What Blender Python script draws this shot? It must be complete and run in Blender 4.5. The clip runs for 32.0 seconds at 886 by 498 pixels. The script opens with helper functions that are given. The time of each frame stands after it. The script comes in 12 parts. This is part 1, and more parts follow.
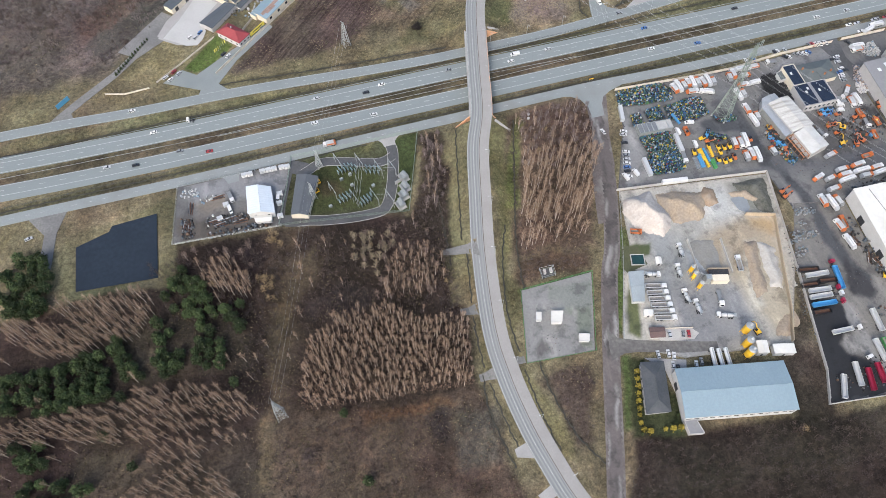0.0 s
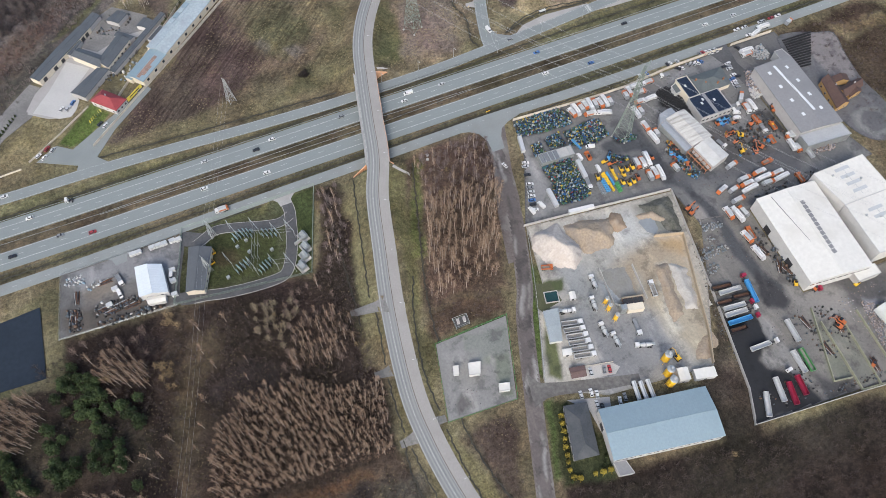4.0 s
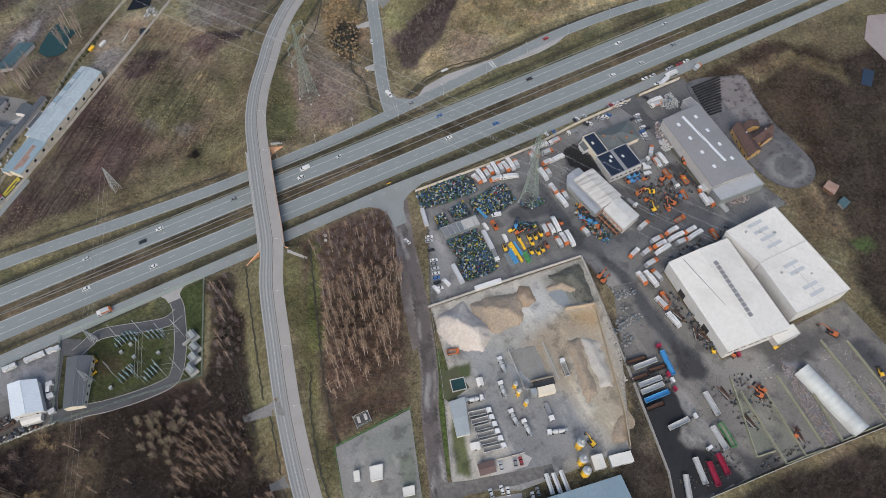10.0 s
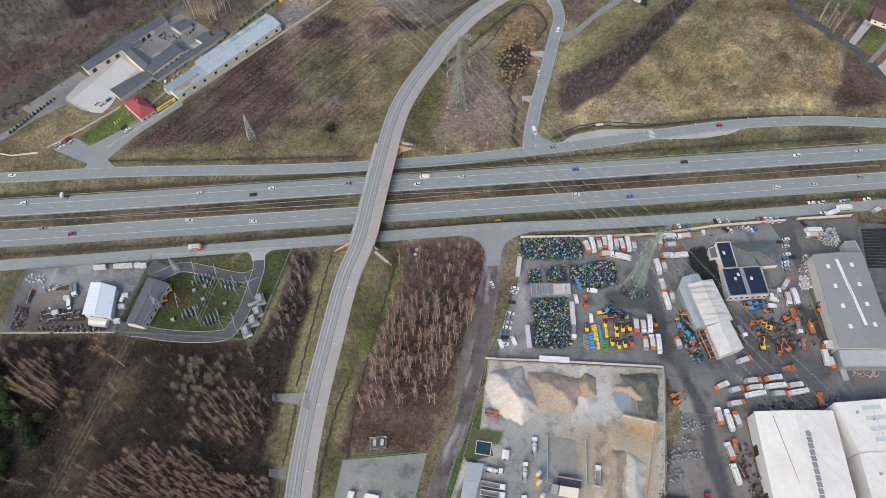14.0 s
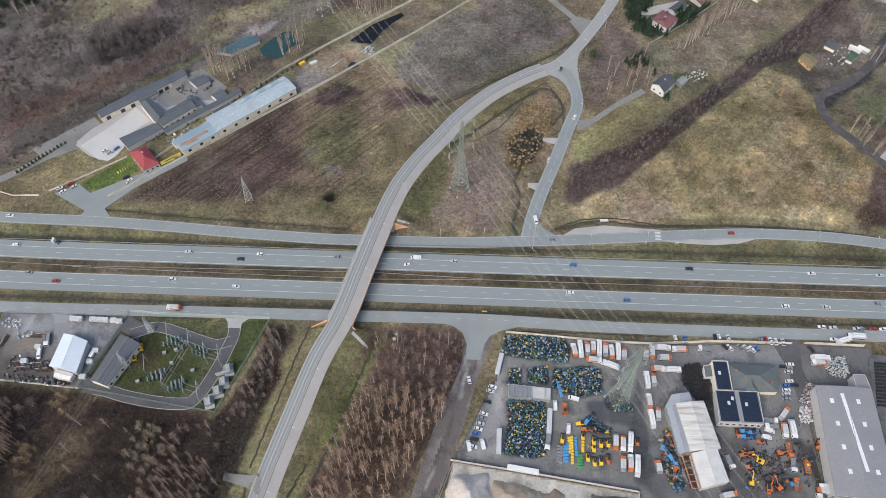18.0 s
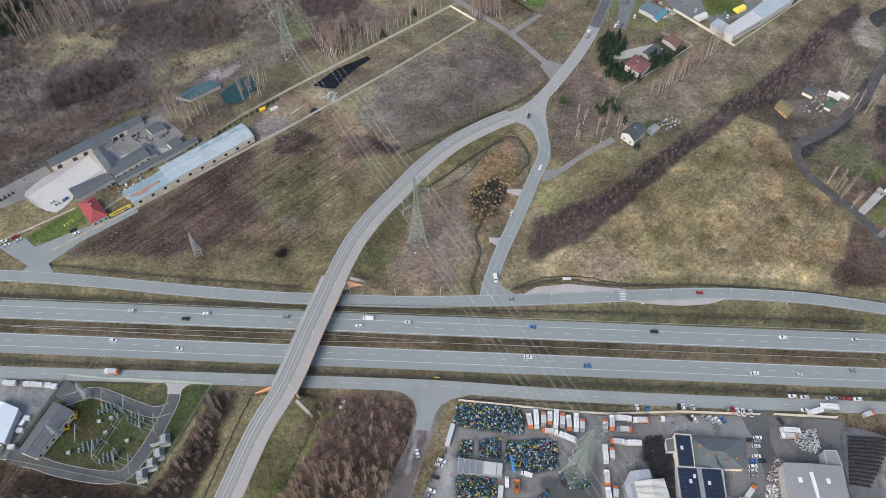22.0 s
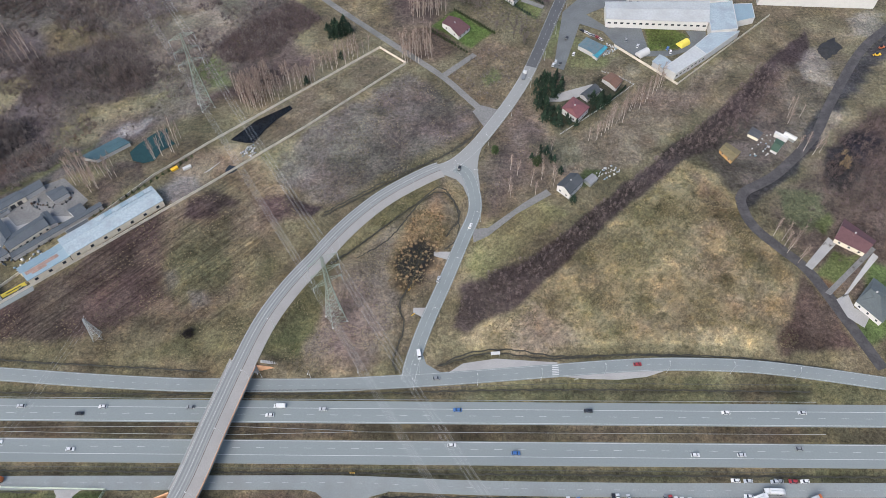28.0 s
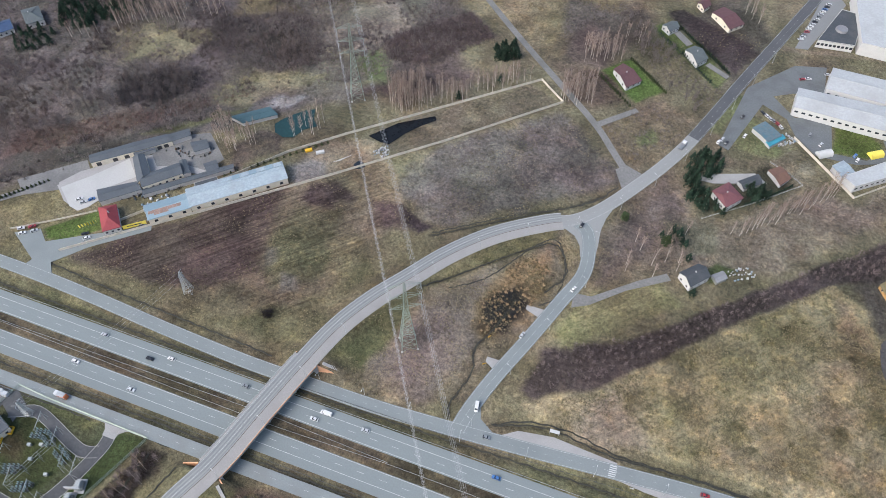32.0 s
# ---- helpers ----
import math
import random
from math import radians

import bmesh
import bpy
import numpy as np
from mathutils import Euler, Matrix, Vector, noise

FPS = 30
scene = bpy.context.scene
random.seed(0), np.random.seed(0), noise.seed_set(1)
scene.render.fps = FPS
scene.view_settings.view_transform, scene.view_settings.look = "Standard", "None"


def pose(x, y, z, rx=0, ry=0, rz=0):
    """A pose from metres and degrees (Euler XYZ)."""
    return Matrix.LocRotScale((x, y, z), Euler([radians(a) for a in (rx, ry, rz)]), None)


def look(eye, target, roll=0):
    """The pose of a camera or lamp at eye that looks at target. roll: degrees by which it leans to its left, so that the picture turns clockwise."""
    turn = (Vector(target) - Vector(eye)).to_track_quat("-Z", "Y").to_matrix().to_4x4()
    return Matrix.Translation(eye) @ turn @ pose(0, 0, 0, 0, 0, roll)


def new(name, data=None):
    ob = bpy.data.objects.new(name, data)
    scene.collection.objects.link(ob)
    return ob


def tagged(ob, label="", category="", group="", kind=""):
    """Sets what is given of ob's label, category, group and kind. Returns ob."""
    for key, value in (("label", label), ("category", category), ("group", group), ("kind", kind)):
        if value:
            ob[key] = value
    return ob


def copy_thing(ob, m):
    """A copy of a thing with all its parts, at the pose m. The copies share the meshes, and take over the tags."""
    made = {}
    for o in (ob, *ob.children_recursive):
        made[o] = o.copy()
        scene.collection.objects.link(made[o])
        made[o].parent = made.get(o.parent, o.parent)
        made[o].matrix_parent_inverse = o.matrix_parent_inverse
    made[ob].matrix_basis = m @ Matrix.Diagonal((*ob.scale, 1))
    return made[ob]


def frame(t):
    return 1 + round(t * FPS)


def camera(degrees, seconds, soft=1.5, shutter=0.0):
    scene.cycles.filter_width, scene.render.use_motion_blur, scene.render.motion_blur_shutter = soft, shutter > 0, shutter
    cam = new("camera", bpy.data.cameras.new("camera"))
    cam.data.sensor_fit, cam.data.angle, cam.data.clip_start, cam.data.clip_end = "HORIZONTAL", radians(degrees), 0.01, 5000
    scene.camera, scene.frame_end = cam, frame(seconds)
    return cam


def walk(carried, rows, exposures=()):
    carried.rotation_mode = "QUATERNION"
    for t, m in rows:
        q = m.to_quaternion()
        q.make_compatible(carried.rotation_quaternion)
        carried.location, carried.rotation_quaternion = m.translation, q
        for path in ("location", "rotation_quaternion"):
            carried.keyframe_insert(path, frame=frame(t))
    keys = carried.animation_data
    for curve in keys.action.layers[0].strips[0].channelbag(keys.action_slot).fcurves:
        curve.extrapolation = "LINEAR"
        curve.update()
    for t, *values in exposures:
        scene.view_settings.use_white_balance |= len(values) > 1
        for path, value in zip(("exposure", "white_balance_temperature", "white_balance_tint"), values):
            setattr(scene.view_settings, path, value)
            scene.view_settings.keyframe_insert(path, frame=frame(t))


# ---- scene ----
cam = camera(63.27, 32.0, 0.5)
# seconds, place in metres, yaw, pitch and roll in degrees
ROWS = [
    (0.0, 2.96, -295.73, 362.58, -15.206, -61.680, -0.485),
    (0.5, 6.60, -291.99, 362.45, -16.109, -61.774, -0.172),
    (1.0, 10.44, -288.59, 362.31, -17.551, -61.835, 0.047),
    (1.5, 14.44, -285.49, 362.18, -18.644, -61.819, 0.138),
    (2.0, 18.61, -282.65, 362.04, -20.014, -61.802, 0.246),
    (2.5, 22.90, -280.04, 361.89, -21.287, -61.797, 0.272),
    (3.0, 27.32, -277.63, 361.74, -22.266, -61.770, 0.294),
    (3.5, 31.85, -275.40, 361.59, -23.021, -61.688, 0.277),
    (5.5, 50.70, -267.71, 360.97, -26.397, -60.034, 0.132),
    (6.0, 55.54, -265.99, 360.80, -28.136, -59.989, 0.071),
    (6.5, 60.41, -264.29, 360.64, -29.250, -59.973, -0.081),
    (7.0, 65.29, -262.62, 360.48, -29.841, -59.942, -0.139),
    (7.5, 70.19, -260.95, 360.31, -29.674, -59.971, -0.252),
    (8.0, 75.08, -259.26, 360.14, -29.507, -59.968, -0.325),
    (8.5, 79.96, -257.55, 359.98, -29.422, -59.968, -0.449),
    (9.0, 84.82, -255.79, 359.81, -29.191, -59.989, -0.462),
    (9.5, 89.66, -253.98, 359.64, -28.476, -60.013, -0.479),
    (10.0, 94.46, -252.10, 359.47, -27.256, -60.067, -0.431),
    (10.5, 99.23, -250.16, 359.31, -24.724, -60.129, -0.341),
    (11.0, 103.96, -248.12, 359.14, -22.339, -60.133, -0.295),
    (11.5, 108.64, -246.00, 358.97, -19.778, -60.141, -0.243),
    (12.0, 113.27, -243.78, 358.81, -16.401, -60.147, -0.204),
    (12.5, 117.84, -241.46, 358.64, -13.639, -60.123, -0.146),
    (13.0, 122.35, -239.04, 358.48, -10.978, -60.121, -0.080),
    (13.5, 126.80, -236.50, 358.32, -7.953, -60.146, -0.094),
    (14.0, 131.19, -233.85, 358.16, -4.568, -60.139, 0.040),
    (14.5, 135.51, -231.09, 358.00, -1.265, -60.122, 0.186),
    (16.5, 152.09, -218.89, 357.39, 1.445, -58.705, 0.466),
    (17.0, 156.05, -215.56, 357.24, 1.571, -57.833, 0.435),
    (17.5, 159.95, -212.11, 357.10, 1.738, -57.088, 0.372),
    (18.0, 163.77, -208.57, 356.95, 1.847, -56.312, 0.361),
    (18.5, 167.52, -204.92, 356.81, 1.998, -55.570, 0.312),
    (19.0, 171.20, -201.17, 356.67, 2.115, -55.062, 0.263),
    (19.5, 174.81, -197.34, 356.53, 2.201, -54.956, 0.189),
    (20.0, 178.35, -193.42, 356.39, 2.292, -54.942, 0.135),
    (20.5, 181.83, -189.42, 356.26, 2.411, -54.950, 0.048),
    (21.0, 185.24, -185.35, 356.12, 2.515, -54.965, 0.008),
    (21.5, 188.58, -181.21, 355.99, 2.600, -54.981, -0.018),
    (22.0, 191.86, -177.01, 355.85, 2.654, -54.977, -0.076),
    (22.5, 195.08, -172.76, 355.72, 2.705, -54.975, -0.080),
    (23.0, 198.24, -168.48, 355.58, 2.754, -54.975, -0.122),
    (23.5, 201.35, -164.15, 355.44, 2.698, -54.970, -0.137),
    (24.0, 204.39, -159.81, 355.31, 2.310, -54.984, -0.153),
    (24.5, 207.39, -155.44, 355.17, 1.694, -54.989, -0.216),
    (25.0, 210.33, -151.07, 355.02, 0.866, -55.005, -0.232),
    (25.5, 213.22, -146.71, 354.88, 0.284, -55.003, -0.193),
    (27.5, 224.33, -129.46, 354.24, 0.376, -54.991, -0.117),
    (28.0, 227.00, -125.25, 354.06, 0.587, -54.966, -0.116),
    (28.5, 229.63, -121.11, 353.87, 1.671, -54.958, -0.065),
    (29.0, 232.22, -117.03, 353.68, 4.074, -54.916, -0.014),
    (29.5, 234.78, -113.03, 353.47, 7.698, -54.897, 0.072),
    (30.0, 237.29, -109.13, 353.25, 10.803, -54.865, 0.079),
    (30.5, 239.78, -105.32, 353.02, 12.763, -54.821, 0.119),
    (31.0, 242.22, -101.62, 352.78, 15.236, -54.773, 0.171),
    (31.5, 244.63, -98.04, 352.51, 17.748, -54.653, 0.135),
    (32.0, 247.00, -94.58, 352.23, 20.158, -54.544, 0.156),
]
# the film's own exposure, in stops
EXPOSURES = [(t, stops, kelvin, 9.0) for t, stops, kelvin in ((0, 1.05, 6180), (2, 0.95, 6180), (3.5, 0.88, 6200), (6, 0.68, 6220), (9, 0.5, 6240), (11, 0.58, 6250), (14, 0.75, 6250), (20, 0.85, 6180), (25, 0.88, 6120), (28, 0.91, 6080), (32, 0.97, 5950))]
walk(cam, [(t, pose(x, y, z, 90 + pitch, 0, yaw) @ pose(0, 0, 0, 0, 0, roll)) for t, x, y, z, yaw, pitch, roll in ROWS], EXPOSURES)

# ---- world and light: thin overcast, weak soft sun from the south-west ----
world = bpy.data.worlds.new("world")
scene.world = world
world.use_nodes = True
wn = world.node_tree
sky = wn.nodes.new("ShaderNodeTexSky")
sky.sky_type, sky.sun_disc = "NISHITA", False
sky.sun_elevation, sky.sun_rotation = radians(38), radians(215)
sky.air_density, sky.dust_density = 1.0, 4.0
wn.links.new(sky.outputs[0], wn.nodes["Background"].inputs[0])
wn.nodes["Background"].inputs[1].default_value = 0.13
sun = new("sun", bpy.data.lights.new("sun", "SUN"))
sun.data.energy, sun.data.angle, sun.data.color = 1.0, radians(28), (1.0, 0.955, 0.9)
sun.matrix_world = look((0, 0, 200), (math.sin(radians(35)) * 100, math.cos(radians(35)) * 100, 200 - 125))


# ---- materials ----
def ramp_mix(nt, fac, a, b, mode="MIX"):
    n = nt.nodes.new("ShaderNodeMix")
    n.data_type, n.blend_type = "RGBA", mode
    for sock, v in ((n.inputs[0], fac), (n.inputs[6], a), (n.inputs[7], b)):
        if isinstance(v, bpy.types.NodeSocket):
            nt.links.new(v, sock)
        elif isinstance(v, (int, float)):
            sock.default_value = v
        else:
            sock.default_value = (*v[:3], 1)
    return n.outputs[2]


def noise_fac(nt, co, scale, detail=4.0, lo=0.35, hi=0.65, stretch=None, rough=0.5):
    if stretch:
        mp = nt.nodes.new("ShaderNodeMapping")
        mp.inputs["Scale"].default_value = stretch
        nt.links.new(co, mp.inputs[0])
        co = mp.outputs[0]
    n = nt.nodes.new("ShaderNodeTexNoise")
    n.inputs["Scale"].default_value, n.inputs["Detail"].default_value, n.inputs["Roughness"].default_value = scale, detail, rough
    nt.links.new(co, n.inputs["Vector"])
    r = nt.nodes.new("ShaderNodeMapRange")
    r.inputs[1].default_value, r.inputs[2].default_value = lo, hi
    nt.links.new(n.outputs[0], r.inputs[0])
    return r.outputs[0]


def M(name, col, rough=0.8, metal=0.0, var=0.2, scale=0.6, fine=6.0, col2=None, rand=0.0, bump=0.0, stretch=None, place=False, spec=0.4):
    """A surface with stains (scale) and grain (fine); col2 is the stain's colour; rand varies it from object to object."""
    m = bpy.data.materials.new(name)
    m.use_nodes = True
    nt = m.node_tree
    b = nt.nodes["Principled BSDF"]
    if place:
        co = nt.nodes.new("ShaderNodeNewGeometry").outputs["Position"]
    else:
        co = nt.nodes.new("ShaderNodeTexCoord").outputs["Object"]
    dark = tuple(c * (1 - var) for c in col)
    lite = tuple(min(1, c * (1 + var * 0.7)) for c in col)
    c = ramp_mix(nt, noise_fac(nt, co, fine, 5.0, 0.3, 0.7), dark, lite)
    f = noise_fac(nt, co, scale, 5.0, 0.45, 0.72, stretch)
    mul = nt.nodes.new("ShaderNodeMath")
    mul.operation = "MULTIPLY"
    nt.links.new(f, mul.inputs[0])
    mul.inputs[1].default_value = 0.75
    c = ramp_mix(nt, mul.outputs[0], c, col2 or tuple(x * (1 - 1.4 * var) for x in col))
    if rand:
        oi = nt.nodes.new("ShaderNodeObjectInfo")
        r = nt.nodes.new("ShaderNodeMapRange")
        r.inputs[3].default_value, r.inputs[4].default_value = 1 - rand, 1 + rand
        nt.links.new(oi.outputs["Random"], r.inputs[0])
        hv = nt.nodes.new("ShaderNodeHueSaturation")
        nt.links.new(c, hv.inputs["Color"])
        nt.links.new(r.outputs[0], hv.inputs["Value"])
        c = hv.outputs[0]
    nt.links.new(c, b.inputs["Base Color"])
    b.inputs["Roughness"].default_value, b.inputs["Metallic"].default_value = rough, metal
    b.inputs["Specular IOR Level"].default_value = spec
    if bump:
        bp = nt.nodes.new("ShaderNodeBump")
        bp.inputs["Strength"].default_value, bp.inputs["Distance"].default_value = 0.6, bump
        nt.links.new(noise_fac(nt, co, fine, 6.0, 0.2, 0.8), bp.inputs["Height"])
        nt.links.new(bp.outputs[0], b.inputs["Normal"])
    return m


ASPHALT = M("motorway_asphalt", (0.196, 0.219, 0.217), 0.9, 0, 0.08, 0.035, 1.2, (0.17, 0.19, 0.19), place=True, stretch=(0.08, 1, 1))
ASPHALT_ROAD = M("road_asphalt", (0.2, 0.22, 0.217), 0.9, 0, 0.09, 0.06, 1.5, (0.168, 0.186, 0.186), place=True)
ASPHALT_OLD = M("yard_asphalt", (0.086, 0.087, 0.089), 0.85, 0, 0.2, 0.05, 0.7, (0.038, 0.038, 0.04), place=True)
ASPHALT_PALE = M("bleached_bridge_asphalt", (0.246, 0.25, 0.242), 0.92, 0, 0.07, 0.05, 1.2, (0.225, 0.226, 0.218), place=True)
ASPHALT_DUSTY = M("dusty_road_asphalt", (0.22, 0.238, 0.234), 0.92, 0, 0.09, 0.07, 1.2, (0.19, 0.195, 0.19), place=True)
GRAVEL_DARK = M("oily_gravel_yard", (0.14, 0.132, 0.122), 0.9, 0, 0.3, 0.045, 0.5, (0.055, 0.054, 0.054), place=True)
GRAVEL = M("gravel_yard", (0.185, 0.18, 0.172), 0.95, 0, 0.22, 0.06, 0.8, (0.11, 0.107, 0.103), place=True)
PLANT_YARD = M("dusty_concrete_yard", (0.24, 0.226, 0.2), 0.85, 0, 0.1, 0.045, 0.6, (0.165, 0.158, 0.145), place=True)
SANDY = M("sandy_yard", (0.27, 0.235, 0.18), 0.95, 0, 0.14, 0.06, 0.8, (0.22, 0.2, 0.165), place=True)
DIRT = M("dirt_track", (0.115, 0.098, 0.09), 0.9, 0, 0.25, 0.11, 0.9, (0.21, 0.197, 0.187), place=True)
CONCRETE = M("pale_concrete", (0.4, 0.385, 0.36), 0.9, 0, 0.12, 0.15, 1.6, (0.3, 0.29, 0.27), place=True)
CONC_TILE = M("concrete_paving", (0.32, 0.31, 0.295), 0.9, 0, 0.12, 0.12, 1.5, (0.25, 0.24, 0.23), place=True)
PATH = M("cycle_path_paving", (0.285, 0.272, 0.256), 0.9, 0, 0.1, 0.1, 1.5, place=True)
WHITE = M("road_paint", (0.5, 0.5, 0.485), 0.7, 0, 0.15, 0.3, 2.0, place=True)
WALLWHITE = M("dirty_cream_wall", (0.55, 0.5, 0.42), 0.85, 0, 0.12, 0.3, 2.0, (0.38, 0.34, 0.28), place=True)
RENDER_CREAM = M("cream_render", (0.62, 0.56, 0.45), 0.9, 0, 0.1, 0.3, 3.0, place=True)
RENDER_WHITE = M("white_render", (0.5, 0.495, 0.48), 0.9, 0, 0.08, 0.3, 3.0, place=True)
RENDER_GREY = M("grey_render", (0.4, 0.39, 0.38), 0.9, 0, 0.1, 0.3, 3.0, place=True)
YELLOW_WALL = M("yellow_render", (0.42, 0.27, 0.11), 0.9, 0, 0.1, 0.3, 3.0, place=True)
ROOF_BLUE = M("pale_blue_sheet_roof", (0.27, 0.35, 0.385), 0.45, 0.3, 0.06, 0.06, 0.9, (0.235, 0.31, 0.34), place=True)
ROOF_PALE = M("pale_blue_old_roof", (0.33, 0.385, 0.41), 0.6, 0.1, 0.14, 0.12, 0.8, (0.25, 0.275, 0.29), place=True)
ROOF_RUST = M("rusted_sheet_roof", (0.3, 0.2, 0.16), 0.8, 0.1, 0.25, 0.3, 1.5, place=True)
ROOF_WHITE = M("white_membrane_roof", (0.6, 0.588, 0.545), 0.6, 0, 0.06, 0.05, 0.5, (0.5, 0.482, 0.435), place=True)
ROOF_FACTORY = M("weathered_white_roof", (0.4, 0.41, 0.405), 0.6, 0, 0.1, 0.08, 0.6, (0.32, 0.32, 0.31), place=True)
MUD = M("black_mud_track", (0.055, 0.05, 0.05), 0.8, 0, 0.3, 0.15, 0.8, (0.1, 0.092, 0.088), place=True)
ROOF_GREY = M("grey_membrane_roof", (0.21, 0.21, 0.215), 0.7, 0, 0.08, 0.06, 0.8, (0.18, 0.18, 0.185), place=True)
ROOF_DARK = M("dark_grey_roof", (0.058, 0.064, 0.07), 0.75, 0, 0.15, 0.15, 1.2, (0.085, 0.088, 0.092), place=True)
ROOF_RED = M("red_tile_roof", (0.25, 0.045, 0.05), 0.7, 0, 0.15, 0.4, 2.5, place=True)
ROOF_WINE = M("wine_tile_roof", (0.17, 0.07, 0.075), 0.75, 0, 0.18, 0.4, 2.5, place=True)
ROOF_WINE_DARK = M("dark_wine_tiles", (0.11, 0.055, 0.058), 0.75, 0, 0.18, 0.4, 2.5, place=True)
ROOF_BROWN = M("brown_tile_roof", (0.15, 0.085, 0.06), 0.75, 0, 0.18, 0.4, 2.5, place=True)
ROOF_TEAL = M("teal_sheet_roof", (0.06, 0.11, 0.125), 0.6, 0.1, 0.15, 0.3, 1.5, place=True)
ROOF_STREAK = M("streaked_white_roof", (0.5, 0.49, 0.46), 0.7, 0, 0.14, 0.3, 1.6, (0.2, 0.185, 0.165), place=True, stretch=(0.16, 1.8, 1))
GLASS = M("dark_window_glass", (0.03, 0.036, 0.045), 0.12, 0, 0.2, 0.4, 2.0, spec=0.6)
SKYLIGHT = M("pale_skylight", (0.6, 0.62, 0.64), 0.3, 0, 0.08, 0.3, 2.0)
SOLAR = M("solar_cell_blue", (0.018, 0.025, 0.042), 0.18, 0, 0.2, 0.5, 2.0, spec=0.6)
STEEL = M("galvanised_steel", (0.42, 0.44, 0.43), 0.5, 0.6, 0.15, 0.5, 3.0)
STEEL_GREEN = M("greenish_galvanised_steel", (0.26, 0.31, 0.26), 0.55, 0.4, 0.15, 0.5, 3.0)
DARK_STEEL = M("dark_steel", (0.06, 0.06, 0.065), 0.6, 0.4, 0.3, 0.8, 3.0)
ORANGE_RUST = M("orange_rusted_paint", (0.34, 0.15, 0.075), 0.8, 0.1, 0.25, 0.5, 2.0, (0.16, 0.08, 0.05), place=True)
RUST = M("rusty_steel", (0.15, 0.082, 0.055), 0.8, 0.2, 0.3, 0.8, 3.0)
ORANGE_PALE = M("faded_orange_concrete", (0.66, 0.36, 0.2), 0.7, 0, 0.12, 0.5, 3.0)
YELLOW = M("yellow_paint", (0.72, 0.43, 0.03), 0.45, 0, 0.1, 0.5, 3.0)
YELLOW_LIGHT = M("lemon_banner", (0.75, 0.62, 0.1), 0.6, 0, 0.06, 0.5, 3.0)
RUBBER = M("black_rubber", (0.022, 0.022, 0.023), 0.85, 0, 0.2, 1.0, 5.0)
WATER = M("dark_pond_water", (0.022, 0.028, 0.036), 0.12, 0, 0.15, 0.05, 0.5, spec=0.5, place=True)
WATER_TEAL = M("teal_pond_water", (0.02, 0.05, 0.05), 0.15, 0, 0.15, 0.05, 0.5, place=True)
BARK = M("pale_birch_bark", (0.6, 0.53, 0.45), 0.9, 0, 0.25, 1.5, 6.0, (0.16, 0.13, 0.11), rand=0.2)
TWIG = M("brown_birch_twigs", (0.4, 0.285, 0.2), 0.95, 0, 0.25, 0.4, 4.0, rand=0.25)
TWIG_MID = M("grey_brown_twigs", (0.19, 0.16, 0.148), 0.95, 0, 0.3, 0.15, 3.0, rand=0.25, place=True)
TWIG_DARK = M("dark_bare_twigs", (0.085, 0.064, 0.055), 0.95, 0, 0.3, 0.15, 3.0, rand=0.25, place=True)
TWIG_ROSE = M("rose_grey_birch_twigs", (0.3, 0.23, 0.19), 0.95, 0, 0.25, 0.4, 4.0, rand=0.2)
TWIG_WARM = M("warm_grey_brown_twigs", (0.2, 0.147, 0.12), 0.95, 0, 0.3, 0.15, 3.0, rand=0.25, place=True)
TWIG_WOOD = M("warm_brown_twigs", (0.15, 0.115, 0.1), 0.95, 0, 0.3, 0.15, 3.0, rand=0.25, place=True)
TWIG_RED = M("reddish_scrub_twigs", (0.135, 0.103, 0.1), 0.95, 0, 0.3, 0.15, 3.0, rand=0.25, place=True)
TWIG_UMBER = M("umber_twigs", (0.068, 0.052, 0.044), 0.95, 0, 0.3, 0.15, 3.0, place=True)
TWIG_BELT = M("grey_purple_twigs", (0.205, 0.16, 0.15), 0.95, 0, 0.35, 0.12, 3.0, (0.11, 0.085, 0.08), place=True)
TWIG_RUST = M("rust_brown_twigs", (0.17, 0.1, 0.07), 0.95, 0, 0.3, 0.15, 3.0, (0.11, 0.08, 0.065), place=True)
TWIG_WILLOW = M("olive_grey_twigs", (0.27, 0.225, 0.15), 0.95, 0, 0.25, 0.3, 4.0, rand=0.2)
TWIG_GOLD = M("golden_willow_twigs", (0.27, 0.2, 0.11), 0.95, 0, 0.25, 0.4, 4.0, rand=0.2)
PINE = M("pine_needles", (0.036, 0.056, 0.02), 0.9, 0, 0.35, 0.5, 3.0, (0.07, 0.09, 0.026), rand=0.4)
SPRUCE = M("dark_spruce_needles", (0.02, 0.042, 0.024), 0.9, 0, 0.35, 0.5, 3.0, rand=0.3)
THUJA = M("golden_thuja", (0.25, 0.2, 0.03), 0.9, 0, 0.3, 0.8, 4.0, rand=0.25)
STRAW = M("pale_straw_grass", (0.27, 0.22, 0.13), 0.95, 0, 0.25, 0.1, 2.0, (0.17, 0.15, 0.075), place=True)
SEDGE = M("brown_olive_sedge", (0.1, 0.088, 0.045), 0.95, 0, 0.3, 0.1, 2.0, (0.075, 0.055, 0.036), place=True)
REED = M("dry_reed", (0.42, 0.3, 0.175), 0.95, 0, 0.3, 0.3, 3.0, place=True)


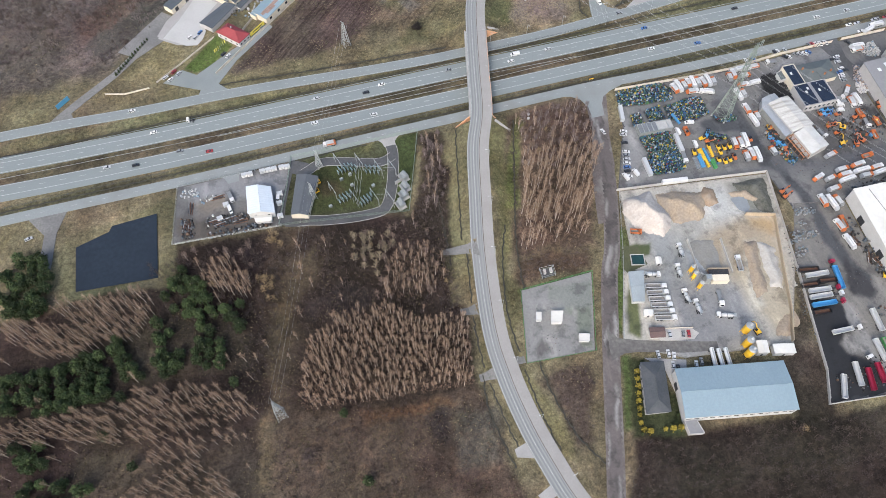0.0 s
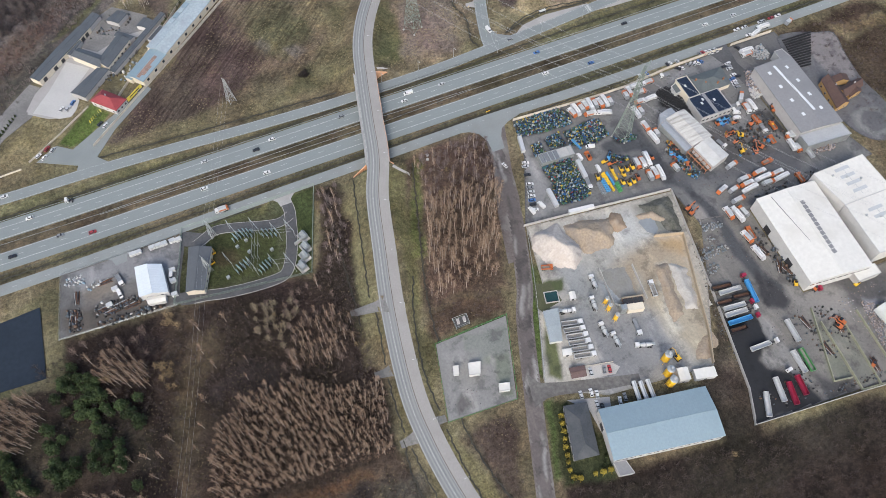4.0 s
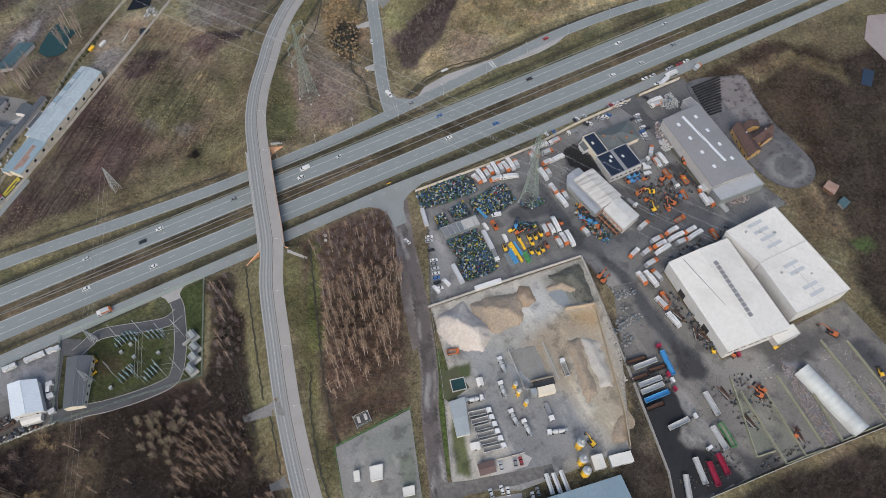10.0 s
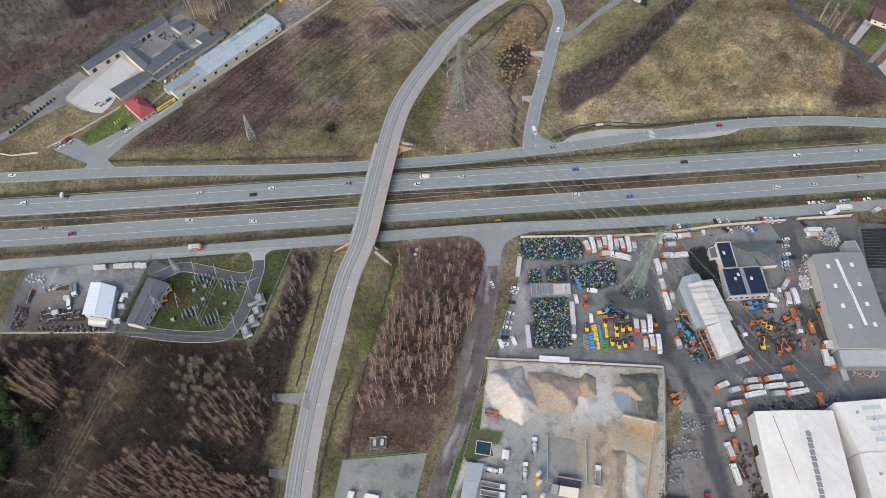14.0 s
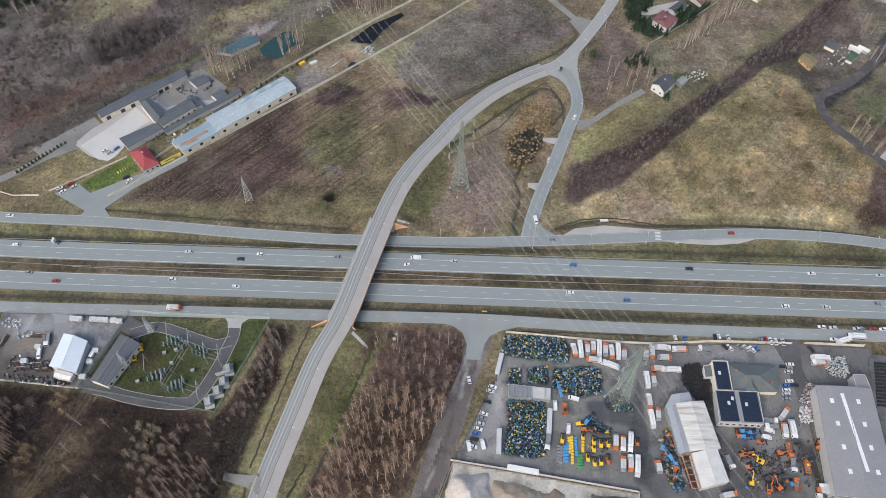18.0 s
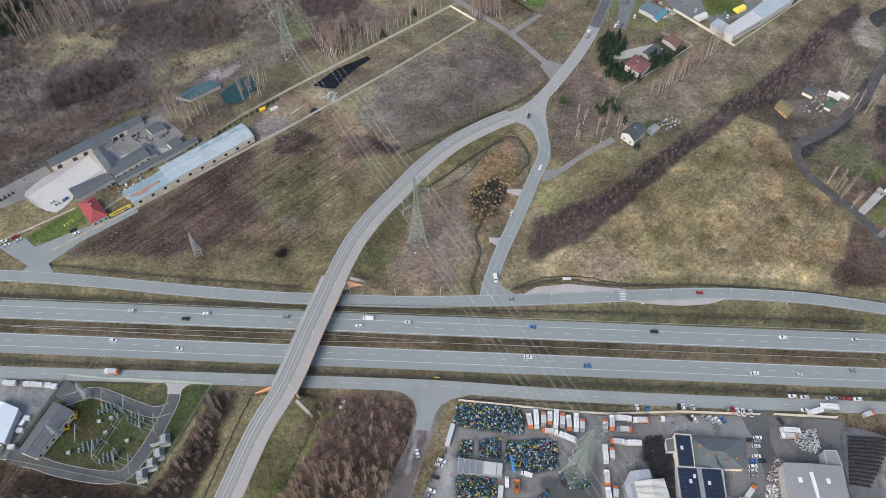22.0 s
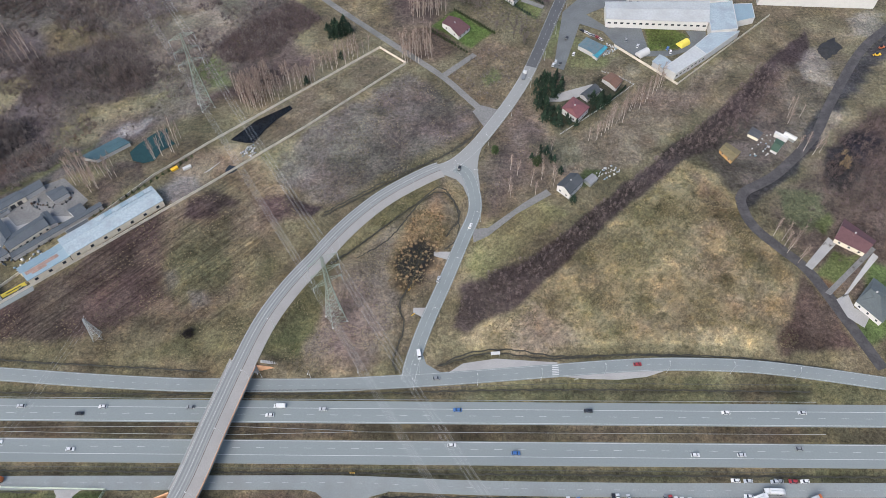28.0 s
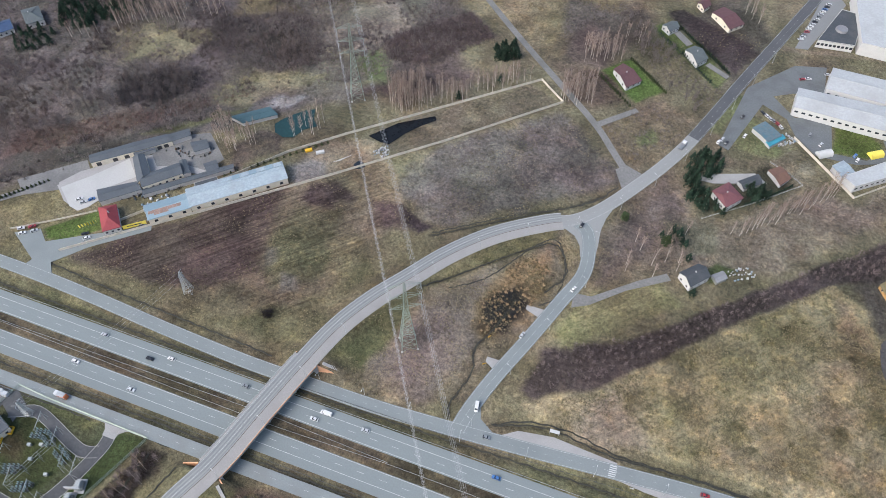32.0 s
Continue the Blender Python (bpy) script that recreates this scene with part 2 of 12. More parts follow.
# ---- mesh helpers ----
class MB:
    """Gathers vertices and faces of one mesh."""

    def __init__(self):
        self.v, self.f = [], []

    def add(self, vs, fs):
        n = len(self.v)
        self.v.extend(vs)
        self.f.extend([tuple(i + n for i in f) for f in fs])
        return self

    def box(self, c, s, rz=0.0, taper=1.0):
        ca, sa = math.cos(rz), math.sin(rz)
        vs = []
        for z, k in ((-0.5, 1.0), (0.5, taper)):
            for x, y in ((-0.5, -0.5), (0.5, -0.5), (0.5, 0.5), (-0.5, 0.5)):
                px, py = x * s[0] * k, y * s[1] * k
                vs.append((c[0] + px * ca - py * sa, c[1] + px * sa + py * ca, c[2] + z * s[2]))
        return self.add(vs, [(3, 2, 1, 0), (4, 5, 6, 7), (0, 1, 5, 4), (1, 2, 6, 5), (2, 3, 7, 6), (3, 0, 4, 7)])

    def prism(self, poly, z0, z1):
        a = sum(p[0] * q[1] - q[0] * p[1] for p, q in zip(poly, poly[1:] + poly[:1]))
        if a < 0:
            poly = poly[::-1]
        n = len(poly)
        vs = [(x, y, z0) for x, y in poly] + [(x, y, z1) for x, y in poly]
        fs = [tuple(range(n))[::-1], tuple(range(n, 2 * n))]
        fs += [(i, (i + 1) % n, (i + 1) % n + n, i + n) for i in range(n)]
        return self.add(vs, fs)

    def profile(self, pts, y0, y1):
        """A side outline in x and z, pushed through from y0 to y1."""
        n = len(pts)
        vs = [(x, y0, z) for x, z in pts] + [(x, y1, z) for x, z in pts]
        fs = [tuple(range(n)), tuple(range(n, 2 * n))[::-1]]
        fs += [((i + 1) % n, i, i + n, (i + 1) % n + n) for i in range(n)]
        return self.add(vs, fs)

    def tube(self, p0, p1, r0, r1=None, n=5, caps=True):
        p0, p1 = Vector(p0), Vector(p1)
        r1 = r0 if r1 is None else r1
        d = (p1 - p0).normalized()
        u = d.cross(Vector((0, 0, 1)) if abs(d.z) < 0.95 else Vector((1, 0, 0))).normalized()
        w = d.cross(u)
        vs = []
        for p, r in ((p0, r0), (p1, r1)):
            for i in range(n):
                a = 2 * math.pi * i / n
                vs.append(tuple(p + r * (math.cos(a) * u + math.sin(a) * w)))
        fs = [((i + 1) % n, i, i + n, (i + 1) % n + n) for i in range(n)]
        if caps:
            fs += [tuple(range(n)), tuple(range(n, 2 * n))[::-1]]
        return self.add(vs, fs)

    def bar(self, p0, p1, w):
        return self.tube(p0, p1, w / 2, w / 2, 3)

    def quad(self, a, b, c, d):
        return self.add([a, b, c, d], [(0, 1, 2, 3)])

    def mesh(self, name, material, smooth=False):
        me = bpy.data.meshes.new(name)
        me.from_pydata(self.v, [], self.f)
        me.materials.append(material)
        if smooth:
            me.polygons.foreach_set("use_smooth", [True] * len(me.polygons))
        me.update()
        return me


def part(name, mb, material, parent=None, label="", smooth=False):
    """Links a gathered mesh as one object under a thing or a part."""
    me = mb if isinstance(mb, bpy.types.Mesh) else mb.mesh(name, material, smooth)
    ob = new(name, me)
    ob.parent = parent
    if label:
        ob["label"] = label
    return ob


def thing(name, label, category, at=None, group="", kind=""):
    ob = new(name)
    ob.empty_display_size = 0.5
    if at is not None:
        ob.matrix_basis = at
    return tagged(ob, label, category, group, kind)


# ---- plan ----
BRIDGE_ROAD = [(104, -330), (95, -300), (86, -275), (78.2, -256), (73.6, -238), (69.5, -217), (66.8, -190), (67.2, -162), (74.4, -119),
               (84, -80), (92.5, -48), (102.5, -22.5), (110, 8), (118, 40), (126, 68), (137, 92), (150, 113), (163, 134), (178, 153),
               (194, 168), (216, 183.5), (230, 190.5), (242, 203), (255, 222.5), (274, 256), (289, 290), (312, 355), (330, 404),
               (353, 467), (372, 520), (400, 590), (430, 660)]
SLIP = [(231, 189), (238.5, 184), (243, 171), (244, 152), (236.5, 130), (226, 100), (215.6, 72), (209, 50), (206.5, 37)]
NORTH_ROAD = [(-420, 46), (-190, 45), (-110, 42), (-60, 41.3), (-14, 39.3), (33, 36.2), (80, 34), (107, 33.8), (160, 34.2), (196, 36.2), (240, 39.5),
              (285, 43.6), (320, 46.6), (350, 48), (390, 47), (425, 43), (470, 36), (560, 22), (720, 2)]
SOUTH_ROAD = [(-420, -19), (-190, -19), (-80, -19.8), (24, -18.6), (87, -18), (165, -17.2), (194, -17.6), (248, -19.2), (331, -19.6), (404, -19), (550, -18), (720, -18)]
LANE = [(177, -22), (174, -40), (170, -62), (161, -95), (148, -132), (139, -150), (121, -198), (106, -240), (97, -264), (84, -300), (70, -340)]
FIELD_ROAD = [(60, 432), (109, 384), (147, 346.5), (186, 310), (222, 276), (240, 254), (256, 234)]
EAST_ROAD = [(462, 46), (452, 75), (440, 108), (428, 124), (416, 140), (412, 155), (415, 168), (440, 184), (474, 218), (496, 252), (532, 303), (560, 330), (620, 380)]


def spline(pts, step=3.0):
    """Points along a smooth line through pts."""
    p = [Vector((*a, 0)) for a in pts]
    p = [2 * p[0] - p[1]] + p + [2 * p[-1] - p[-2]]
    out = []
    for i in range(1, len(p) - 2):
        n = max(1, int((p[i + 1] - p[i]).length / step))
        for k in range(n):
            t = k / n
            a, b, c, d = p[i - 1], p[i], p[i + 1], p[i + 2]
            q = 0.5 * (2 * b + (c - a) * t + (2 * a - 5 * b + 4 * c - d) * t * t + (3 * b - a - 3 * c + d) * t**3)
            out.append((q.x, q.y))
    out.append((p[-2].x, p[-2].y))
    return out


def deck_z(y):
    """The height of the road over the bridge, by its place from south to north."""
    return float(np.interp(y, [-205, -175, -120, -60, -25, 8, 42, 75, 110, 150, 185], [0, 0.7, 3.2, 5.7, 6.9, 7.2, 6.9, 5.8, 3.6, 1.2, 0]))


def motorway_y(x):
    return 3.0 * max(0.0, (-x - 60) / 130) ** 2


BR = np.array(spline(BRIDGE_ROAD))
BRZ = np.array([deck_z(y) if 50 < x < 250 else 0 for x, y in BR])


def line_dist(X, Y, pts):
    """The distance of places to a line, and the nearest point's number along it."""
    best, idx = np.full(X.shape, 1e9), np.zeros(X.shape)
    for i, (a, b) in enumerate(zip(pts, pts[1:])):
        ax, ay, bx, by = *a, *b
        dx, dy = bx - ax, by - ay
        t = np.clip(((X - ax) * dx + (Y - ay) * dy) / (dx * dx + dy * dy + 1e-9), 0, 1)
        dd = np.hypot(X - ax - t * dx, Y - ay - t * dy)
        m = dd < best
        best, idx = np.where(m, dd, best), np.where(m, i + t, idx)
    return best, idx


def poly_dist(X, Y, poly):
    """The distance to a polygon's edge, below zero inside."""
    dd, _ = line_dist(X, Y, list(poly) + [poly[0]])
    inside = np.zeros(X.shape, bool)
    n = len(poly)
    for i in range(n):
        (x1, y1), (x2, y2) = poly[i], poly[(i + 1) % n]
        if y1 != y2:
            inside ^= ((y1 > Y) != (y2 > Y)) & (X < (x2 - x1) * (Y - y1) / (y2 - y1) + x1)
    return np.where(inside, -dd, dd)


def value_noise(X, Y, scale, seed):
    r = np.random.RandomState(seed)
    tab = r.rand(256, 256)
    x, y = X / scale, Y / scale
    xi, yi = np.floor(x).astype(int), np.floor(y).astype(int)
    fx, fy = x - xi, y - yi
    fx, fy = fx * fx * (3 - 2 * fx), fy * fy * (3 - 2 * fy)
    g = lambda i, j: tab[(xi + i) % 256, (yi + j) % 256]
    return (g(0, 0) * (1 - fx) + g(1, 0) * fx) * (1 - fy) + (g(0, 1) * (1 - fx) + g(1, 1) * fx) * fy


def fbm(X, Y, scale, seed, octaves=4):
    s, a, t = 0, 1, 0
    for o in range(octaves):
        s, t = s + a * value_noise(X, Y, scale / 2**o, seed + o), t + a
        a *= 0.55
    return s / t


DITCHES = [([(-400, -12.6), (70, -12.3), (330, -12.2), (560, -12)], 1.3, 0.9), ([(-400, 30), (60, 29), (160, 29.6), (280, 33), (420, 33)], 1.6, 0.9),
           ([(-55, 51), (0, 47), (60, 44), (98, 42)], 1.2, 0.8), ([(66, -28), (62, -60), (58, -100), (56, -118)], 1.0, 0.8),
           ([(122, -30), (108, -75), (96, -115), (90, -150), (85, -190), (90, -225), (100, -246)], 1.0, 0.8),
           ([(158, 110), (180, 132), (207, 158), (223, 168), (233, 156), (234, 146), (226, 133)], 1.1, 1.0),
           ([(212, 122), (206, 100), (200, 85), (203, 70), (198, 50), (200, 43)], 1.1, 1.1),
           ([(222, 46), (250, 54), (285, 51), (330, 54), (390, 52), (440, 45)], 1.1, 0.9), ([(150, 148), (200, 183), (228, 202), (243, 216)], 1.0, 0.7),
           ([(54, -185), (52, -205), (56, -235)], 1.0, 0.8)]


def height(X, Y):
    """The ground's height: flat, with the road bank, ditches and small unevenness."""
    X, Y = np.asarray(X, float), np.asarray(Y, float)
    h = -0.03 - fbm(X, Y, 30, 7) * 0.35
    sel = BRZ > 0.02
    dd, idx = line_dist(X, Y, [tuple(p) for p in BR])
    zc = np.interp(idx, np.arange(len(BR)), BRZ)
    bank = np.where((Y > -27) & (Y < 44), 0.0, zc - 0.12)
    bank = bank - np.maximum(0, dd - 7.2) * 0.5
    # the bank ends in walls at both abutments
    h = np.maximum(h, np.where(zc > 0.05, bank, -9))
    h = np.where((dd < 9) & (zc <= 0.05), np.minimum(h, -0.08), h)
    for pts, w, deep in DITCHES:
        q, _ = line_dist(X, Y, pts)
        h = h - deep * np.clip(1.6 - q / w, 0, 1)
    for pts, w in ((NORTH_ROAD, 5.5), (SOUTH_ROAD, 5.5), (SLIP, 6), (LANE, 6), (FIELD_ROAD, 4), (EAST_ROAD, 4)):
        q, _ = line_dist(X, Y, pts)
        h = np.where(q < w, np.minimum(h, -0.08), h)
    my = 3.0 * np.maximum(0, (-X - 60) / 130) ** 2
    h = np.where((Y > my - 10) & (Y < my + 27), np.minimum(h, -0.08), h)
    return h


def zone(*pts):
    return [tuple(p) for p in pts]

# ---- ground: one sheet with its land cover as a colour attribute ----
LAND = [  # zone, colour, scrub, tussock, edge softness
    (zone((-330, -90), (-160, -86), (-96, -64), (-32, -67), (42, -78), (54, -60), (62, -26), (77, -26), (66, -95), (57, -130), (52, -170), (54, -235), (70, -340), (40, -460), (-420, -460)), (0.038, 0.027, 0.023), 1.0, 0.3, 3),
    (zone((-42, -68), (-25, -73), (-30, -110), (-40, -157), (-50, -200), (-56, -300), (-84, -300), (-70, -214), (-51, -148), (-46, -110)), (0.06, 0.045, 0.033), 0.4, 0.6, 4),
    (zone((-40, -183), (45, -194), (52, -236), (60, -320), (-70, -310)), (0.082, 0.058, 0.044), 0.8, 0.5, 4),
    (zone((-120, -180), (-70, -185), (-60, -260), (-200, -280), (-200, -190)), (0.058, 0.044, 0.035), 0.6, 0.4, 5),
    (zone((-125, -108), (-60, -118), (-62, -150), (-130, -138)), (0.042, 0.034, 0.027), 0.6, 0.4, 4),
    (zone((116, -28), (150, -23), (172, -26), (160, -80), (140, -128), (92, -122), (104, -90)), (0.105, 0.072, 0.056), 1.0, 0.3, 2.5),
    (zone((93, -124), (134, -129), (131, -142), (90, -142), (88, -135)), (0.085, 0.058, 0.042), 0.8, 0.5, 2),
    (zone((84, -196), (112, -192), (98, -236), (88, -236)), (0.072, 0.053, 0.043), 0.8, 0.4, 2.5),
    (zone((118, -236), (215, -252), (330, -272), (420, -262), (520, -300), (520, -460), (60, -460), (95, -280)), (0.033, 0.025, 0.021), 1.0, 0.3, 2),
    (zone((396, -26), (470, -28), (520, -90), (500, -170), (420, -160), (396, -130), (425, -110)), (0.052, 0.037, 0.027), 0.7, 0.4, 3),
    (zone((480, -60), (700, -60), (700, -330), (420, -260), (380, -200), (400, -165)), (0.045, 0.034, 0.028), 1.0, 0.3, 6),
    (zone((398, -178), (402, -172), (412, -175), (410, -182), (402, -183)), (0.05, 0.075, 0.025), 0.2, 0.2, 2),
    (zone((-48, 57), (-10, 96), (45, 152), (71, 155), (68, 116), (66, 83), (47, 69), (12, 56)), (0.088, 0.064, 0.056), 0.3, 0.3, 3),
    (zone((50, 150), (99, 196), (128, 160), (118, 118), (100, 64), (40, 62), (62, 90)), (0.155, 0.126, 0.085), 0.5, 0.6, 6),
    (zone((98, 192), (108, 184), (135, 150), (120, 140), (90, 175)), (0.09, 0.06, 0.055), 0.9, 0.3, 4),
    (zone((131, 222), (196, 281), (250, 233), (222, 205), (186, 180), (155, 157), (112, 178)), (0.124, 0.106, 0.089), 0.7, 0.6, 3),
    (zone((80, 216), (170, 300), (194, 285), (108, 202)), (0.112, 0.092, 0.062), 0.2, 0.5, 1.0),
    (zone((46, 178), (80, 210), (100, 196), (54, 156)), (0.21, 0.175, 0.125), 0.1, 0.4, 3),
    (zone((239, 62), (269, 84), (322, 139), (383, 197), (400, 184), (425, 125), (431, 99), (424, 72), (420, 58), (330, 60), (260, 55)), (0.22, 0.184, 0.112), 0.15, 1.0, 1.5),
    (zone((238, 62), (262, 76), (290, 62), (262, 57)), (0.26, 0.2, 0.125), 0.2, 0.8, 4),
    (zone((231, 70), (236, 97), (279, 119), (344, 178), (411, 238), (467, 300), (500, 330), (490, 280), (430, 215), (383, 197), (322, 139), (269, 86), (240, 66)), (0.068, 0.051, 0.048), 1.0, 0.2, 1.4),
    (zone((243, 136), (284, 167), (303, 152), (276, 126), (245, 100), (240, 112)), (0.165, 0.15, 0.075), 0.1, 0.4, 2),
    (zone((124, 42), (150, 110), (200, 165), (232, 182), (240, 160), (232, 132), (205, 52), (160, 40)), (0.165, 0.132, 0.092), 0.4, 0.7, 3),
    (zone((192, 100), (205, 92), (220, 110), (226, 140), (222, 160), (205, 152), (196, 130)), (0.19, 0.13, 0.075), 0.6, 1.0, 4),
    (zone((199, 101), (213, 101), (219, 118), (210, 130), (199, 120)), (0.03, 0.026, 0.024), 0.4, 0.5, 3),
    (zone((-420, 70), (-122, 78), (-95, 108), (-84, 128), (-30, 172), (-8, 192), (36, 226), (60, 250), (120, 330), (60, 430), (-100, 700), (-600, 700)), (0.108, 0.088, 0.079), 1.0, 0.45, 5),
    (zone((20, 235), (50, 240), (75, 300), (60, 400), (20, 420), (10, 330)), (0.17, 0.145, 0.115), 0.4, 0.5, 8),
    (zone((-140, 225), (-90, 235), (-84, 262), (-120, 270), (-150, 250)), (0.15, 0.12, 0.075), 0.6, 0.6, 8),
    (zone((-20, 215), (15, 240), (-5, 265), (-40, 235)), (0.15, 0.12, 0.075), 0.6, 0.6, 8),
    (zone((60, 380), (200, 330), (240, 420), (160, 520), (40, 520)), (0.165, 0.13, 0.075), 0.6, 0.7, 10),
    (zone((60, 255), (90, 250), (130, 290), (100, 320)), (0.1, 0.072, 0.062), 1.0, 0.3, 6),
    (zone((180, 330), (215, 335), (245, 395), (225, 420), (180, 380)), (0.1, 0.075, 0.062), 1.0, 0.3, 6),
    (zone((200, 290), (240, 304), (215, 332), (175, 330)), (0.115, 0.08, 0.06), 0.9, 0.4, 5),
    (zone((225, 275), (245, 298), (280, 300), (276, 265), (255, 240)), (0.145, 0.11, 0.072), 0.6, 0.6, 4),
    (zone((255, 400), (300, 340), (330, 410), (300, 470)), (0.095, 0.08, 0.062), 0.4, 0.3, 4),
    (zone((256, 205), (275, 250), (290, 238), (306, 216), (360, 262), (388, 264), (436, 298), (405, 250), (345, 190), (300, 175), (262, 160), (250, 160), (248, 185)), (0.155, 0.122, 0.088), 0.7, 0.6, 4),
    (zone((400, 190), (420, 170), (470, 220), (520, 300), (470, 290)), (0.115, 0.092, 0.07), 0.7, 0.6, 5),
    (zone((425, 155), (450, 175), (520, 240), (700, 300), (700, 60), (470, 60), (445, 110)), (0.095, 0.07, 0.058), 1.0, 0.3, 5),
    (zone((-118, 244), (-87, 272), (-76, 244), (-109, 233)), (0.17, 0.13, 0.075), 0.3, 0.6, 4),
    (zone((-82, 329), (-52, 335), (-15, 260), (-57, 273)), (0.155, 0.12, 0.07), 0.4, 0.6, 5),
    (zone((-42, 220), (8, 260), (10, 244), (-28, 209)), (0.165, 0.13, 0.075), 0.3, 0.6, 4),
    (zone((-43, 322), (31, 351), (20, 310), (-23, 293)), (0.15, 0.118, 0.07), 0.4, 0.6, 5),
    (zone((411, 164), (425, 178), (446, 189), (463, 212), (477, 237), (500, 263), (524, 294), (550, 323), (575, 350), (560, 305), (530, 283), (512, 256), (491, 230), (470, 206), (451, 183), (431, 168), (415, 153)), (0.05, 0.046, 0.048), 0.3, 0.5, 1.5),
    (zone((483, 293), (497, 308), (510, 294), (503, 269), (487, 273)), (0.2, 0.175, 0.155), 0.1, 0.6, 2),
    (zone((479, 227), (492, 243), (500, 240), (494, 227), (477, 215)), (0.2, 0.165, 0.13), 0.1, 0.6, 1.5),
    (zone((534, 343), (551, 355), (563, 347), (550, 323), (534, 327)), (0.19, 0.17, 0.15), 0.1, 0.6, 2),
    (zone((470, 189), (502, 224), (510, 215), (493, 178), (471, 167)), (0.045, 0.036, 0.033), 0.8, 0.3, 3),
    (zone((-68, 363), (-53, 363), (-12, 327), (18, 305), (47, 327), (52, 316), (38, 301), (36, 266), (17, 266), (-3, 301)), (0.19, 0.16, 0.13), 0.1, 0.6, 4),
    (zone((46, 308), (76, 335), (102, 364), (130, 340), (109, 313), (88, 291), (62, 290)), (0.095, 0.068, 0.06), 0.9, 0.3, 3),
    (zone((-41, 208), (-38, 227), (-18, 227), (8, 256), (18, 262), (5, 239), (-19, 214)), (0.175, 0.145, 0.085), 0.2, 0.6, 3),
    (zone((37, 305), (65, 287), (67, 263), (56, 256), (40, 280)), (0.1, 0.115, 0.05), 0.2, 0.5, 4),
    (zone((-81, 293), (-48, 304), (-19, 316), (8, 294), (12, 266), (-8, 246), (-52, 242), (-78, 258)), (0.085, 0.066, 0.06), 0.9, 0.3, 4),
    (zone((384, -125), (417, -131), (408, -154), (402, -170), (387, -156)), (0.15, 0.118, 0.072), 0.3, 0.6, 3),
    (zone((202, -222), (222, -206), (229, -232), (222, -252), (300, -262), (342, -270), (376, -252), (384, -200), (392, -204), (390, -270), (380, -290), (112, -268), (116, -244), (150, -248), (200, -250)), (0.038, 0.031, 0.025), 0.6, 0.4, 2),
    (zone((220, -214), (232, -196), (246, -150), (254, -116), (258, -116), (250, -150), (244, -172), (229, -232)), (0.062, 0.052, 0.04), 0.5, 0.4, 1.5),
    (zone((431, -41), (474, -40), (490, -78), (484, -80), (470, -48), (435, -53)), (0.15, 0.125, 0.075), 0.3, 0.6, 2),
    (zone((-136, 114), (-143, 131), (-117, 151), (-90, 174), (-66, 187), (-36, 210), (-15, 230), (-8, 222), (-34, 199), (-62, 173), (-86, 150), (-115, 123)), (0.1, 0.07, 0.06), 0.8, 0.3, 3),
    (zone((-111, 201), (-63, 230), (-49, 217), (-67, 193), (-92, 179), (-105, 188)), (0.06, 0.05, 0.05), 0.9, 0.2, 4),
    (zone((-123, 236), (-86, 255), (-75, 244), (-102, 229), (-122, 217)), (0.17, 0.14, 0.09), 0.2, 0.6, 3),
    (zone((-44, 212), (-16, 233), (14, 251), (28, 263), (30, 252), (3, 231), (-10, 208), (-34, 203)), (0.16, 0.135, 0.085), 0.2, 0.6, 2.5),
    (zone((43, 166), (50, 178), (64, 178), (68, 171), (56, 157), (50, 159)), (0.2, 0.193, 0.18), 0.0, 0.4, 2),
    (zone((57, 194), (71, 207), (87, 211), (94, 199), (84, 189), (68, 186)), (0.2, 0.165, 0.115), 0.0, 0.5, 2),
    (zone((2, 218), (8, 229), (23, 232), (16, 219), (7, 214)), (0.2, 0.19, 0.185), 0.1, 0.5, 2),
    (zone((-129, 97), (-84, 131), (-64, 161), (-23, 190), (0, 222), (4, 219), (-18, 182), (-60, 154), (-80, 126), (-122, 94)), (0.085, 0.075, 0.068), 0.3, 0.4, 1.5),
    (zone((-32, -91), (-14, -85), (-19, -105), (-34, -120), (-41, -144), (-56, -175), (-56, -204), (-61, -216), (-73, -213), (-62, -183), (-54, -162), (-47, -139), (-42, -118)), (0.082, 0.062, 0.041), 0.3, 0.7, 3),
    (zone((-47, -179), (-10, -193), (32, -196), (53, -192), (55, -216), (45, -246), (-61, -216)), (0.078, 0.056, 0.043), 0.8, 0.5, 3),
    (zone((34, -200), (58, -204), (50, -231), (27, -229)), (0.075, 0.066, 0.055), 0.6, 0.6, 2),
    (zone((-122, -121), (-104, -123), (-90, -116), (-88, -124), (-93, -145), (-117, -137)), (0.062, 0.049, 0.037), 0.4, 0.5, 3),
    (zone((-156, -169), (-129, -172), (-122, -186), (-133, -197), (-156, -190)), (0.062, 0.049, 0.037), 0.4, 0.5, 3),
    (zone((-72, -127), (-59, -127), (-59, -138), (-67, -139)), (0.062, 0.049, 0.037), 0.4, 0.5, 3),
    (zone((-13, -187), (33, -192), (35, -197), (-10, -192)), (0.125, 0.07, 0.042), 0.7, 0.6, 1.5),
    (zone((-27, -123), (-3, -110), (11, -124), (8, -131), (-24, -130)), (0.042, 0.032, 0.032), 0.9, 0.2, 2),
    (zone((-55, -73), (-46, -80), (-51, -93), (-58, -89)), (0.042, 0.032, 0.032), 0.9, 0.2, 2),
    (zone((20, -197), (31, -200), (29, -212), (20, -212)), (0.042, 0.032, 0.032), 0.9, 0.2, 2),
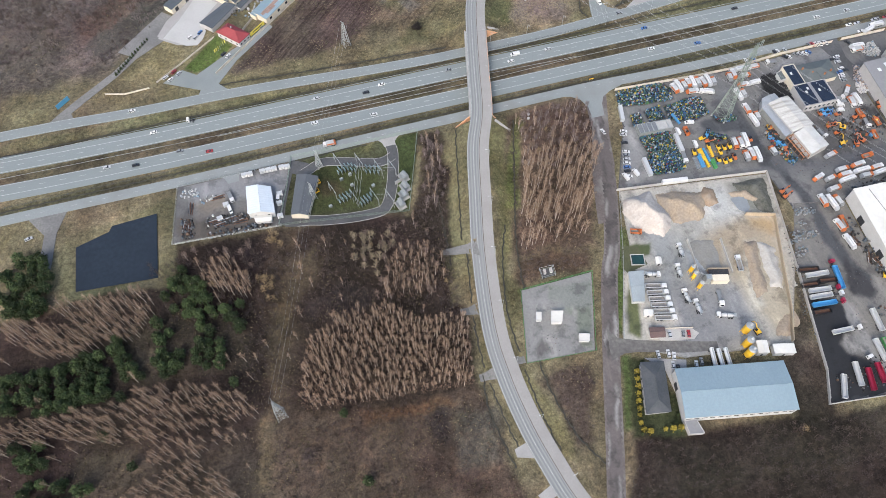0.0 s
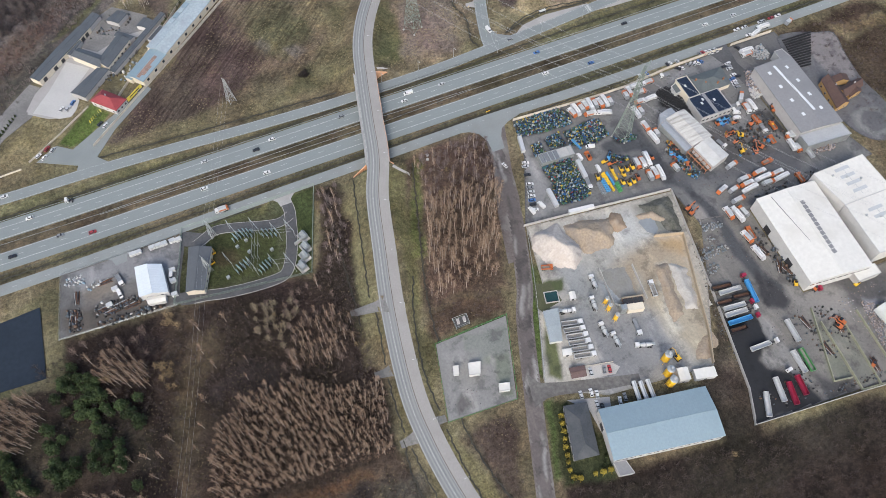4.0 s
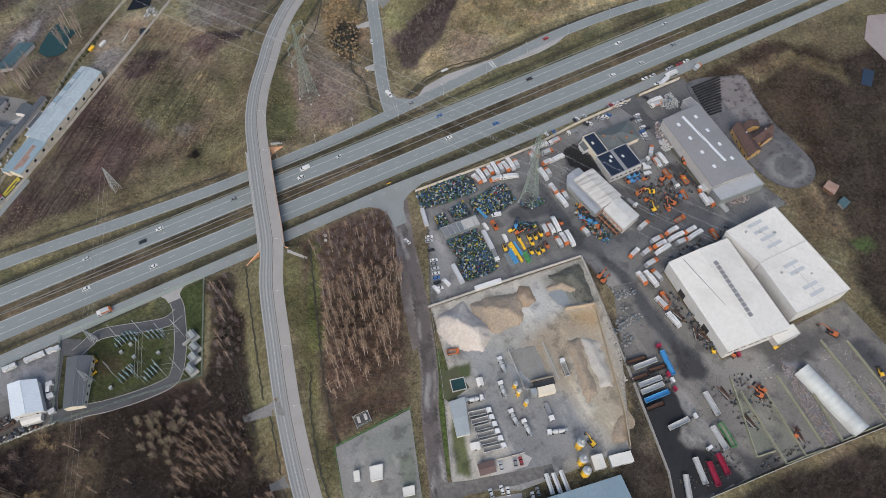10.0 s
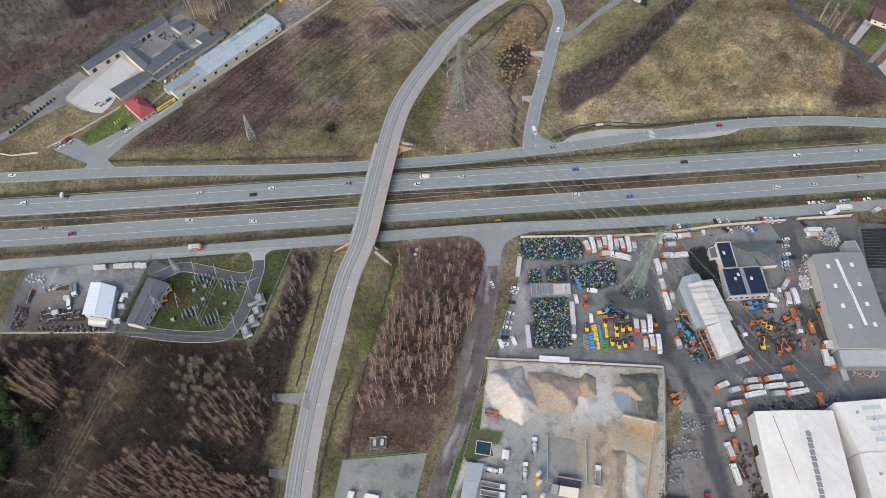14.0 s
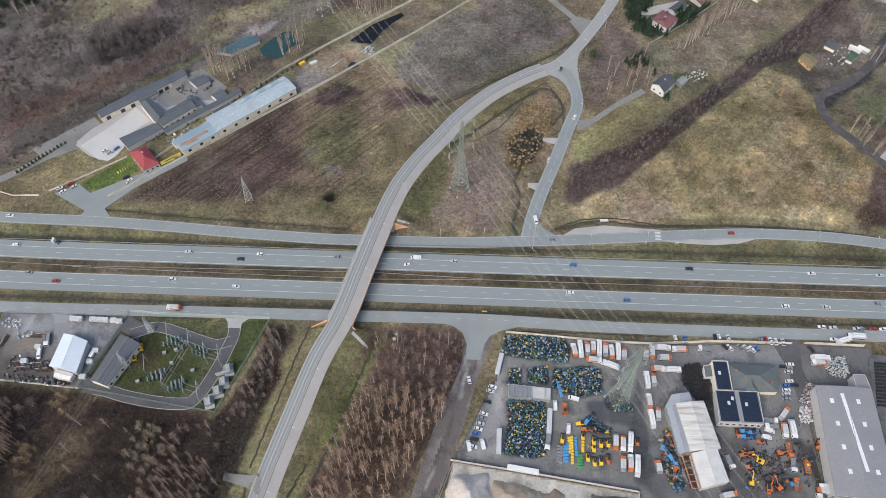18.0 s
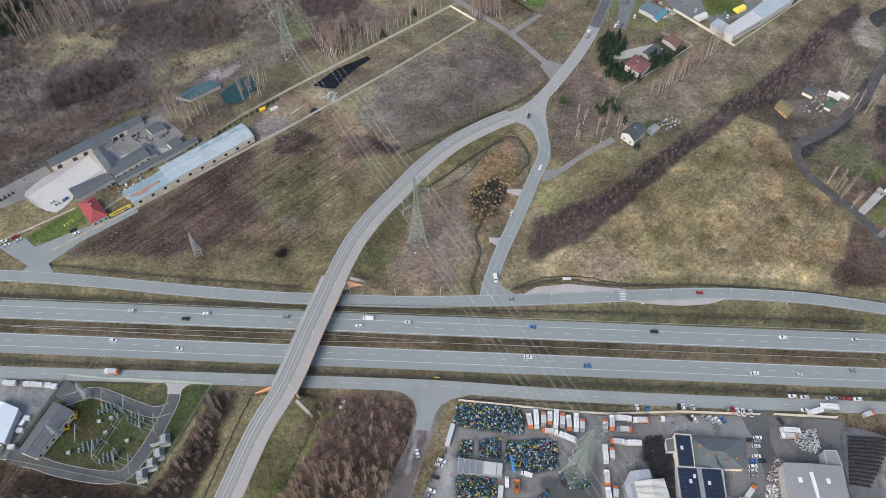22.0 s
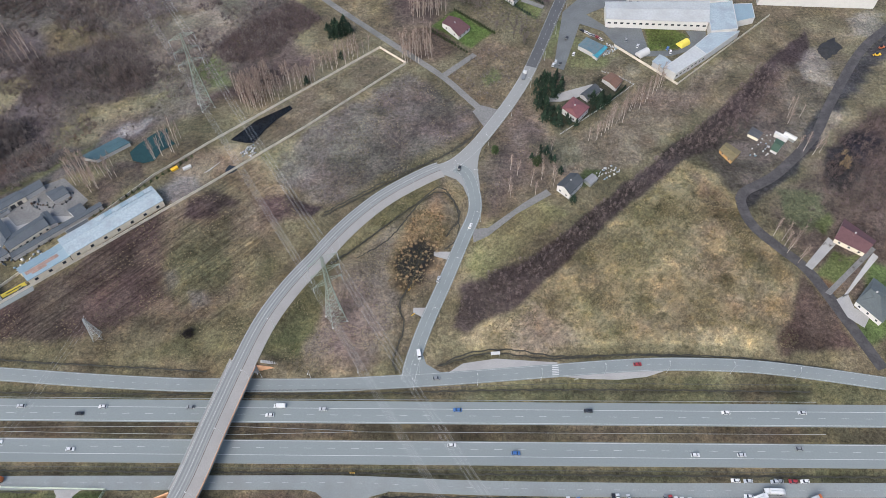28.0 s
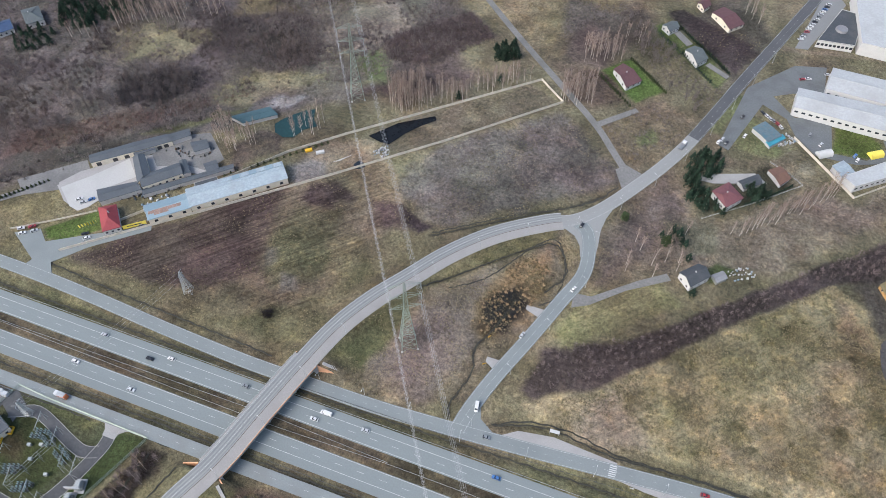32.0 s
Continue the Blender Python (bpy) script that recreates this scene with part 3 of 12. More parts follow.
    (zone((-42, -196), (-34, -198), (-36, -205), (-43, -203)), (0.042, 0.032, 0.032), 0.9, 0.2, 2),
    (zone((75, 198), (107, 192), (124, 166), (108, 160), (91, 172), (74, 180)), (0.165, 0.122, 0.076), 0.3, 0.7, 2),
    (zone((122, 166), (151, 155), (143, 146), (132, 152)), (0.042, 0.031, 0.033), 0.9, 0.2, 1.5),
    (zone((63, 148), (64, 160), (80, 170), (95, 160), (80, 145)), (0.07, 0.05, 0.046), 0.8, 0.3, 2),
    (zone((59, 111), (68, 141), (93, 147), (101, 111), (91, 90), (74, 81)), (0.112, 0.104, 0.06), 0.4, 0.7, 3),
    (zone((93, 121), (112, 134), (122, 121), (114, 92), (103, 102)), (0.15, 0.122, 0.078), 0.4, 0.7, 3),
    (zone((77, 92), (86, 94), (92, 85), (83, 81)), (0.17, 0.155, 0.13), 0.2, 0.5, 1.5),
    (zone((60, 104), (67, 108), (72, 97), (67, 92)), (0.14, 0.125, 0.1), 0.2, 0.5, 1.5),
    (zone((261, 67), (274, 86), (297, 67), (300, 58), (261, 56)), (0.24, 0.195, 0.14), 0.2, 0.8, 2),
    (zone((381, 196), (409, 155), (432, 106), (424, 87), (416, 109), (391, 154)), (0.2, 0.155, 0.1), 0.2, 1.0, 2),
    (zone((410, 64), (426, 87), (438, 106), (447, 87), (454, 57), (411, 57)), (0.085, 0.06, 0.05), 0.9, 0.4, 2),
    (zone((477, 210), (496, 204), (484, 173), (468, 172)), (0.035, 0.03, 0.03), 0.7, 0.3, 2),
    (zone((436, 172), (462, 167), (465, 146), (446, 135), (436, 146)), (0.085, 0.085, 0.048), 0.4, 0.4, 2),
    (zone((428, 237), (471, 230), (428, 178), (407, 166), (396, 200)), (0.098, 0.08, 0.066), 0.5, 0.5, 3),
    (zone((228, 268), (260, 312), (280, 306), (287, 292), (256, 246)), (0.15, 0.118, 0.08), 0.4, 0.8, 2),
    (zone((248, 298), (262, 292), (265, 268), (252, 265)), (0.13, 0.125, 0.06), 0.2, 0.6, 2),
    (zone((263, 206), (281, 234), (297, 217), (283, 195), (261, 163), (253, 148), (250, 163)), (0.125, 0.1, 0.082), 0.7, 0.4, 3),
    (zone((282, 208), (313, 217), (315, 195), (303, 189), (295, 195)), (0.13, 0.115, 0.075), 0.3, 0.5, 2),
    # banks and wet hollow beside the bridge road
    (zone((151.2, 77.6), (169.3, 101.5), (194.8, 145.1), (194.3, 118.5), (200.8, 89.7), (195, 70.4), (183.4, 48.2), (151.4, 47.9)), (0.155, 0.125, 0.106), 0.6, 0.5, 3),
    (zone((219.9, 179.8), (187, 154.3), (160, 126.9), (142.2, 97.3), (129.5, 66.2), (125.8, 48.1), (143.4, 48.2), (150, 73.8), (160.2, 105.6), (187.8, 140.5), (223.1, 169.9)), (0.135, 0.12, 0.064), 0.1, 0.5, 1.5),
    (zone((131.6, 55.2), (149.7, 104.6), (160.3, 93.6), (153.3, 72.2), (147.1, 48.9)), (0.09, 0.09, 0.043), 0.1, 0.4, 2),
    (zone((58.2, 53), (100.6, 78.8), (123.3, 112), (130.2, 108.3), (117, 71.9), (106.2, 48.5)), (0.125, 0.112, 0.062), 0.1, 0.5, 3),
    (zone((223.7, 179.8), (238.9, 169.1), (235, 150), (225.7, 164.1)), (0.21, 0.165, 0.09), 0.2, 0.6, 1.5),
    (zone((198.8, 120.7), (206.4, 127.2), (216.5, 118.7), (214.1, 101.9), (205.6, 98.6)), (0.022, 0.021, 0.022), 0.3, 0.4, 2),
    # verges of the road south of the bridge
    (zone((54.3, -108.9), (68.6, -113.9), (61.4, -144.8), (58.9, -145.5), (49.6, -141.5)), (0.115, 0.1, 0.056), 0.1, 0.5, 1.5),
    (zone((58.8, -151.2), (61.3, -152.2), (59.2, -182.6), (55.1, -182.3)), (0.105, 0.09, 0.05), 0.1, 0.5, 1),
    (zone((55.9, -189.4), (59.1, -190.4), (63.7, -224.7), (60.5, -227.2)), (0.105, 0.09, 0.05), 0.1, 0.5, 1),
    (zone((88.7, -100.4), (96.2, -103.4), (85.9, -130.9), (90.1, -141.9), (77.3, -173.8), (77.4, -184.7), (88.7, -232.4), (85.9, -238.4), (80, -234.8), (75.5, -215.2), (73.5, -187.8), (76, -158.8), (79.5, -135.5)), (0.12, 0.104, 0.054), 0.1, 0.5, 1.2),
    # the motorway's median, ditch bands and verges
    (zone((-400, 4.5), (700, 4.5), (700, 13.5), (-400, 13.5)), (0.086, 0.07, 0.047), 0.2, 0.6, 0.8),
    (zone((-400, -15.6), (700, -15.2), (700, -9.2), (-400, -9.2)), (0.09, 0.085, 0.05), 0.2, 0.5, 0.8),
    (zone((-400, 25), (120, 25), (300, 26), (700, 26), (700, 36), (320, 41), (240, 34.5), (160, 30), (20, 32), (-100, 37), (-400, 40)), (0.112, 0.104, 0.058), 0.1, 0.6, 0.8),
    (zone((428.6, -34.3), (473.3, -43), (491.8, -65.8), (484.2, -74.8), (467.4, -50.6), (429.5, -44.6)), (0.13, 0.1, 0.06), 0.3, 0.7, 2),
    (zone((385.7, -135.7), (405.8, -134.3), (404.4, -155.1), (403.2, -165.9), (396.1, -170.1), (379.5, -163.2)), (0.13, 0.098, 0.062), 0.4, 0.7, 2),
    (zone((410.9, -130.4), (421, -134.6), (412.4, -154.7), (404.4, -155.1)), (0.06, 0.045, 0.035), 0.6, 0.4, 2),
    (zone((246.4, 417.9), (258.4, 426.2), (321, 391.2), (305.9, 362), (296.5, 371.8), (257.2, 406.8)), (0.062, 0.048, 0.044), 0.6, 0.4, 1.2),
    (zone((239.6, 394.7), (245.8, 402.6), (270.3, 379.2), (299.8, 346.8), (294.4, 341.7), (267.9, 368)), (0.075, 0.095, 0.035), 0.0, 0.3, 0.8),
    (zone((167.2, 404), (180, 408.7), (214.4, 398.4), (214, 379.7), (188.6, 373.9), (178, 362.7)), (0.11, 0.09, 0.075), 0.8, 0.4, 4),
    (zone((333.5, 288.5), (356.1, 302.4), (381.1, 270.8), (347.1, 258.2), (342, 275.6)), (0.13, 0.108, 0.07), 0.3, 0.6, 2),
    (zone((355.5, 285.9), (362.3, 292.4), (366.5, 282), (359.7, 276.9)), (0.2, 0.175, 0.13), 0.1, 0.5, 1),
    (zone((295.3, 293.9), (308.5, 340.6), (316.5, 340.4), (306.6, 295.2)), (0.12, 0.125, 0.055), 0.2, 0.4, 1.5),
    (zone((317.4, 299.2), (332.1, 301.9), (327.2, 278.1), (309.3, 274.1)), (0.11, 0.105, 0.055), 0.2, 0.4, 1.5),
    (zone((224.7, 276.3), (260.3, 316.5), (287.8, 305.6), (284, 281.2), (253.3, 242.6), (233.7, 262.5)), (0.15, 0.115, 0.075), 0.5, 0.8, 2),
    (zone((250.6, 274.4), (259.9, 286.5), (266, 274.5), (256.3, 265.3)), (0.12, 0.125, 0.06), 0.2, 0.5, 2),
    (zone((-113.2, 77.4), (-83.1, 102.2), (-70.6, 90.9), (-73.4, 76.8), (-94.8, 62.4), (-99.3, 60.7)), (0.15, 0.122, 0.072), 0.1, 0.5, 1),
    (zone((-73.2, 70.4), (-50.1, 94.6), (-39.5, 82.9), (-60.4, 63.7)), (0.06, 0.085, 0.022), 0.0, 0.1, 0.6),
    (zone((-138.7, 107.8), (-91.4, 137.8), (-64.7, 164.5), (-46.9, 181.7), (-26.2, 188.1), (-42.8, 175.2), (-63.1, 156), (-84.2, 128), (-124.9, 91.3)), (0.068, 0.06, 0.054), 0.5, 0.3, 2),
    (zone((-65.2, 159.1), (-52.8, 171.5), (-35.5, 183.3), (-27.1, 193.1), (-5.2, 212.2), (-15.3, 197.5), (-36.2, 177.7), (-55.3, 162.7)), (0.1, 0.1, 0.05), 0.2, 0.5, 1.5),
    (zone((11.2, 151.3), (-3.7, 170.4), (10, 188.3), (25, 193.9), (33.9, 176.8), (16.2, 162.8)), (0.085, 0.066, 0.052), 0.4, 0.5, 2),
    # lawns and greener verges
    (zone((-74, 70), (-51, 91.5), (-42, 80.5), (-67, 63.5)), (0.065, 0.092, 0.022), 0.0, 0.1, 0.6),
    (zone((-18, -21.5), (61, -22), (42, -77), (-33, -66.5)), (0.055, 0.062, 0.031), 0.0, 0.3, 0.6),
    (zone((-6, -24), (34, -38), (26, -63), (20, -68), (-10, -64), (-20, -57), (-12, -36)), (0.047, 0.058, 0.022), 0.0, 0.2, 0.8),
    (zone((44, -22), (61, -22), (42, -76), (29, -73)), (0.046, 0.06, 0.022), 0.0, 0.2, 0.8),
    (zone((0, -22), (34, -22), (28, -29), (8, -27)), (0.08, 0.088, 0.036), 0.0, 0.2, 0.8),
    (zone((-5.9, -45.4), (1.2, -38.9), (8, -44.7), (9, -55.2), (-1.8, -54.3)), (0.066, 0.058, 0.03), 0.1, 0.3, 2.5),
    (zone((239.5, 393), (244.6, 396.4), (250.4, 388.4), (268, 369.7), (276.3, 359.4), (289.9, 361.8), (300.3, 353.9), (295.3, 340.6)), (0.062, 0.092, 0.03), 0.0, 0.2, 0.6),
    (zone((254.6, 411.9), (260.4, 424.7), (313.3, 399), (305.3, 362.2), (287.9, 375.8)), (0.055, 0.041, 0.039), 0.3, 0.3, 1.0),
    (zone((335.9, 400.5), (408.3, 413.8), (408.3, 419.2), (335.4, 405.2)), (0.17, 0.135, 0.1), 0.0, 0.3, 0.8),
    (zone((-122.2, 219.9), (-92.5, 237.8), (-71.4, 263), (-80.4, 275.5), (-121.3, 253), (-117.9, 235.2)), (0.165, 0.135, 0.082), 0.2, 0.5, 3),
    (zone((-23.3, 323.7), (43.2, 350), (61.6, 334.2), (56.4, 307), (41.7, 287.6), (16.7, 301.4), (-6.1, 309)), (0.21, 0.178, 0.145), 0.1, 0.5, 3),
    (zone((376, 336), (398, 331), (409, 323), (398, 308), (377, 306)), (0.095, 0.12, 0.03), 0.0, 0.2, 1.0),
    (zone((444.3, 108.8), (458.6, 123.1), (465.7, 119.1), (474.5, 120.4), (451.5, 96.4)), (0.085, 0.098, 0.034), 0.0, 0.2, 0.8),
    (zone((452.2, 142.1), (465.9, 153.2), (466, 144.4), (456.6, 133.6)), (0.08, 0.092, 0.036), 0.0, 0.3, 1.0),
    (zone((449, 92), (456, 100), (447.5, 106), (442, 100)), (0.13, 0.075, 0.045), 0.4, 0.5, 1.5),
    (zone((410, 200), (428, 222), (456, 224), (452, 200), (430, 190)), (0.125, 0.1, 0.085), 0.3, 0.4, 3),
    (zone((478, 200), (500, 192), (520, 215), (505, 225)), (0.03, 0.028, 0.033), 0.8, 0.3, 3),
    (zone((308, 178), (316, 188), (327, 186), (322, 178), (314, 171)), (0.068, 0.08, 0.034), 0.1, 0.4, 1),
    (zone((213.3, 332.6), (231.9, 351.2), (260.7, 325.4), (244.1, 306.8)), (0.08, 0.125, 0.03), 0.0, 0.1, 0.8),
    (zone((246, 394), (258, 402), (303, 357), (298, 341)), (0.1, 0.115, 0.045), 0.0, 0.2, 1.5),
    (zone((310, 300), (322, 322), (345, 292), (352, 300), (340, 285), (318, 285)), (0.12, 0.125, 0.055), 0.2, 0.3, 2),
    (zone((455, 60), (480, 70), (495, 110), (475, 115)), (0.08, 0.11, 0.035), 0.1, 0.2, 2),
    (zone((292, 237), (306, 222), (352, 262), (340, 280)), (0.05, 0.048, 0.03), 0.4, 0.4, 2),
    (zone((100, -34), (116, -30), (104, -75), (92, -118), (86, -118), (96, -70)), (0.135, 0.125, 0.058), 0.1, 0.4, 1.5),
    (zone((88, -30), (98, -28), (82, -80), (66, -118), (59, -118), (66, -75), (78, -30)), (0.135, 0.12, 0.066), 0.1, 0.4, 1.5),
    (zone((122, -30), (128, -30), (104, -92), (97, -92)), (0.105, 0.115, 0.04), 0.1, 0.4, 1.5),
    (zone((131, -196), (138, -199), (141, -206), (146, -222), (148, -228), (143, -243), (117, -236), (125, -213)), (0.038, 0.045, 0.021), 0.1, 0.3, 0.8),
    (zone((154, -122), (161, -122), (156, -143), (148, -184), (136, -184), (140, -168)), (0.068, 0.075, 0.032), 0.1, 0.4, 1),
    (zone((160, -96), (163, -97), (140, -152), (134, -180), (128, -186), (140, -148)), (0.075, 0.11, 0.03), 0.0, 0.3, 0.8),
    (zone((128, -196), (132, -195), (118, -232), (114, -232)), (0.07, 0.1, 0.03), 0.0, 0.3, 0.8),
    (zone((152.2, -119.4), (157.5, -122.4), (145.6, -155.3), (135, -179.2), (134.8, -183.3), (132.3, -184), (136.6, -167), (146.2, -140.4)), (0.07, 0.1, 0.028), 0.0, 0.3, 0.6),
    (zone((88.3, -143.9), (130.6, -143.3), (130.2, -145.1), (87.6, -146.3)), (0.06, 0.085, 0.026), 0.0, 0.3, 0.6),
    (zone((-160, -83), (-156, -41), (-91, -29), (-94, -88)), (0.118, 0.106, 0.06), 0.0, 0.4, 1.5),
    (zone((-118, 70), (-80, 99), (-72, 87), (-93, 60)), (0.175, 0.145, 0.08), 0.2, 0.5, 2),
]

gx = np.concatenate([[-4500, -1800, -900, -560], np.arange(-400, -240, 8), np.arange(-240, 500, 2), np.arange(500, 700, 8), [860, 1500, 2600, 4800]])
gy = np.concatenate([[-4500, -1800, -900, -560], np.arange(-440, -300, 7), np.arange(-300, 430, 2), np.arange(430, 660, 7), [860, 1500, 2600, 4800]])
GX, GY = np.meshgrid(gx, gy)
wx = (fbm(GX, GY, 14, 21) - 0.5) * 15
wy = (fbm(GX, GY, 14, 41) - 0.5) * 15
col = np.empty((*GX.shape, 3))
col[:] = (0.138, 0.116, 0.07)
kind = np.zeros((*GX.shape, 3))
kind[..., 0], kind[..., 1] = 0.3, 0.5
for poly, c, scrub, tuss, soft in LAND:
    k = min(1.0, soft / 3)
    sd = poly_dist(GX + wx * k, GY + wy * k, poly)
    a = np.clip(0.5 - sd / (2 * soft), 0, 1)[..., None]
    col = col * (1 - a) + np.array(c) * a
    kind[..., :1] = kind[..., :1] * (1 - a) + scrub * a
    kind[..., 1:2] = kind[..., 1:2] * (1 - a) + tuss * a
furrow = np.maximum(np.clip(-poly_dist(GX, GY, LAND[12][0]) / 4, 0, 1), 0.8 * np.clip(-poly_dist(GX, GY, LAND[13][0]) / 6, 0, 1))
kind[..., 2] = furrow
# moist dark ditch beds and patches of old and new growth
for pts, w, deep in DITCHES:
    qd, _ = line_dist(GX, GY, pts)
    a = np.clip(1.5 - qd / (w * 1.1), 0, 1)[..., None] * 0.6
    col = col * (1 - a) + np.array((0.045, 0.04, 0.03)) * a
big = fbm(GX, GY, 60, 61)[..., None]
mid = fbm(GX, GY, 12, 71)[..., None]
col = col * (0.6 + 0.8 * big) * (0.4 + 1.2 * mid)
tint = np.clip((fbm(GX, GY, 28, 81)[..., None] - 0.5) * 3.2, -1, 1)
col = col * (1 + np.maximum(tint, 0) * np.array((-0.07, 0.0, -0.08)) + np.maximum(-tint, 0) * np.array((0.06, -0.05, 0.03)))
fallow = np.clip((kind[..., 1:2] - 0.75) * 4, 0, 1)
run = fbm(GX, GY, 17, 501)[..., None]
col = col * (1 - fallow * np.clip((run - 0.55) * 8, 0, 1) * np.array((0.34, 0.33, 0.42)) + fallow * np.clip((0.47 - run) * 6, 0, 1) * np.array((0.3, 0.2, 0.12)))
tint = np.clip((fbm(GX, GY, 9, 131)[..., None] - 0.54) * 4, 0, 1) * (0.25 + 0.75 * kind[..., 1:2])
col = col * (1 + tint * np.array((0.4, 0.32, 0.16)))
# heath north of the ploughed field: distance haze put in as a bluish-grey tint
heath_haze = (np.clip((GY - 120) / 70, 0, 1) * np.clip((kind[..., 0] - 0.05) * 6, 0, 1))[..., None]
col = col * (1 + heath_haze * np.array((-0.02, 0.02, 0.12)))
grey = col @ np.array((0.3, 0.55, 0.15))
col = (col * 0.88 + 0.12 * grey[..., None]) * np.array((0.985, 1.0, 0.985))
GZ = height(GX, GY)
POND = zone((-149, -48.5), (-130, -43), (-128, -39.5), (-102, -38), (-105, -81), (-150, -77.5))
TEAL_POND = zone((15.4, 199.9), (18.4, 206), (23.5, 212.9), (29.4, 219.3), (35.1, 222.6), (38.9, 213), (44.1, 208.4), (36.5, 201.8), (33.4, 193), (26.8, 190.6), (19.4, 192.9))
STRIP_POND = zone((80.4, 211.9), (94.8, 230.4), (116.1, 245.4), (118.5, 242), (110, 232.8), (102.5, 222), (96.5, 209.5), (90.5, 209.5))
for poly, deep in ((POND, 1.6), (TEAL_POND, 1.2), (STRIP_POND, 1.2)):
    sd = poly_dist(GX, GY, poly)
    GZ = np.where(sd < 3, np.minimum(GZ, -deep * np.clip(1 - sd / 3, 0, 1) + 0.1), GZ)
ny, nx = GX.shape
me = bpy.data.meshes.new("ground")
me.vertices.add(nx * ny)
me.vertices.foreach_set("co", np.stack([GX, GY, GZ], -1).ravel())
ii = np.arange(nx * ny).reshape(ny, nx)
quads = np.stack([ii[:-1, :-1], ii[:-1, 1:], ii[1:, 1:], ii[1:, :-1]], -1).reshape(-1, 4)
me.loops.add(quads.size)
me.loops.foreach_set("vertex_index", quads.ravel())
me.polygons.add(len(quads))
me.polygons.foreach_set("loop_start", np.arange(0, quads.size, 4))
me.update(calc_edges=True)
mown = np.maximum(np.clip(-poly_dist(GX, GY, LAND[18][0]) / 8, 0, 1), np.maximum(np.clip(-poly_dist(GX, GY, LAND[21][0]) / 3, 0, 1), 0.8 * np.clip(-poly_dist(GX, GY, LAND[16][0]) / 3, 0, 1)))
for nm, arr, last in (("land", col, np.ones(GX.shape)), ("cover", kind, mown)):
    at = me.color_attributes.new(nm, "FLOAT_COLOR", "POINT")
    at.data.foreach_set("color", np.concatenate([arr, last[..., None]], -1).ravel())
me.polygons.foreach_set("use_smooth", [True] * len(me.polygons))

SOIL = bpy.data.materials.new("grass_soil_and_leaf_litter")
SOIL.use_nodes = True
nt = SOIL.node_tree
bs = nt.nodes["Principled BSDF"]
pos = nt.nodes.new("ShaderNodeNewGeometry").outputs["Position"]
land = nt.nodes.new("ShaderNodeVertexColor")
land.layer_name = "land"
cover = nt.nodes.new("ShaderNodeVertexColor")
cover.layer_name = "cover"
sep = nt.nodes.new("ShaderNodeSeparateColor")
nt.links.new(cover.outputs[0], sep.inputs[0])


def times(a, b):
    n = nt.nodes.new("ShaderNodeMath")
    n.operation = "MULTIPLY"
    for sock, v in zip(n.inputs, (a, b)):
        if isinstance(v, (int, float)):
            sock.default_value = v
        else:
            nt.links.new(v, sock)
    return n.outputs[0]


c = land.outputs[0]
mp = nt.nodes.new("ShaderNodeMapping")
mp.inputs["Rotation"].default_value[2] = radians(-46)
nt.links.new(pos, mp.inputs[0])
f = times(noise_fac(nt, mp.outputs[0], 0.5, 5, 0.42, 0.6, (0.04, 1.0, 1.0), 0.6), sep.outputs[2])
c = ramp_mix(nt, f, c, ramp_mix(nt, 1.0, c, (0.58, 0.56, 0.57), "MULTIPLY"))
f = times(noise_fac(nt, mp.outputs[0], 0.55, 6, 0.44, 0.6, (0.05, 1.0, 1.0), 0.65), times(cover.outputs[1], 0.8))
c = ramp_mix(nt, f, c, ramp_mix(nt, 1.0, c, (0.74, 0.76, 0.72), "MULTIPLY"))
c = ramp_mix(nt, noise_fac(nt, pos, 0.45, 10, 0.36, 0.64, None, 0.78), ramp_mix(nt, 1.0, c, (0.52, 0.52, 0.53), "MULTIPLY"), ramp_mix(nt, 1.0, c, (1.42, 1.41, 1.36), "MULTIPLY"))
c = ramp_mix(nt, noise_fac(nt, pos, 1.7, 4, 0.4, 0.6, None, 0.7), ramp_mix(nt, 1.0, c, (0.74, 0.74, 0.74), "MULTIPLY"), ramp_mix(nt, 1.0, c, (1.22, 1.22, 1.2), "MULTIPLY"))
f = times(noise_fac(nt, pos, 0.28, 8, 0.5, 0.62, None, 0.65), times(sep.outputs[0], 0.55))
c = ramp_mix(nt, f, c, ramp_mix(nt, 1.0, c, (0.5, 0.47, 0.46), "MULTIPLY"))
f = times(noise_fac(nt, pos, 0.2, 8, 0.5, 0.62, None, 0.68), times(sep.outputs[1], 0.9))
c = ramp_mix(nt, f, c, ramp_mix(nt, 1.0, c, (1.5, 1.38, 1.25), "MULTIPLY"))
f = times(noise_fac(nt, pos, 0.13, 8, 0.53, 0.64, None, 0.68), times(sep.outputs[1], 0.8))
c = ramp_mix(nt, f, c, ramp_mix(nt, 1.0, c, (0.48, 0.5, 0.42), "MULTIPLY"))
nt.links.new(c, bs.inputs["Base Color"])
bs.inputs["Roughness"].default_value = 1.0
bs.inputs["Specular IOR Level"].default_value = 0.1
bp = nt.nodes.new("ShaderNodeBump")
bp.inputs["Strength"].default_value, bp.inputs["Distance"].default_value = 0.6, 0.4
nt.links.new(noise_fac(nt, pos, 0.9, 7, 0.2, 0.8), bp.inputs["Height"])
nt.links.new(bp.outputs[0], bs.inputs["Normal"])
me.materials.append(SOIL)
tagged(new("ground", me), "dry winter grass, ploughed soil and leaf litter with ditches", "ground", kind="structure")


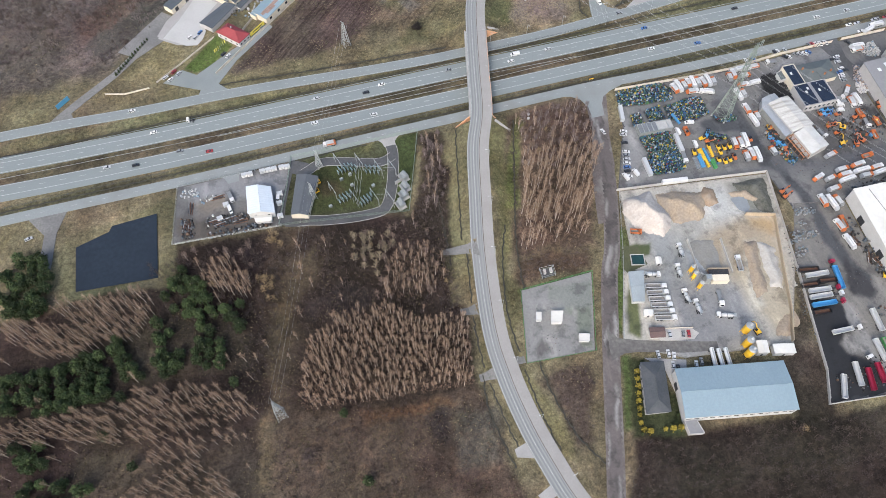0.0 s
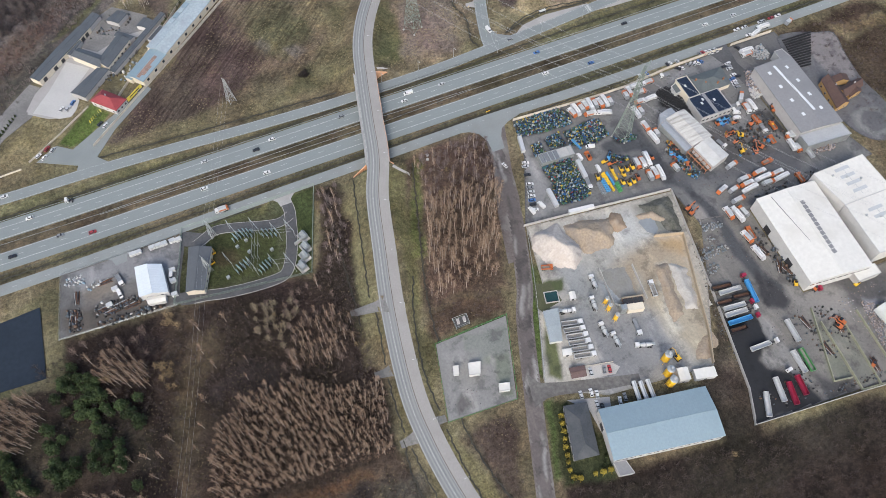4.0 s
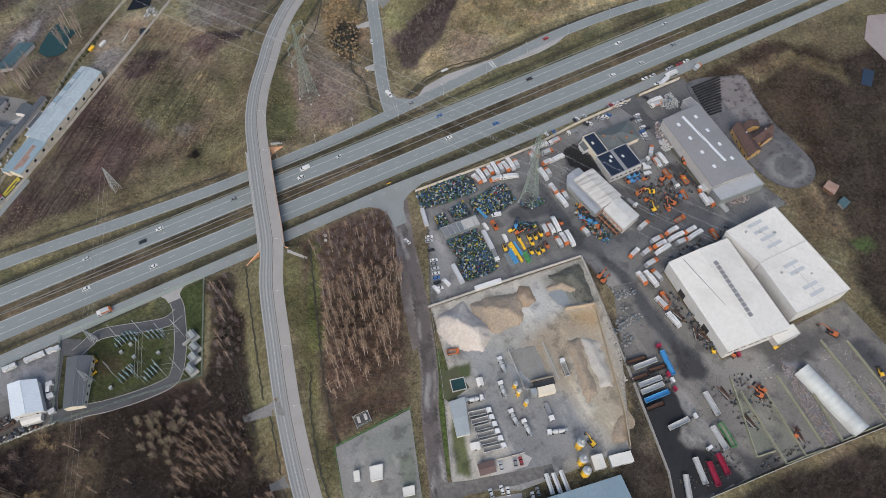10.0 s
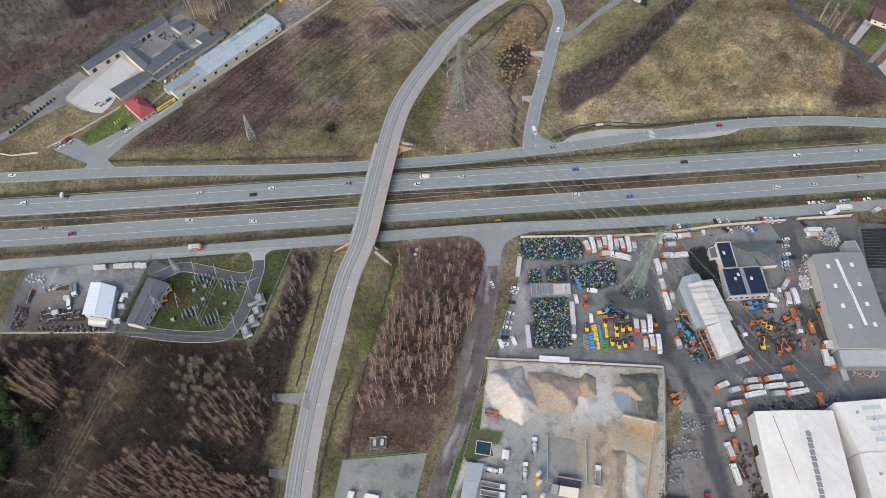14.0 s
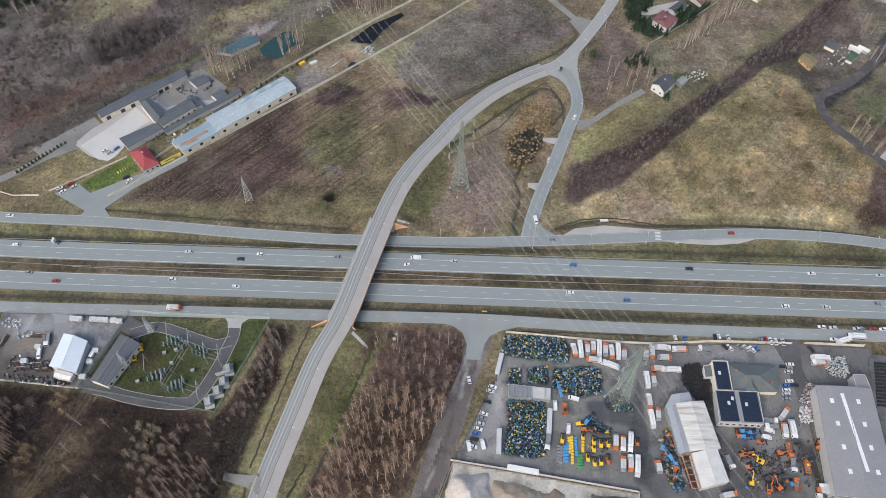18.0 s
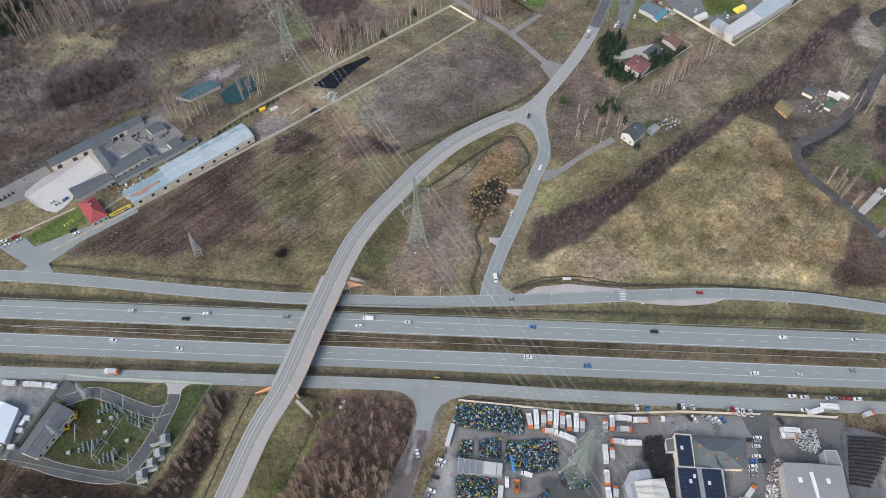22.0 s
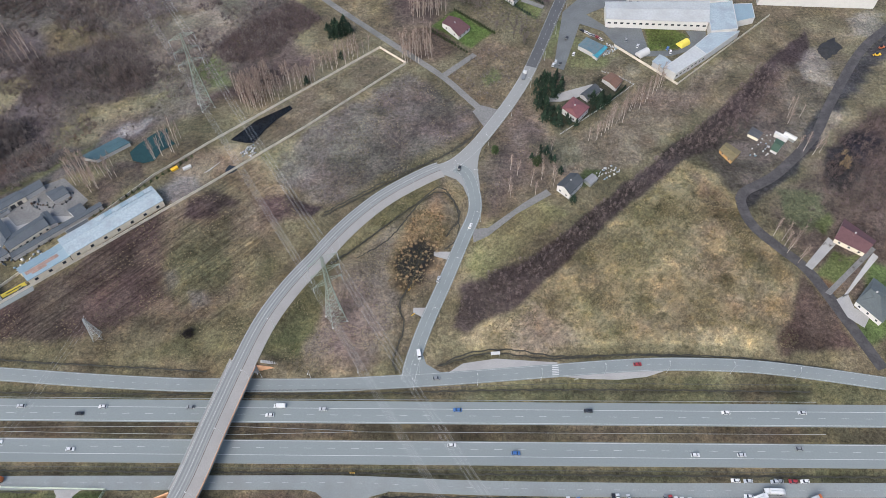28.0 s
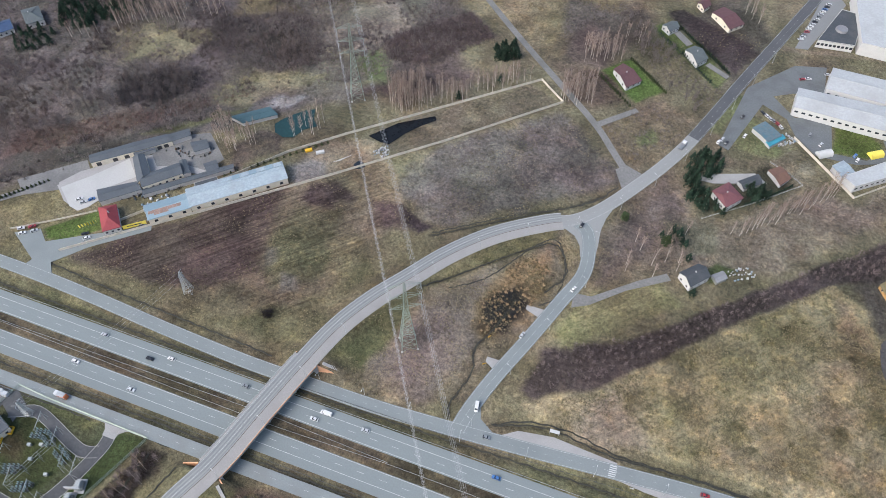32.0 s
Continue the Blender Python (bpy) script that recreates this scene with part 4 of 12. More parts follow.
# ---- roads ----
def side_line(pts, off):
    p = np.array(pts)
    d = np.gradient(p, axis=0)
    d /= np.hypot(d[:, 0], d[:, 1])[:, None] + 1e-9
    return p + off * np.stack([-d[:, 1], d[:, 0]], 1)


def ribbon(mb, pts, zs, o0, o1, thick=0.25):
    """A strip between two offsets (to the left: plus) from a line."""
    a, b = side_line(pts, o0), side_line(pts, o1)
    n = len(pts)
    vs, fs = [], []
    for i in range(n):
        z = zs[i]
        vs += [(*a[i], z), (*b[i], z), (*a[i], z - thick), (*b[i], z - thick)]
    for i in range(n - 1):
        k = 4 * i
        fs += [(k + 1, k, k + 4, k + 5), (k, k + 2, k + 6, k + 4), (k + 3, k + 1, k + 5, k + 7)]
    return mb.add(vs, fs)


def dashes(pts, zs, off, length, gap, width):
    p = side_line(pts, off)
    s = np.concatenate([[0], np.cumsum(np.hypot(*np.diff(p, axis=0).T))])
    out, at = [], 0.0
    while at + length < s[-1]:
        q = [np.array([np.interp(at + k * length, s, p[:, 0]), np.interp(at + k * length, s, p[:, 1]), np.interp(at + k * length, s, zs)]) for k in (0, 1)]
        d = q[1] - q[0]
        w = np.array([-d[1], d[0], 0]) / (np.hypot(d[0], d[1]) + 1e-9) * width / 2
        out.append([tuple(q[0] + w), tuple(q[0] - w), tuple(q[1] - w), tuple(q[1] + w)])
        at += length + gap
    return out


def road(name, label, pts, zs, half, material, edge=None, centre=None, edge_w=0.15):
    ob = tagged(part(name, ribbon(MB(), pts, zs, half, -half), material), label, "road", kind="structure")
    up = np.array(zs) + 0.015
    for e in edge or ():
        part("edge_line", ribbon(MB(), pts, up, e + edge_w / 2, e - edge_w / 2, 0.01), WHITE, ob)
    if centre is not None:
        mb = MB()
        for qd in dashes(pts, up, *centre):
            mb.quad(*qd[::-1])
        tagged(part("dashed_line", mb, WHITE, ob), kind="stuff")
    return ob


mx = np.concatenate([np.arange(-420, -40, 12), [-30, 720]])
MWS = [(x, -2.0 + motorway_y(x)) for x in mx]
MWN = [(x, 19.2 + motorway_y(x)) for x in mx]
zz = [0.06] * len(mx)
road("road_motorway_south", "grey asphalt dual carriageway with white lane markings", MWS, zz, 6.1, ASPHALT, (5.6, -1.7), (2.0, 4, 8, 0.14), 0.2)
road("road_motorway_north", "grey asphalt dual carriageway with white lane markings", MWN, zz, 6.1, ASPHALT, (-5.4, 2.0), (-1.6, 4, 8, 0.14), 0.2)
NR, SR, SL = spline(NORTH_ROAD, 8), spline(SOUTH_ROAD, 8), spline(SLIP, 3)
road("road_service_north", "grey asphalt service road beside the motorway", NR, [0.065] * len(NR), 3.9, ASPHALT_ROAD, (3.4, -3.4), (0, 2, 4, 0.07), 0.1)
road("road_service_south", "worn grey asphalt service road beside the motorway", SR, [0.065] * len(SR), 3.5, ASPHALT_DUSTY, (), (0, 3, 6, 0.09))
road("road_slip", "asphalt slip road joining the bridge road", SL, [0.075] * len(SL), 4.2, ASPHALT_ROAD, (3.6, -3.6), (0, 4, 2, 0.08), 0.1)
brz = BRZ + 0.08
BRL = [tuple(p) for p in BR]
br = road("road_over_bridge", "asphalt road rising over the motorway on an earth bank", BRL, brz, 4.4, ASPHALT_PALE)
ns = int(np.argmin(np.hypot(BR[:, 0] - 225, BR[:, 1] - 189)))
part("west_lane", ribbon(MB(), BRL[:ns], brz[:ns] + 0.002, 4.4, 6.2), ASPHALT_PALE, br)
part("cycle_path", ribbon(MB(), BRL[:ns], brz[:ns] + 0.1, -1.3, -7.0), PATH, br, "pale paved cycle path and verge")
part("gutter", ribbon(MB(), BRL[:ns], brz[:ns] + 0.11, -1.0, -1.3), M("rusty_gutter", (0.12, 0.095, 0.08), 0.9, 0, 0.2, 0.3, 2.0, place=True), br, "brown gutter line")
TRACK = M("worn_wheel_track", (0.185, 0.194, 0.192), 0.85, 0, 0.1, 0.05, 0.8, (0.215, 0.22, 0.215), place=True)
for o0, o1 in ((5.4, 4.4), (3.5, 2.9), (1.8, 1.0), (0.1, -0.4)):
    part("wheel_track", ribbon(MB(), BRL[:ns], brz[:ns] + 0.008, o0, o1, 0.01), TRACK, br)
for e in (5.8, 2.3):
    part("edge_line", ribbon(MB(), BRL[:ns], brz[:ns] + 0.014, e + 0.05, e - 0.05, 0.01), WHITE, br)
for e in (4.0, -3.6):
    part("edge_line", ribbon(MB(), BRL[ns:], brz[ns:] + 0.02, e + 0.05, e - 0.05, 0.01), WHITE, br)
mb = MB()
for qd in dashes(BRL[ns:], np.array(brz[ns:]) + 0.02, 0.2, 2, 4, 0.08):
    mb.quad(*qd[::-1])
tagged(part("dashed_line", mb, WHITE, br), kind="stuff")
nd = int(np.argmin(np.hypot(BR[:, 0] - 287.6, BR[:, 1] - 288.2)))
part("fresh_surface", ribbon(MB(), BRL[nd:], brz[nd:] + 0.008, 4.3, -4.3, 0.02), M("fresh_dark_asphalt", (0.085, 0.088, 0.092), 0.85, 0, 0.1, 0.06, 1.5, (0.07, 0.072, 0.076), place=True), br, "fresh dark asphalt")
LN, FR, ER = spline(LANE, 4), spline(FIELD_ROAD, 4), spline(EAST_ROAD, 4)
track_lane = road("track_lane", "brown potholed dirt lane with pale puddled ruts", LN, [0.05] * len(LN), 4.6, DIRT)
rl = np.random.RandomState(77)
lane_plan = [tuple(p) for p in side_line(LN, 4.3)] + [tuple(p) for p in side_line(LN, -4.3)][::-1]
lane_line = np.array(LN)
RUTS = []
for k in range(34):
    i = rl.randint(3, len(LN) - 6)
    dx, dy = lane_line[i + 2] - lane_line[i]
    ln_ = math.hypot(dx, dy)
    ux_, uy_, off, half_l, half_w = dx / ln_, dy / ln_, (rl.rand() - 0.5) * 7.6, 3 + 7 * rl.rand(), 0.4 + 0.9 * rl.rand()
    cx_, cy_ = lane_line[i][0] - uy_ * off, lane_line[i][1] + ux_ * off
    RUTS.append(([(cx_ + ux_ * a_ * half_l - uy_ * b_ * half_w, cy_ + uy_ * a_ * half_l + ux_ * b_ * half_w) for a_, b_ in ((-1, 0), (-0.5, -1), (0.6, -0.9), (1, 0), (0.5, 1), (-0.6, 0.8))], ((0.25, 0.24, 0.228), (0.2, 0.188, 0.175), (0.06, 0.053, 0.05))[k % 3], 0.7))
LANE_MARKS = (lane_plan, RUTS)
road("road_field", "narrow grey gravel field road", FR, [0.05] * len(FR), 2.4, GRAVEL)
road("track_east", "dark cinder track between fields", ER, [0.05] * len(ER), 3.3, MUD)


SLABS = []


def slab(name, poly, material, z=0.05, label="paved yard", deep=0.3, cat="pavement"):
    SLABS.append(list(poly))
    return tagged(part(name, MB().prism(list(poly), z - deep, z), material), label, cat, kind="structure")


slab("lane_apron", zone((174.4, -26.5), (171.7, -38.6), (163.6, -60), (154.9, -82.9), (148.5, -105.9), (145.9, -115.8), (154.2, -116.5), (165, -94.3), (166.5, -89.2), (171.1, -78.7), (176, -58.1), (186.6, -25.9), (180.9, -22.4)), DIRT, 0.047, "wide trodden earth beside the dirt lane")
# junction mouths and lay-bys
for poly, m in ((zone((203, 40), (209, 58), (213, 56), (216, 47), (224, 42), (218, 38), (196, 36)), ASPHALT_ROAD),
                (zone((219, 181.5), (226, 181.2), (232.5, 178), (237, 172), (239.5, 164), (247.8, 164), (247.4, 176), (246.4, 188), (247.5, 198), (250.5, 209), (240, 203), (229, 193)), ASPHALT_PALE),
                (zone((156, -20), (164, -22), (169, -26), (171.5, -33), (171, -42), (179, -42), (181, -33), (184, -27.5), (190, -24), (199, -21.5), (190, -18), (166, -18)), ASPHALT_DUSTY),
                (zone((-64, -22), (-60, -24.8), (-58.3, -29.1), (-51.9, -28.8), (-51.1, -24.6), (-48, -22)), ASPHALT_DUSTY), (zone((31, -20.5), (35.5, -21.4), (38, -24.7), (38.6, -28), (45.6, -28), (46, -25), (48.5, -22.4), (53.4, -20)), CONC_TILE),
                (zone((-176, -21), (-166, -36), (-170, -60), (-163, -60), (-159, -36), (-152, -21)), GRAVEL),
                (zone((-68, 44), (-64, 54), (-57, 62), (-53, 60), (-55, 52), (-48, 44)), ASPHALT_ROAD),
                (zone((-165, 45), (-155, 54), (-142, 64), (-120, 80), (-92, 108), (-88, 103), (-118, 75), (-138, 60), (-148, 52), (-146, 44)), GRAVEL),
                (zone((252, 224), (244, 240), (250, 246), (266, 240)), GRAVEL), (zone((221, 277), (245, 301), (248, 298), (224, 273)), GRAVEL),
                (zone((229, 121), (219, 121), (219, 118), (228, 115)), CONC_TILE), (zone((217, 82), (208, 82), (208, 79), (213, 76)), CONC_TILE),
                (zone((242, 138), (252, 139), (275, 159), (290, 170), (293, 166), (270, 150), (252, 133), (243, 128)), GRAVEL),
                (zone((62, -164), (57, -158), (57, -164), (62, -172)), GRAVEL),
                (zone((66, -224), (58, -226), (58, -230), (67, -233)), CONC_TILE), (zone((72, -246), (62, -250), (64, -254), (74, -252)), CONC_TILE),
                (zone((355, -23), (352, -40), (356, -60), (346, -60), (344, -40), (338, -22)), ASPHALT_OLD)):
    slab("pavement", poly, m, 0.055, "grey road mouth onto a yard or field")
slab("bus_bay_north", zone((228, 42), (236, 47.5), (254, 50.5), (272, 49.3), (287, 48.5), (287, 46.8), (262, 45.4)), CONC_TILE, 0.05, "pale paved bus bay along the service road")
slab("bus_bay_south", zone((288, 40.2), (302, 39), (319, 38.6), (334, 40.4), (349, 45.6), (318, 43.4)), CONC_TILE, 0.05, "pale paved bus bay along the service road")
zebra = tagged(new("zebra_crossing"), "white zebra crossing on the service road", "crossing", kind="structure")
for k in range(6):
    part("stripe", MB().box((285.6, 41.2 + 1.05 * k, 0.083), (3.6, 0.5, 0.012), 0.07), WHITE, zebra)

# yards
YARD = bpy.data.materials.new("stained_yard_surface")
YARD.use_nodes = True
yt = YARD.node_tree
ypos = yt.nodes.new("ShaderNodeNewGeometry").outputs["Position"]
ycol = yt.nodes.new("ShaderNodeVertexColor")
ycol.layer_name = "land"
yc = ramp_mix(yt, noise_fac(yt, ypos, 0.7, 10, 0.34, 0.66, None, 0.72), ramp_mix(yt, 1.0, ycol.outputs[0], (0.84, 0.84, 0.85), "MULTIPLY"), ramp_mix(yt, 1.0, ycol.outputs[0], (1.14, 1.14, 1.13), "MULTIPLY"))
yc = ramp_mix(yt, noise_fac(yt, ypos, 0.09, 8, 0.52, 0.62, None, 0.66), yc, ramp_mix(yt, 1.0, yc, (0.62, 0.62, 0.63), "MULTIPLY"))
yc = ramp_mix(yt, noise_fac(yt, ypos, 0.12, 8, 0.54, 0.64, (1.0, 0.35, 1.0), 0.66), yc, ramp_mix(yt, 1.0, yc, (1.3, 1.28, 1.25), "MULTIPLY"))
yt.links.new(yc, yt.nodes["Principled BSDF"].inputs["Base Color"])
yt.nodes["Principled BSDF"].inputs["Roughness"].default_value = 0.85


def yard_stains(yard, poly, z, base, patches):
    """The worn top of a yard, with drives, oil, dust, puddles and shade under goods as soft patches of colour."""
    p = np.array(poly)
    X, Y = np.meshgrid(np.arange(p[:, 0].min(), p[:, 0].max() + 1, 1.0), np.arange(p[:, 1].min(), p[:, 1].max() + 1, 1.0))
    kx, ky = (fbm(X, Y, 9, 311) - 0.5) * 7, (fbm(X, Y, 9, 331) - 0.5) * 7
    cc = np.empty((*X.shape, 3))
    cc[:] = base
    for q, colour, soft in patches:
        a = np.clip(0.5 - poly_dist(X + kx * min(1, soft / 2), Y + ky * min(1, soft / 2), q) / (2 * soft), 0, 1)[..., None]
        cc = cc * (1 - a) + np.array(colour) * a
    cc *= 0.75 + 0.5 * fbm(X, Y, 22, 351)[..., None]
    inside = poly_dist(X, Y, poly) < -0.05
    ii = np.arange(X.size).reshape(X.shape)
    F = np.stack([ii[:-1, :-1], ii[:-1, 1:], ii[1:, 1:], ii[1:, :-1]], -1).reshape(-1, 4)
    F = F[inside.ravel()[F].all(1)]
    used, F = np.unique(F, return_inverse=True)
    me_ = bpy.data.meshes.new("worn_surface")
    me_.from_pydata(np.stack([X.ravel(), Y.ravel(), np.full(X.size, z)], -1)[used].tolist(), [], F.reshape(-1, 4).tolist())
    at_ = me_.color_attributes.new("land", "FLOAT_COLOR", "POINT")
    at_.data.foreach_set("color", np.concatenate([cc.reshape(-1, 3)[used], np.ones((len(used), 1))], -1).ravel())
    me_.materials.append(YARD)
    part("worn_surface", me_, None, yard)


DARK_DRIVES = [(zone((262, -48), (264, -56), (265, -72), (265, -89), (268, -103), (271, -118), (275, -139), (275, -157), (276, -178), (283, -196), (272, -202), (268, -180), (266, -160), (269, -140), (263, -112), (255, -104), (255, -93), (256, -77), (242, -74), (234, -67), (235, -63), (244, -62), (259, -60)), (0.055, 0.057, 0.061), 1.2),
               (zone((264, -100), (300, -108), (346, -106), (346, -118), (330, -136), (300, -118), (266, -112)), (0.085, 0.086, 0.09), 3), (zone((297, -78), (315, -81), (309, -94), (333, -96), (331, -110), (296, -108)), (0.075, 0.072, 0.07), 3),
               (zone((341, -80), (353, -86), (355, -101), (346, -104), (339, -92)), (0.035, 0.035, 0.036), 2), (zone((287, -42), (296, -40), (301, -50), (301, -74), (300, -82), (294, -63), (290, -60), (285, -51)), (0.025, 0.025, 0.027), 1),
               (zone((251, -128), (264, -122), (270, -148), (264, -166), (243, -168)), (0.2, 0.19, 0.175), 2), (zone((176, -84), (190, -46), (192, -60), (188, -94), (170, -96)), (0.2, 0.198, 0.195), 2),
               (zone((302, -30), (348, -28), (348, -40), (300, -38)), (0.19, 0.188, 0.185), 3), (zone((290, -140), (300, -138), (296, -200), (286, -200)), (0.11, 0.095, 0.08), 3)]
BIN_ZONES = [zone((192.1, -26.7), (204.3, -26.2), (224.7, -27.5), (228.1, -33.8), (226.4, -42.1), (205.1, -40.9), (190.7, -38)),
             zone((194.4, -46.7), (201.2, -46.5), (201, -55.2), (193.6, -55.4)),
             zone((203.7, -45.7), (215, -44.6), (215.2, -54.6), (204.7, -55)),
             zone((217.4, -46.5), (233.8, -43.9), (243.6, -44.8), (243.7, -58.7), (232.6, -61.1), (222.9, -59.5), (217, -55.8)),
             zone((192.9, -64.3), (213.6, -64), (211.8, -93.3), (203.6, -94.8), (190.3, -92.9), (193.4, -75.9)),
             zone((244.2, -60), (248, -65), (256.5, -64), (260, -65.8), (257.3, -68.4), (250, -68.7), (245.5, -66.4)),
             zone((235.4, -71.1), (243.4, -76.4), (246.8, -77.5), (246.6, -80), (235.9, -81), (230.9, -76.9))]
TRUCK_MARKS = DARK_DRIVES[:1] + [(zone((285, -179.7), (306.8, -202.7), (308.2, -217.1), (318.4, -217.9), (351.8, -214.3), (317.3, -191)), (0.075, 0.072, 0.07), 3),
               (zone((308.2, -217.1), (320.8, -219.2), (314.5, -259.2), (293, -256.1), (297.6, -216.9)), (0.155, 0.145, 0.132), 3),
               (zone((285.9, -215.2), (297.6, -216.9), (293, -256.1), (282.4, -254.5)), (0.15, 0.148, 0.125), 2),
               (zone((285.9, -206.4), (285.9, -215.2), (280.9, -246.9), (271.3, -245.2)), (0.14, 0.145, 0.115), 2),
               (zone((271.8, -174), (275.5, -184.8), (279.3, -197.2), (274.3, -201.1), (264.8, -195.7), (263.8, -188.4), (268.2, -180.7)), (0.035, 0.034, 0.036), 1.5),
               (zone((280.3, -187.6), (298.2, -196), (309.6, -207.7), (298.7, -211.7), (285.9, -206.1), (276.9, -204.3)), (0.2, 0.19, 0.175), 2.5),
               (zone((257.4, -196.4), (259.6, -204.3), (260, -228.2), (258.9, -241.2), (252.2, -237.3), (254.1, -217.1), (249.9, -209.9)), (0.2, 0.195, 0.185), 1.2),
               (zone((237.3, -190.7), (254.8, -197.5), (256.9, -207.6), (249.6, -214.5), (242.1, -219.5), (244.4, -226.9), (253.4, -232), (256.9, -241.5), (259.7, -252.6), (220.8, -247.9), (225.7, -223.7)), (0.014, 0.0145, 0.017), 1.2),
               (zone((246.6, -215.1), (254.1, -217.1), (253.7, -227.7), (245.5, -227.5), (243.6, -221.9)), (0.19, 0.185, 0.175), 0.8),
               (zone((256.3, -196.7), (259.1, -197.4), (255.8, -211), (253.1, -210.2)), (0.18, 0.175, 0.165), 0.6),
               (zone((262.4, -237.2), (275, -245.8), (281.5, -255.5), (261.3, -253.5)), (0.05, 0.048, 0.048), 2),
               (zone((354.4, -219.3), (353.2, -252.7), (364.2, -242.3), (364, -221.2)), (0.05, 0.05, 0.054), 2),
               (zone((315.7, -212.9), (321.6, -214.5), (320.8, -219.2), (314, -218.7)), (0.24, 0.24, 0.26), 1.5)]
PLANT_MARKS = [(zone((161.2, -121.9), (185, -131), (212.9, -128.4), (227, -129.5), (228.4, -134.5), (207.7, -137.6), (188.8, -145.5), (180.7, -169.6), (154, -167.5), (169.8, -148.5)), (0.234, 0.24, 0.234), 4),
               (zone((212.3, -111), (225.8, -110.8), (229, -119.9), (227.5, -133.2), (212.4, -130.8), (208.1, -128.1)), (0.351, 0.351, 0.333), 4),
               (zone((185.2, -129.9), (208.1, -128.1), (229.6, -134.6), (213.3, -139.2), (198.6, -142.7), (183.7, -140.4)), (0.316, 0.307, 0.275), 5),
               (zone((198.7, -141.6), (213.7, -136.9), (230.8, -134.7), (245.2, -139.4), (234.5, -173.9), (205.1, -171.6), (207.5, -151.5), (196.1, -150.6)), (0.275, 0.228, 0.164), 5),
               (zone((230.6, -135.3), (245.3, -139.2), (240.5, -149.6), (231.6, -141.9)), (0.281, 0.205, 0.117), 3),
               (zone((185.9, -145.2), (195.6, -147.7), (191.9, -163.7), (184.8, -160.9)), (0.246, 0.263, 0.275), 1.2),
               (zone((197.7, -147.9), (206.3, -148.6), (203.3, -162.4), (194.9, -161.7)), (0.234, 0.199, 0.146), 1.2),
               (zone((230.9, -109.9), (254.6, -111.8), (248.8, -136.7), (238.1, -134), (228.7, -121.1)), (0.152, 0.152, 0.129), 3),
               (zone((166, -165), (190, -165), (206, -175), (204, -205), (160, -205)), (0.193, 0.195, 0.197), 4), (zone((206, -168), (230, -150), (240, -165), (226, -205), (212, -205)), (0.292, 0.257, 0.193), 4), (zone((222, -150), (228, -150), (214, -190), (206, -190)), (0.351, 0.328, 0.275), 1.5),
               (zone((157.5, -134), (169, -136), (167, -143), (156, -141.5)), (0.06, 0.075, 0.028), 0.8), (zone((136, -184), (142, -168), (153, -150), (156, -150), (148, -170), (142, -188)), (0.075, 0.085, 0.035), 1)]
yard_scrap_plan = zone((193, -24.8), (248, -28.6), (272, -29.1), (349, -26), (349, -60), (347, -112), (380, -112), (386, -136), (292, -140), (264, -166), (257, -109), (166, -97), (187, -53))
yard_scrap_top = slab("yard_scrap", yard_scrap_plan, ASPHALT_OLD, 0.04, "dark oil-stained asphalt of a salvage yard with shade painted under the bins")
# each bin zone's ground goes near-black: shade between the bins put into the colour
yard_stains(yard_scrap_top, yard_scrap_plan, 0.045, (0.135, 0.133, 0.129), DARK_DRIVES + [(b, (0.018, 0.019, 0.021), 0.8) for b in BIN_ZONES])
yard_scrap_east_plan = zone((350, -26), (392, -26), (392, -48), (384, -52), (382, -112), (348, -112), (350, -60))
yard_scrap_east_top = slab("yard_scrap_east", yard_scrap_east_plan, ASPHALT_OLD, 0.049, "dark asphalt yard round a grey warehouse")
yard_stains(yard_scrap_east_top, yard_scrap_east_plan, 0.054, (0.105, 0.103, 0.101), DARK_DRIVES)
yard_loop_plan = [p for p in spline([(386, -50), (390, -32), (404, -32), (418, -38), (429, -43), (424, -62), (420, -84), (421, -101), (420, -121), (410, -131), (396, -129), (388, -118), (385, -100), (384, -75), (386, -50)], 4)][:-1]
yard_loop_top = slab("yard_loop", yard_loop_plan, ASPHALT_OLD, 0.062, "grey gravel yard with a loop track")
yard_stains(yard_loop_top, yard_loop_plan, 0.067, (0.1, 0.1, 0.105), [(zone((408, -36), (430, -42), (424, -66), (418, -80), (404, -80), (402, -62)), (0.19, 0.172, 0.168), 2), (zone((391, -116), (394, -106), (402, -103), (413, -107), (418, -117), (411, -127), (398, -127)), (0.15, 0.148, 0.145), 1.0), (zone((395, -116), (398, -110), (404, -107), (411, -111), (414, -118), (408, -124), (400, -124)), (0.09, 0.09, 0.093), 0.8)])
yard_truck_plan = zone((243, -171), (262, -134), (292, -140), (288, -197), (333, -199), (370, -200), (372, -245), (342, -263), (283, -254), (220, -248), (228, -231))
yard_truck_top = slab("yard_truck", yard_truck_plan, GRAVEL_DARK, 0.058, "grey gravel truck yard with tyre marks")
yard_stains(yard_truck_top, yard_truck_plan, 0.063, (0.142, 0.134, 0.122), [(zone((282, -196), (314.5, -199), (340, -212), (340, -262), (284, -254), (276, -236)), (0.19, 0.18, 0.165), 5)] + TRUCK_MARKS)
yard_plant_plan = zone((166, -98), (258, -110.5), (246, -165), (219, -213), (160, -205), (132, -190), (133, -184), (152, -139), (157, -138))
yard_plant_top = slab("yard_plant", yard_plant_plan, PLANT_YARD, 0.032, "dusty grey concrete yard of a batching plant")
yard_stains(yard_plant_top, yard_plant_plan, 0.037, (0.325, 0.308, 0.272), PLANT_MARKS)
yard_stains(track_lane, LANE_MARKS[0], 0.0535, (0.098, 0.085, 0.08), LANE_MARKS[1])
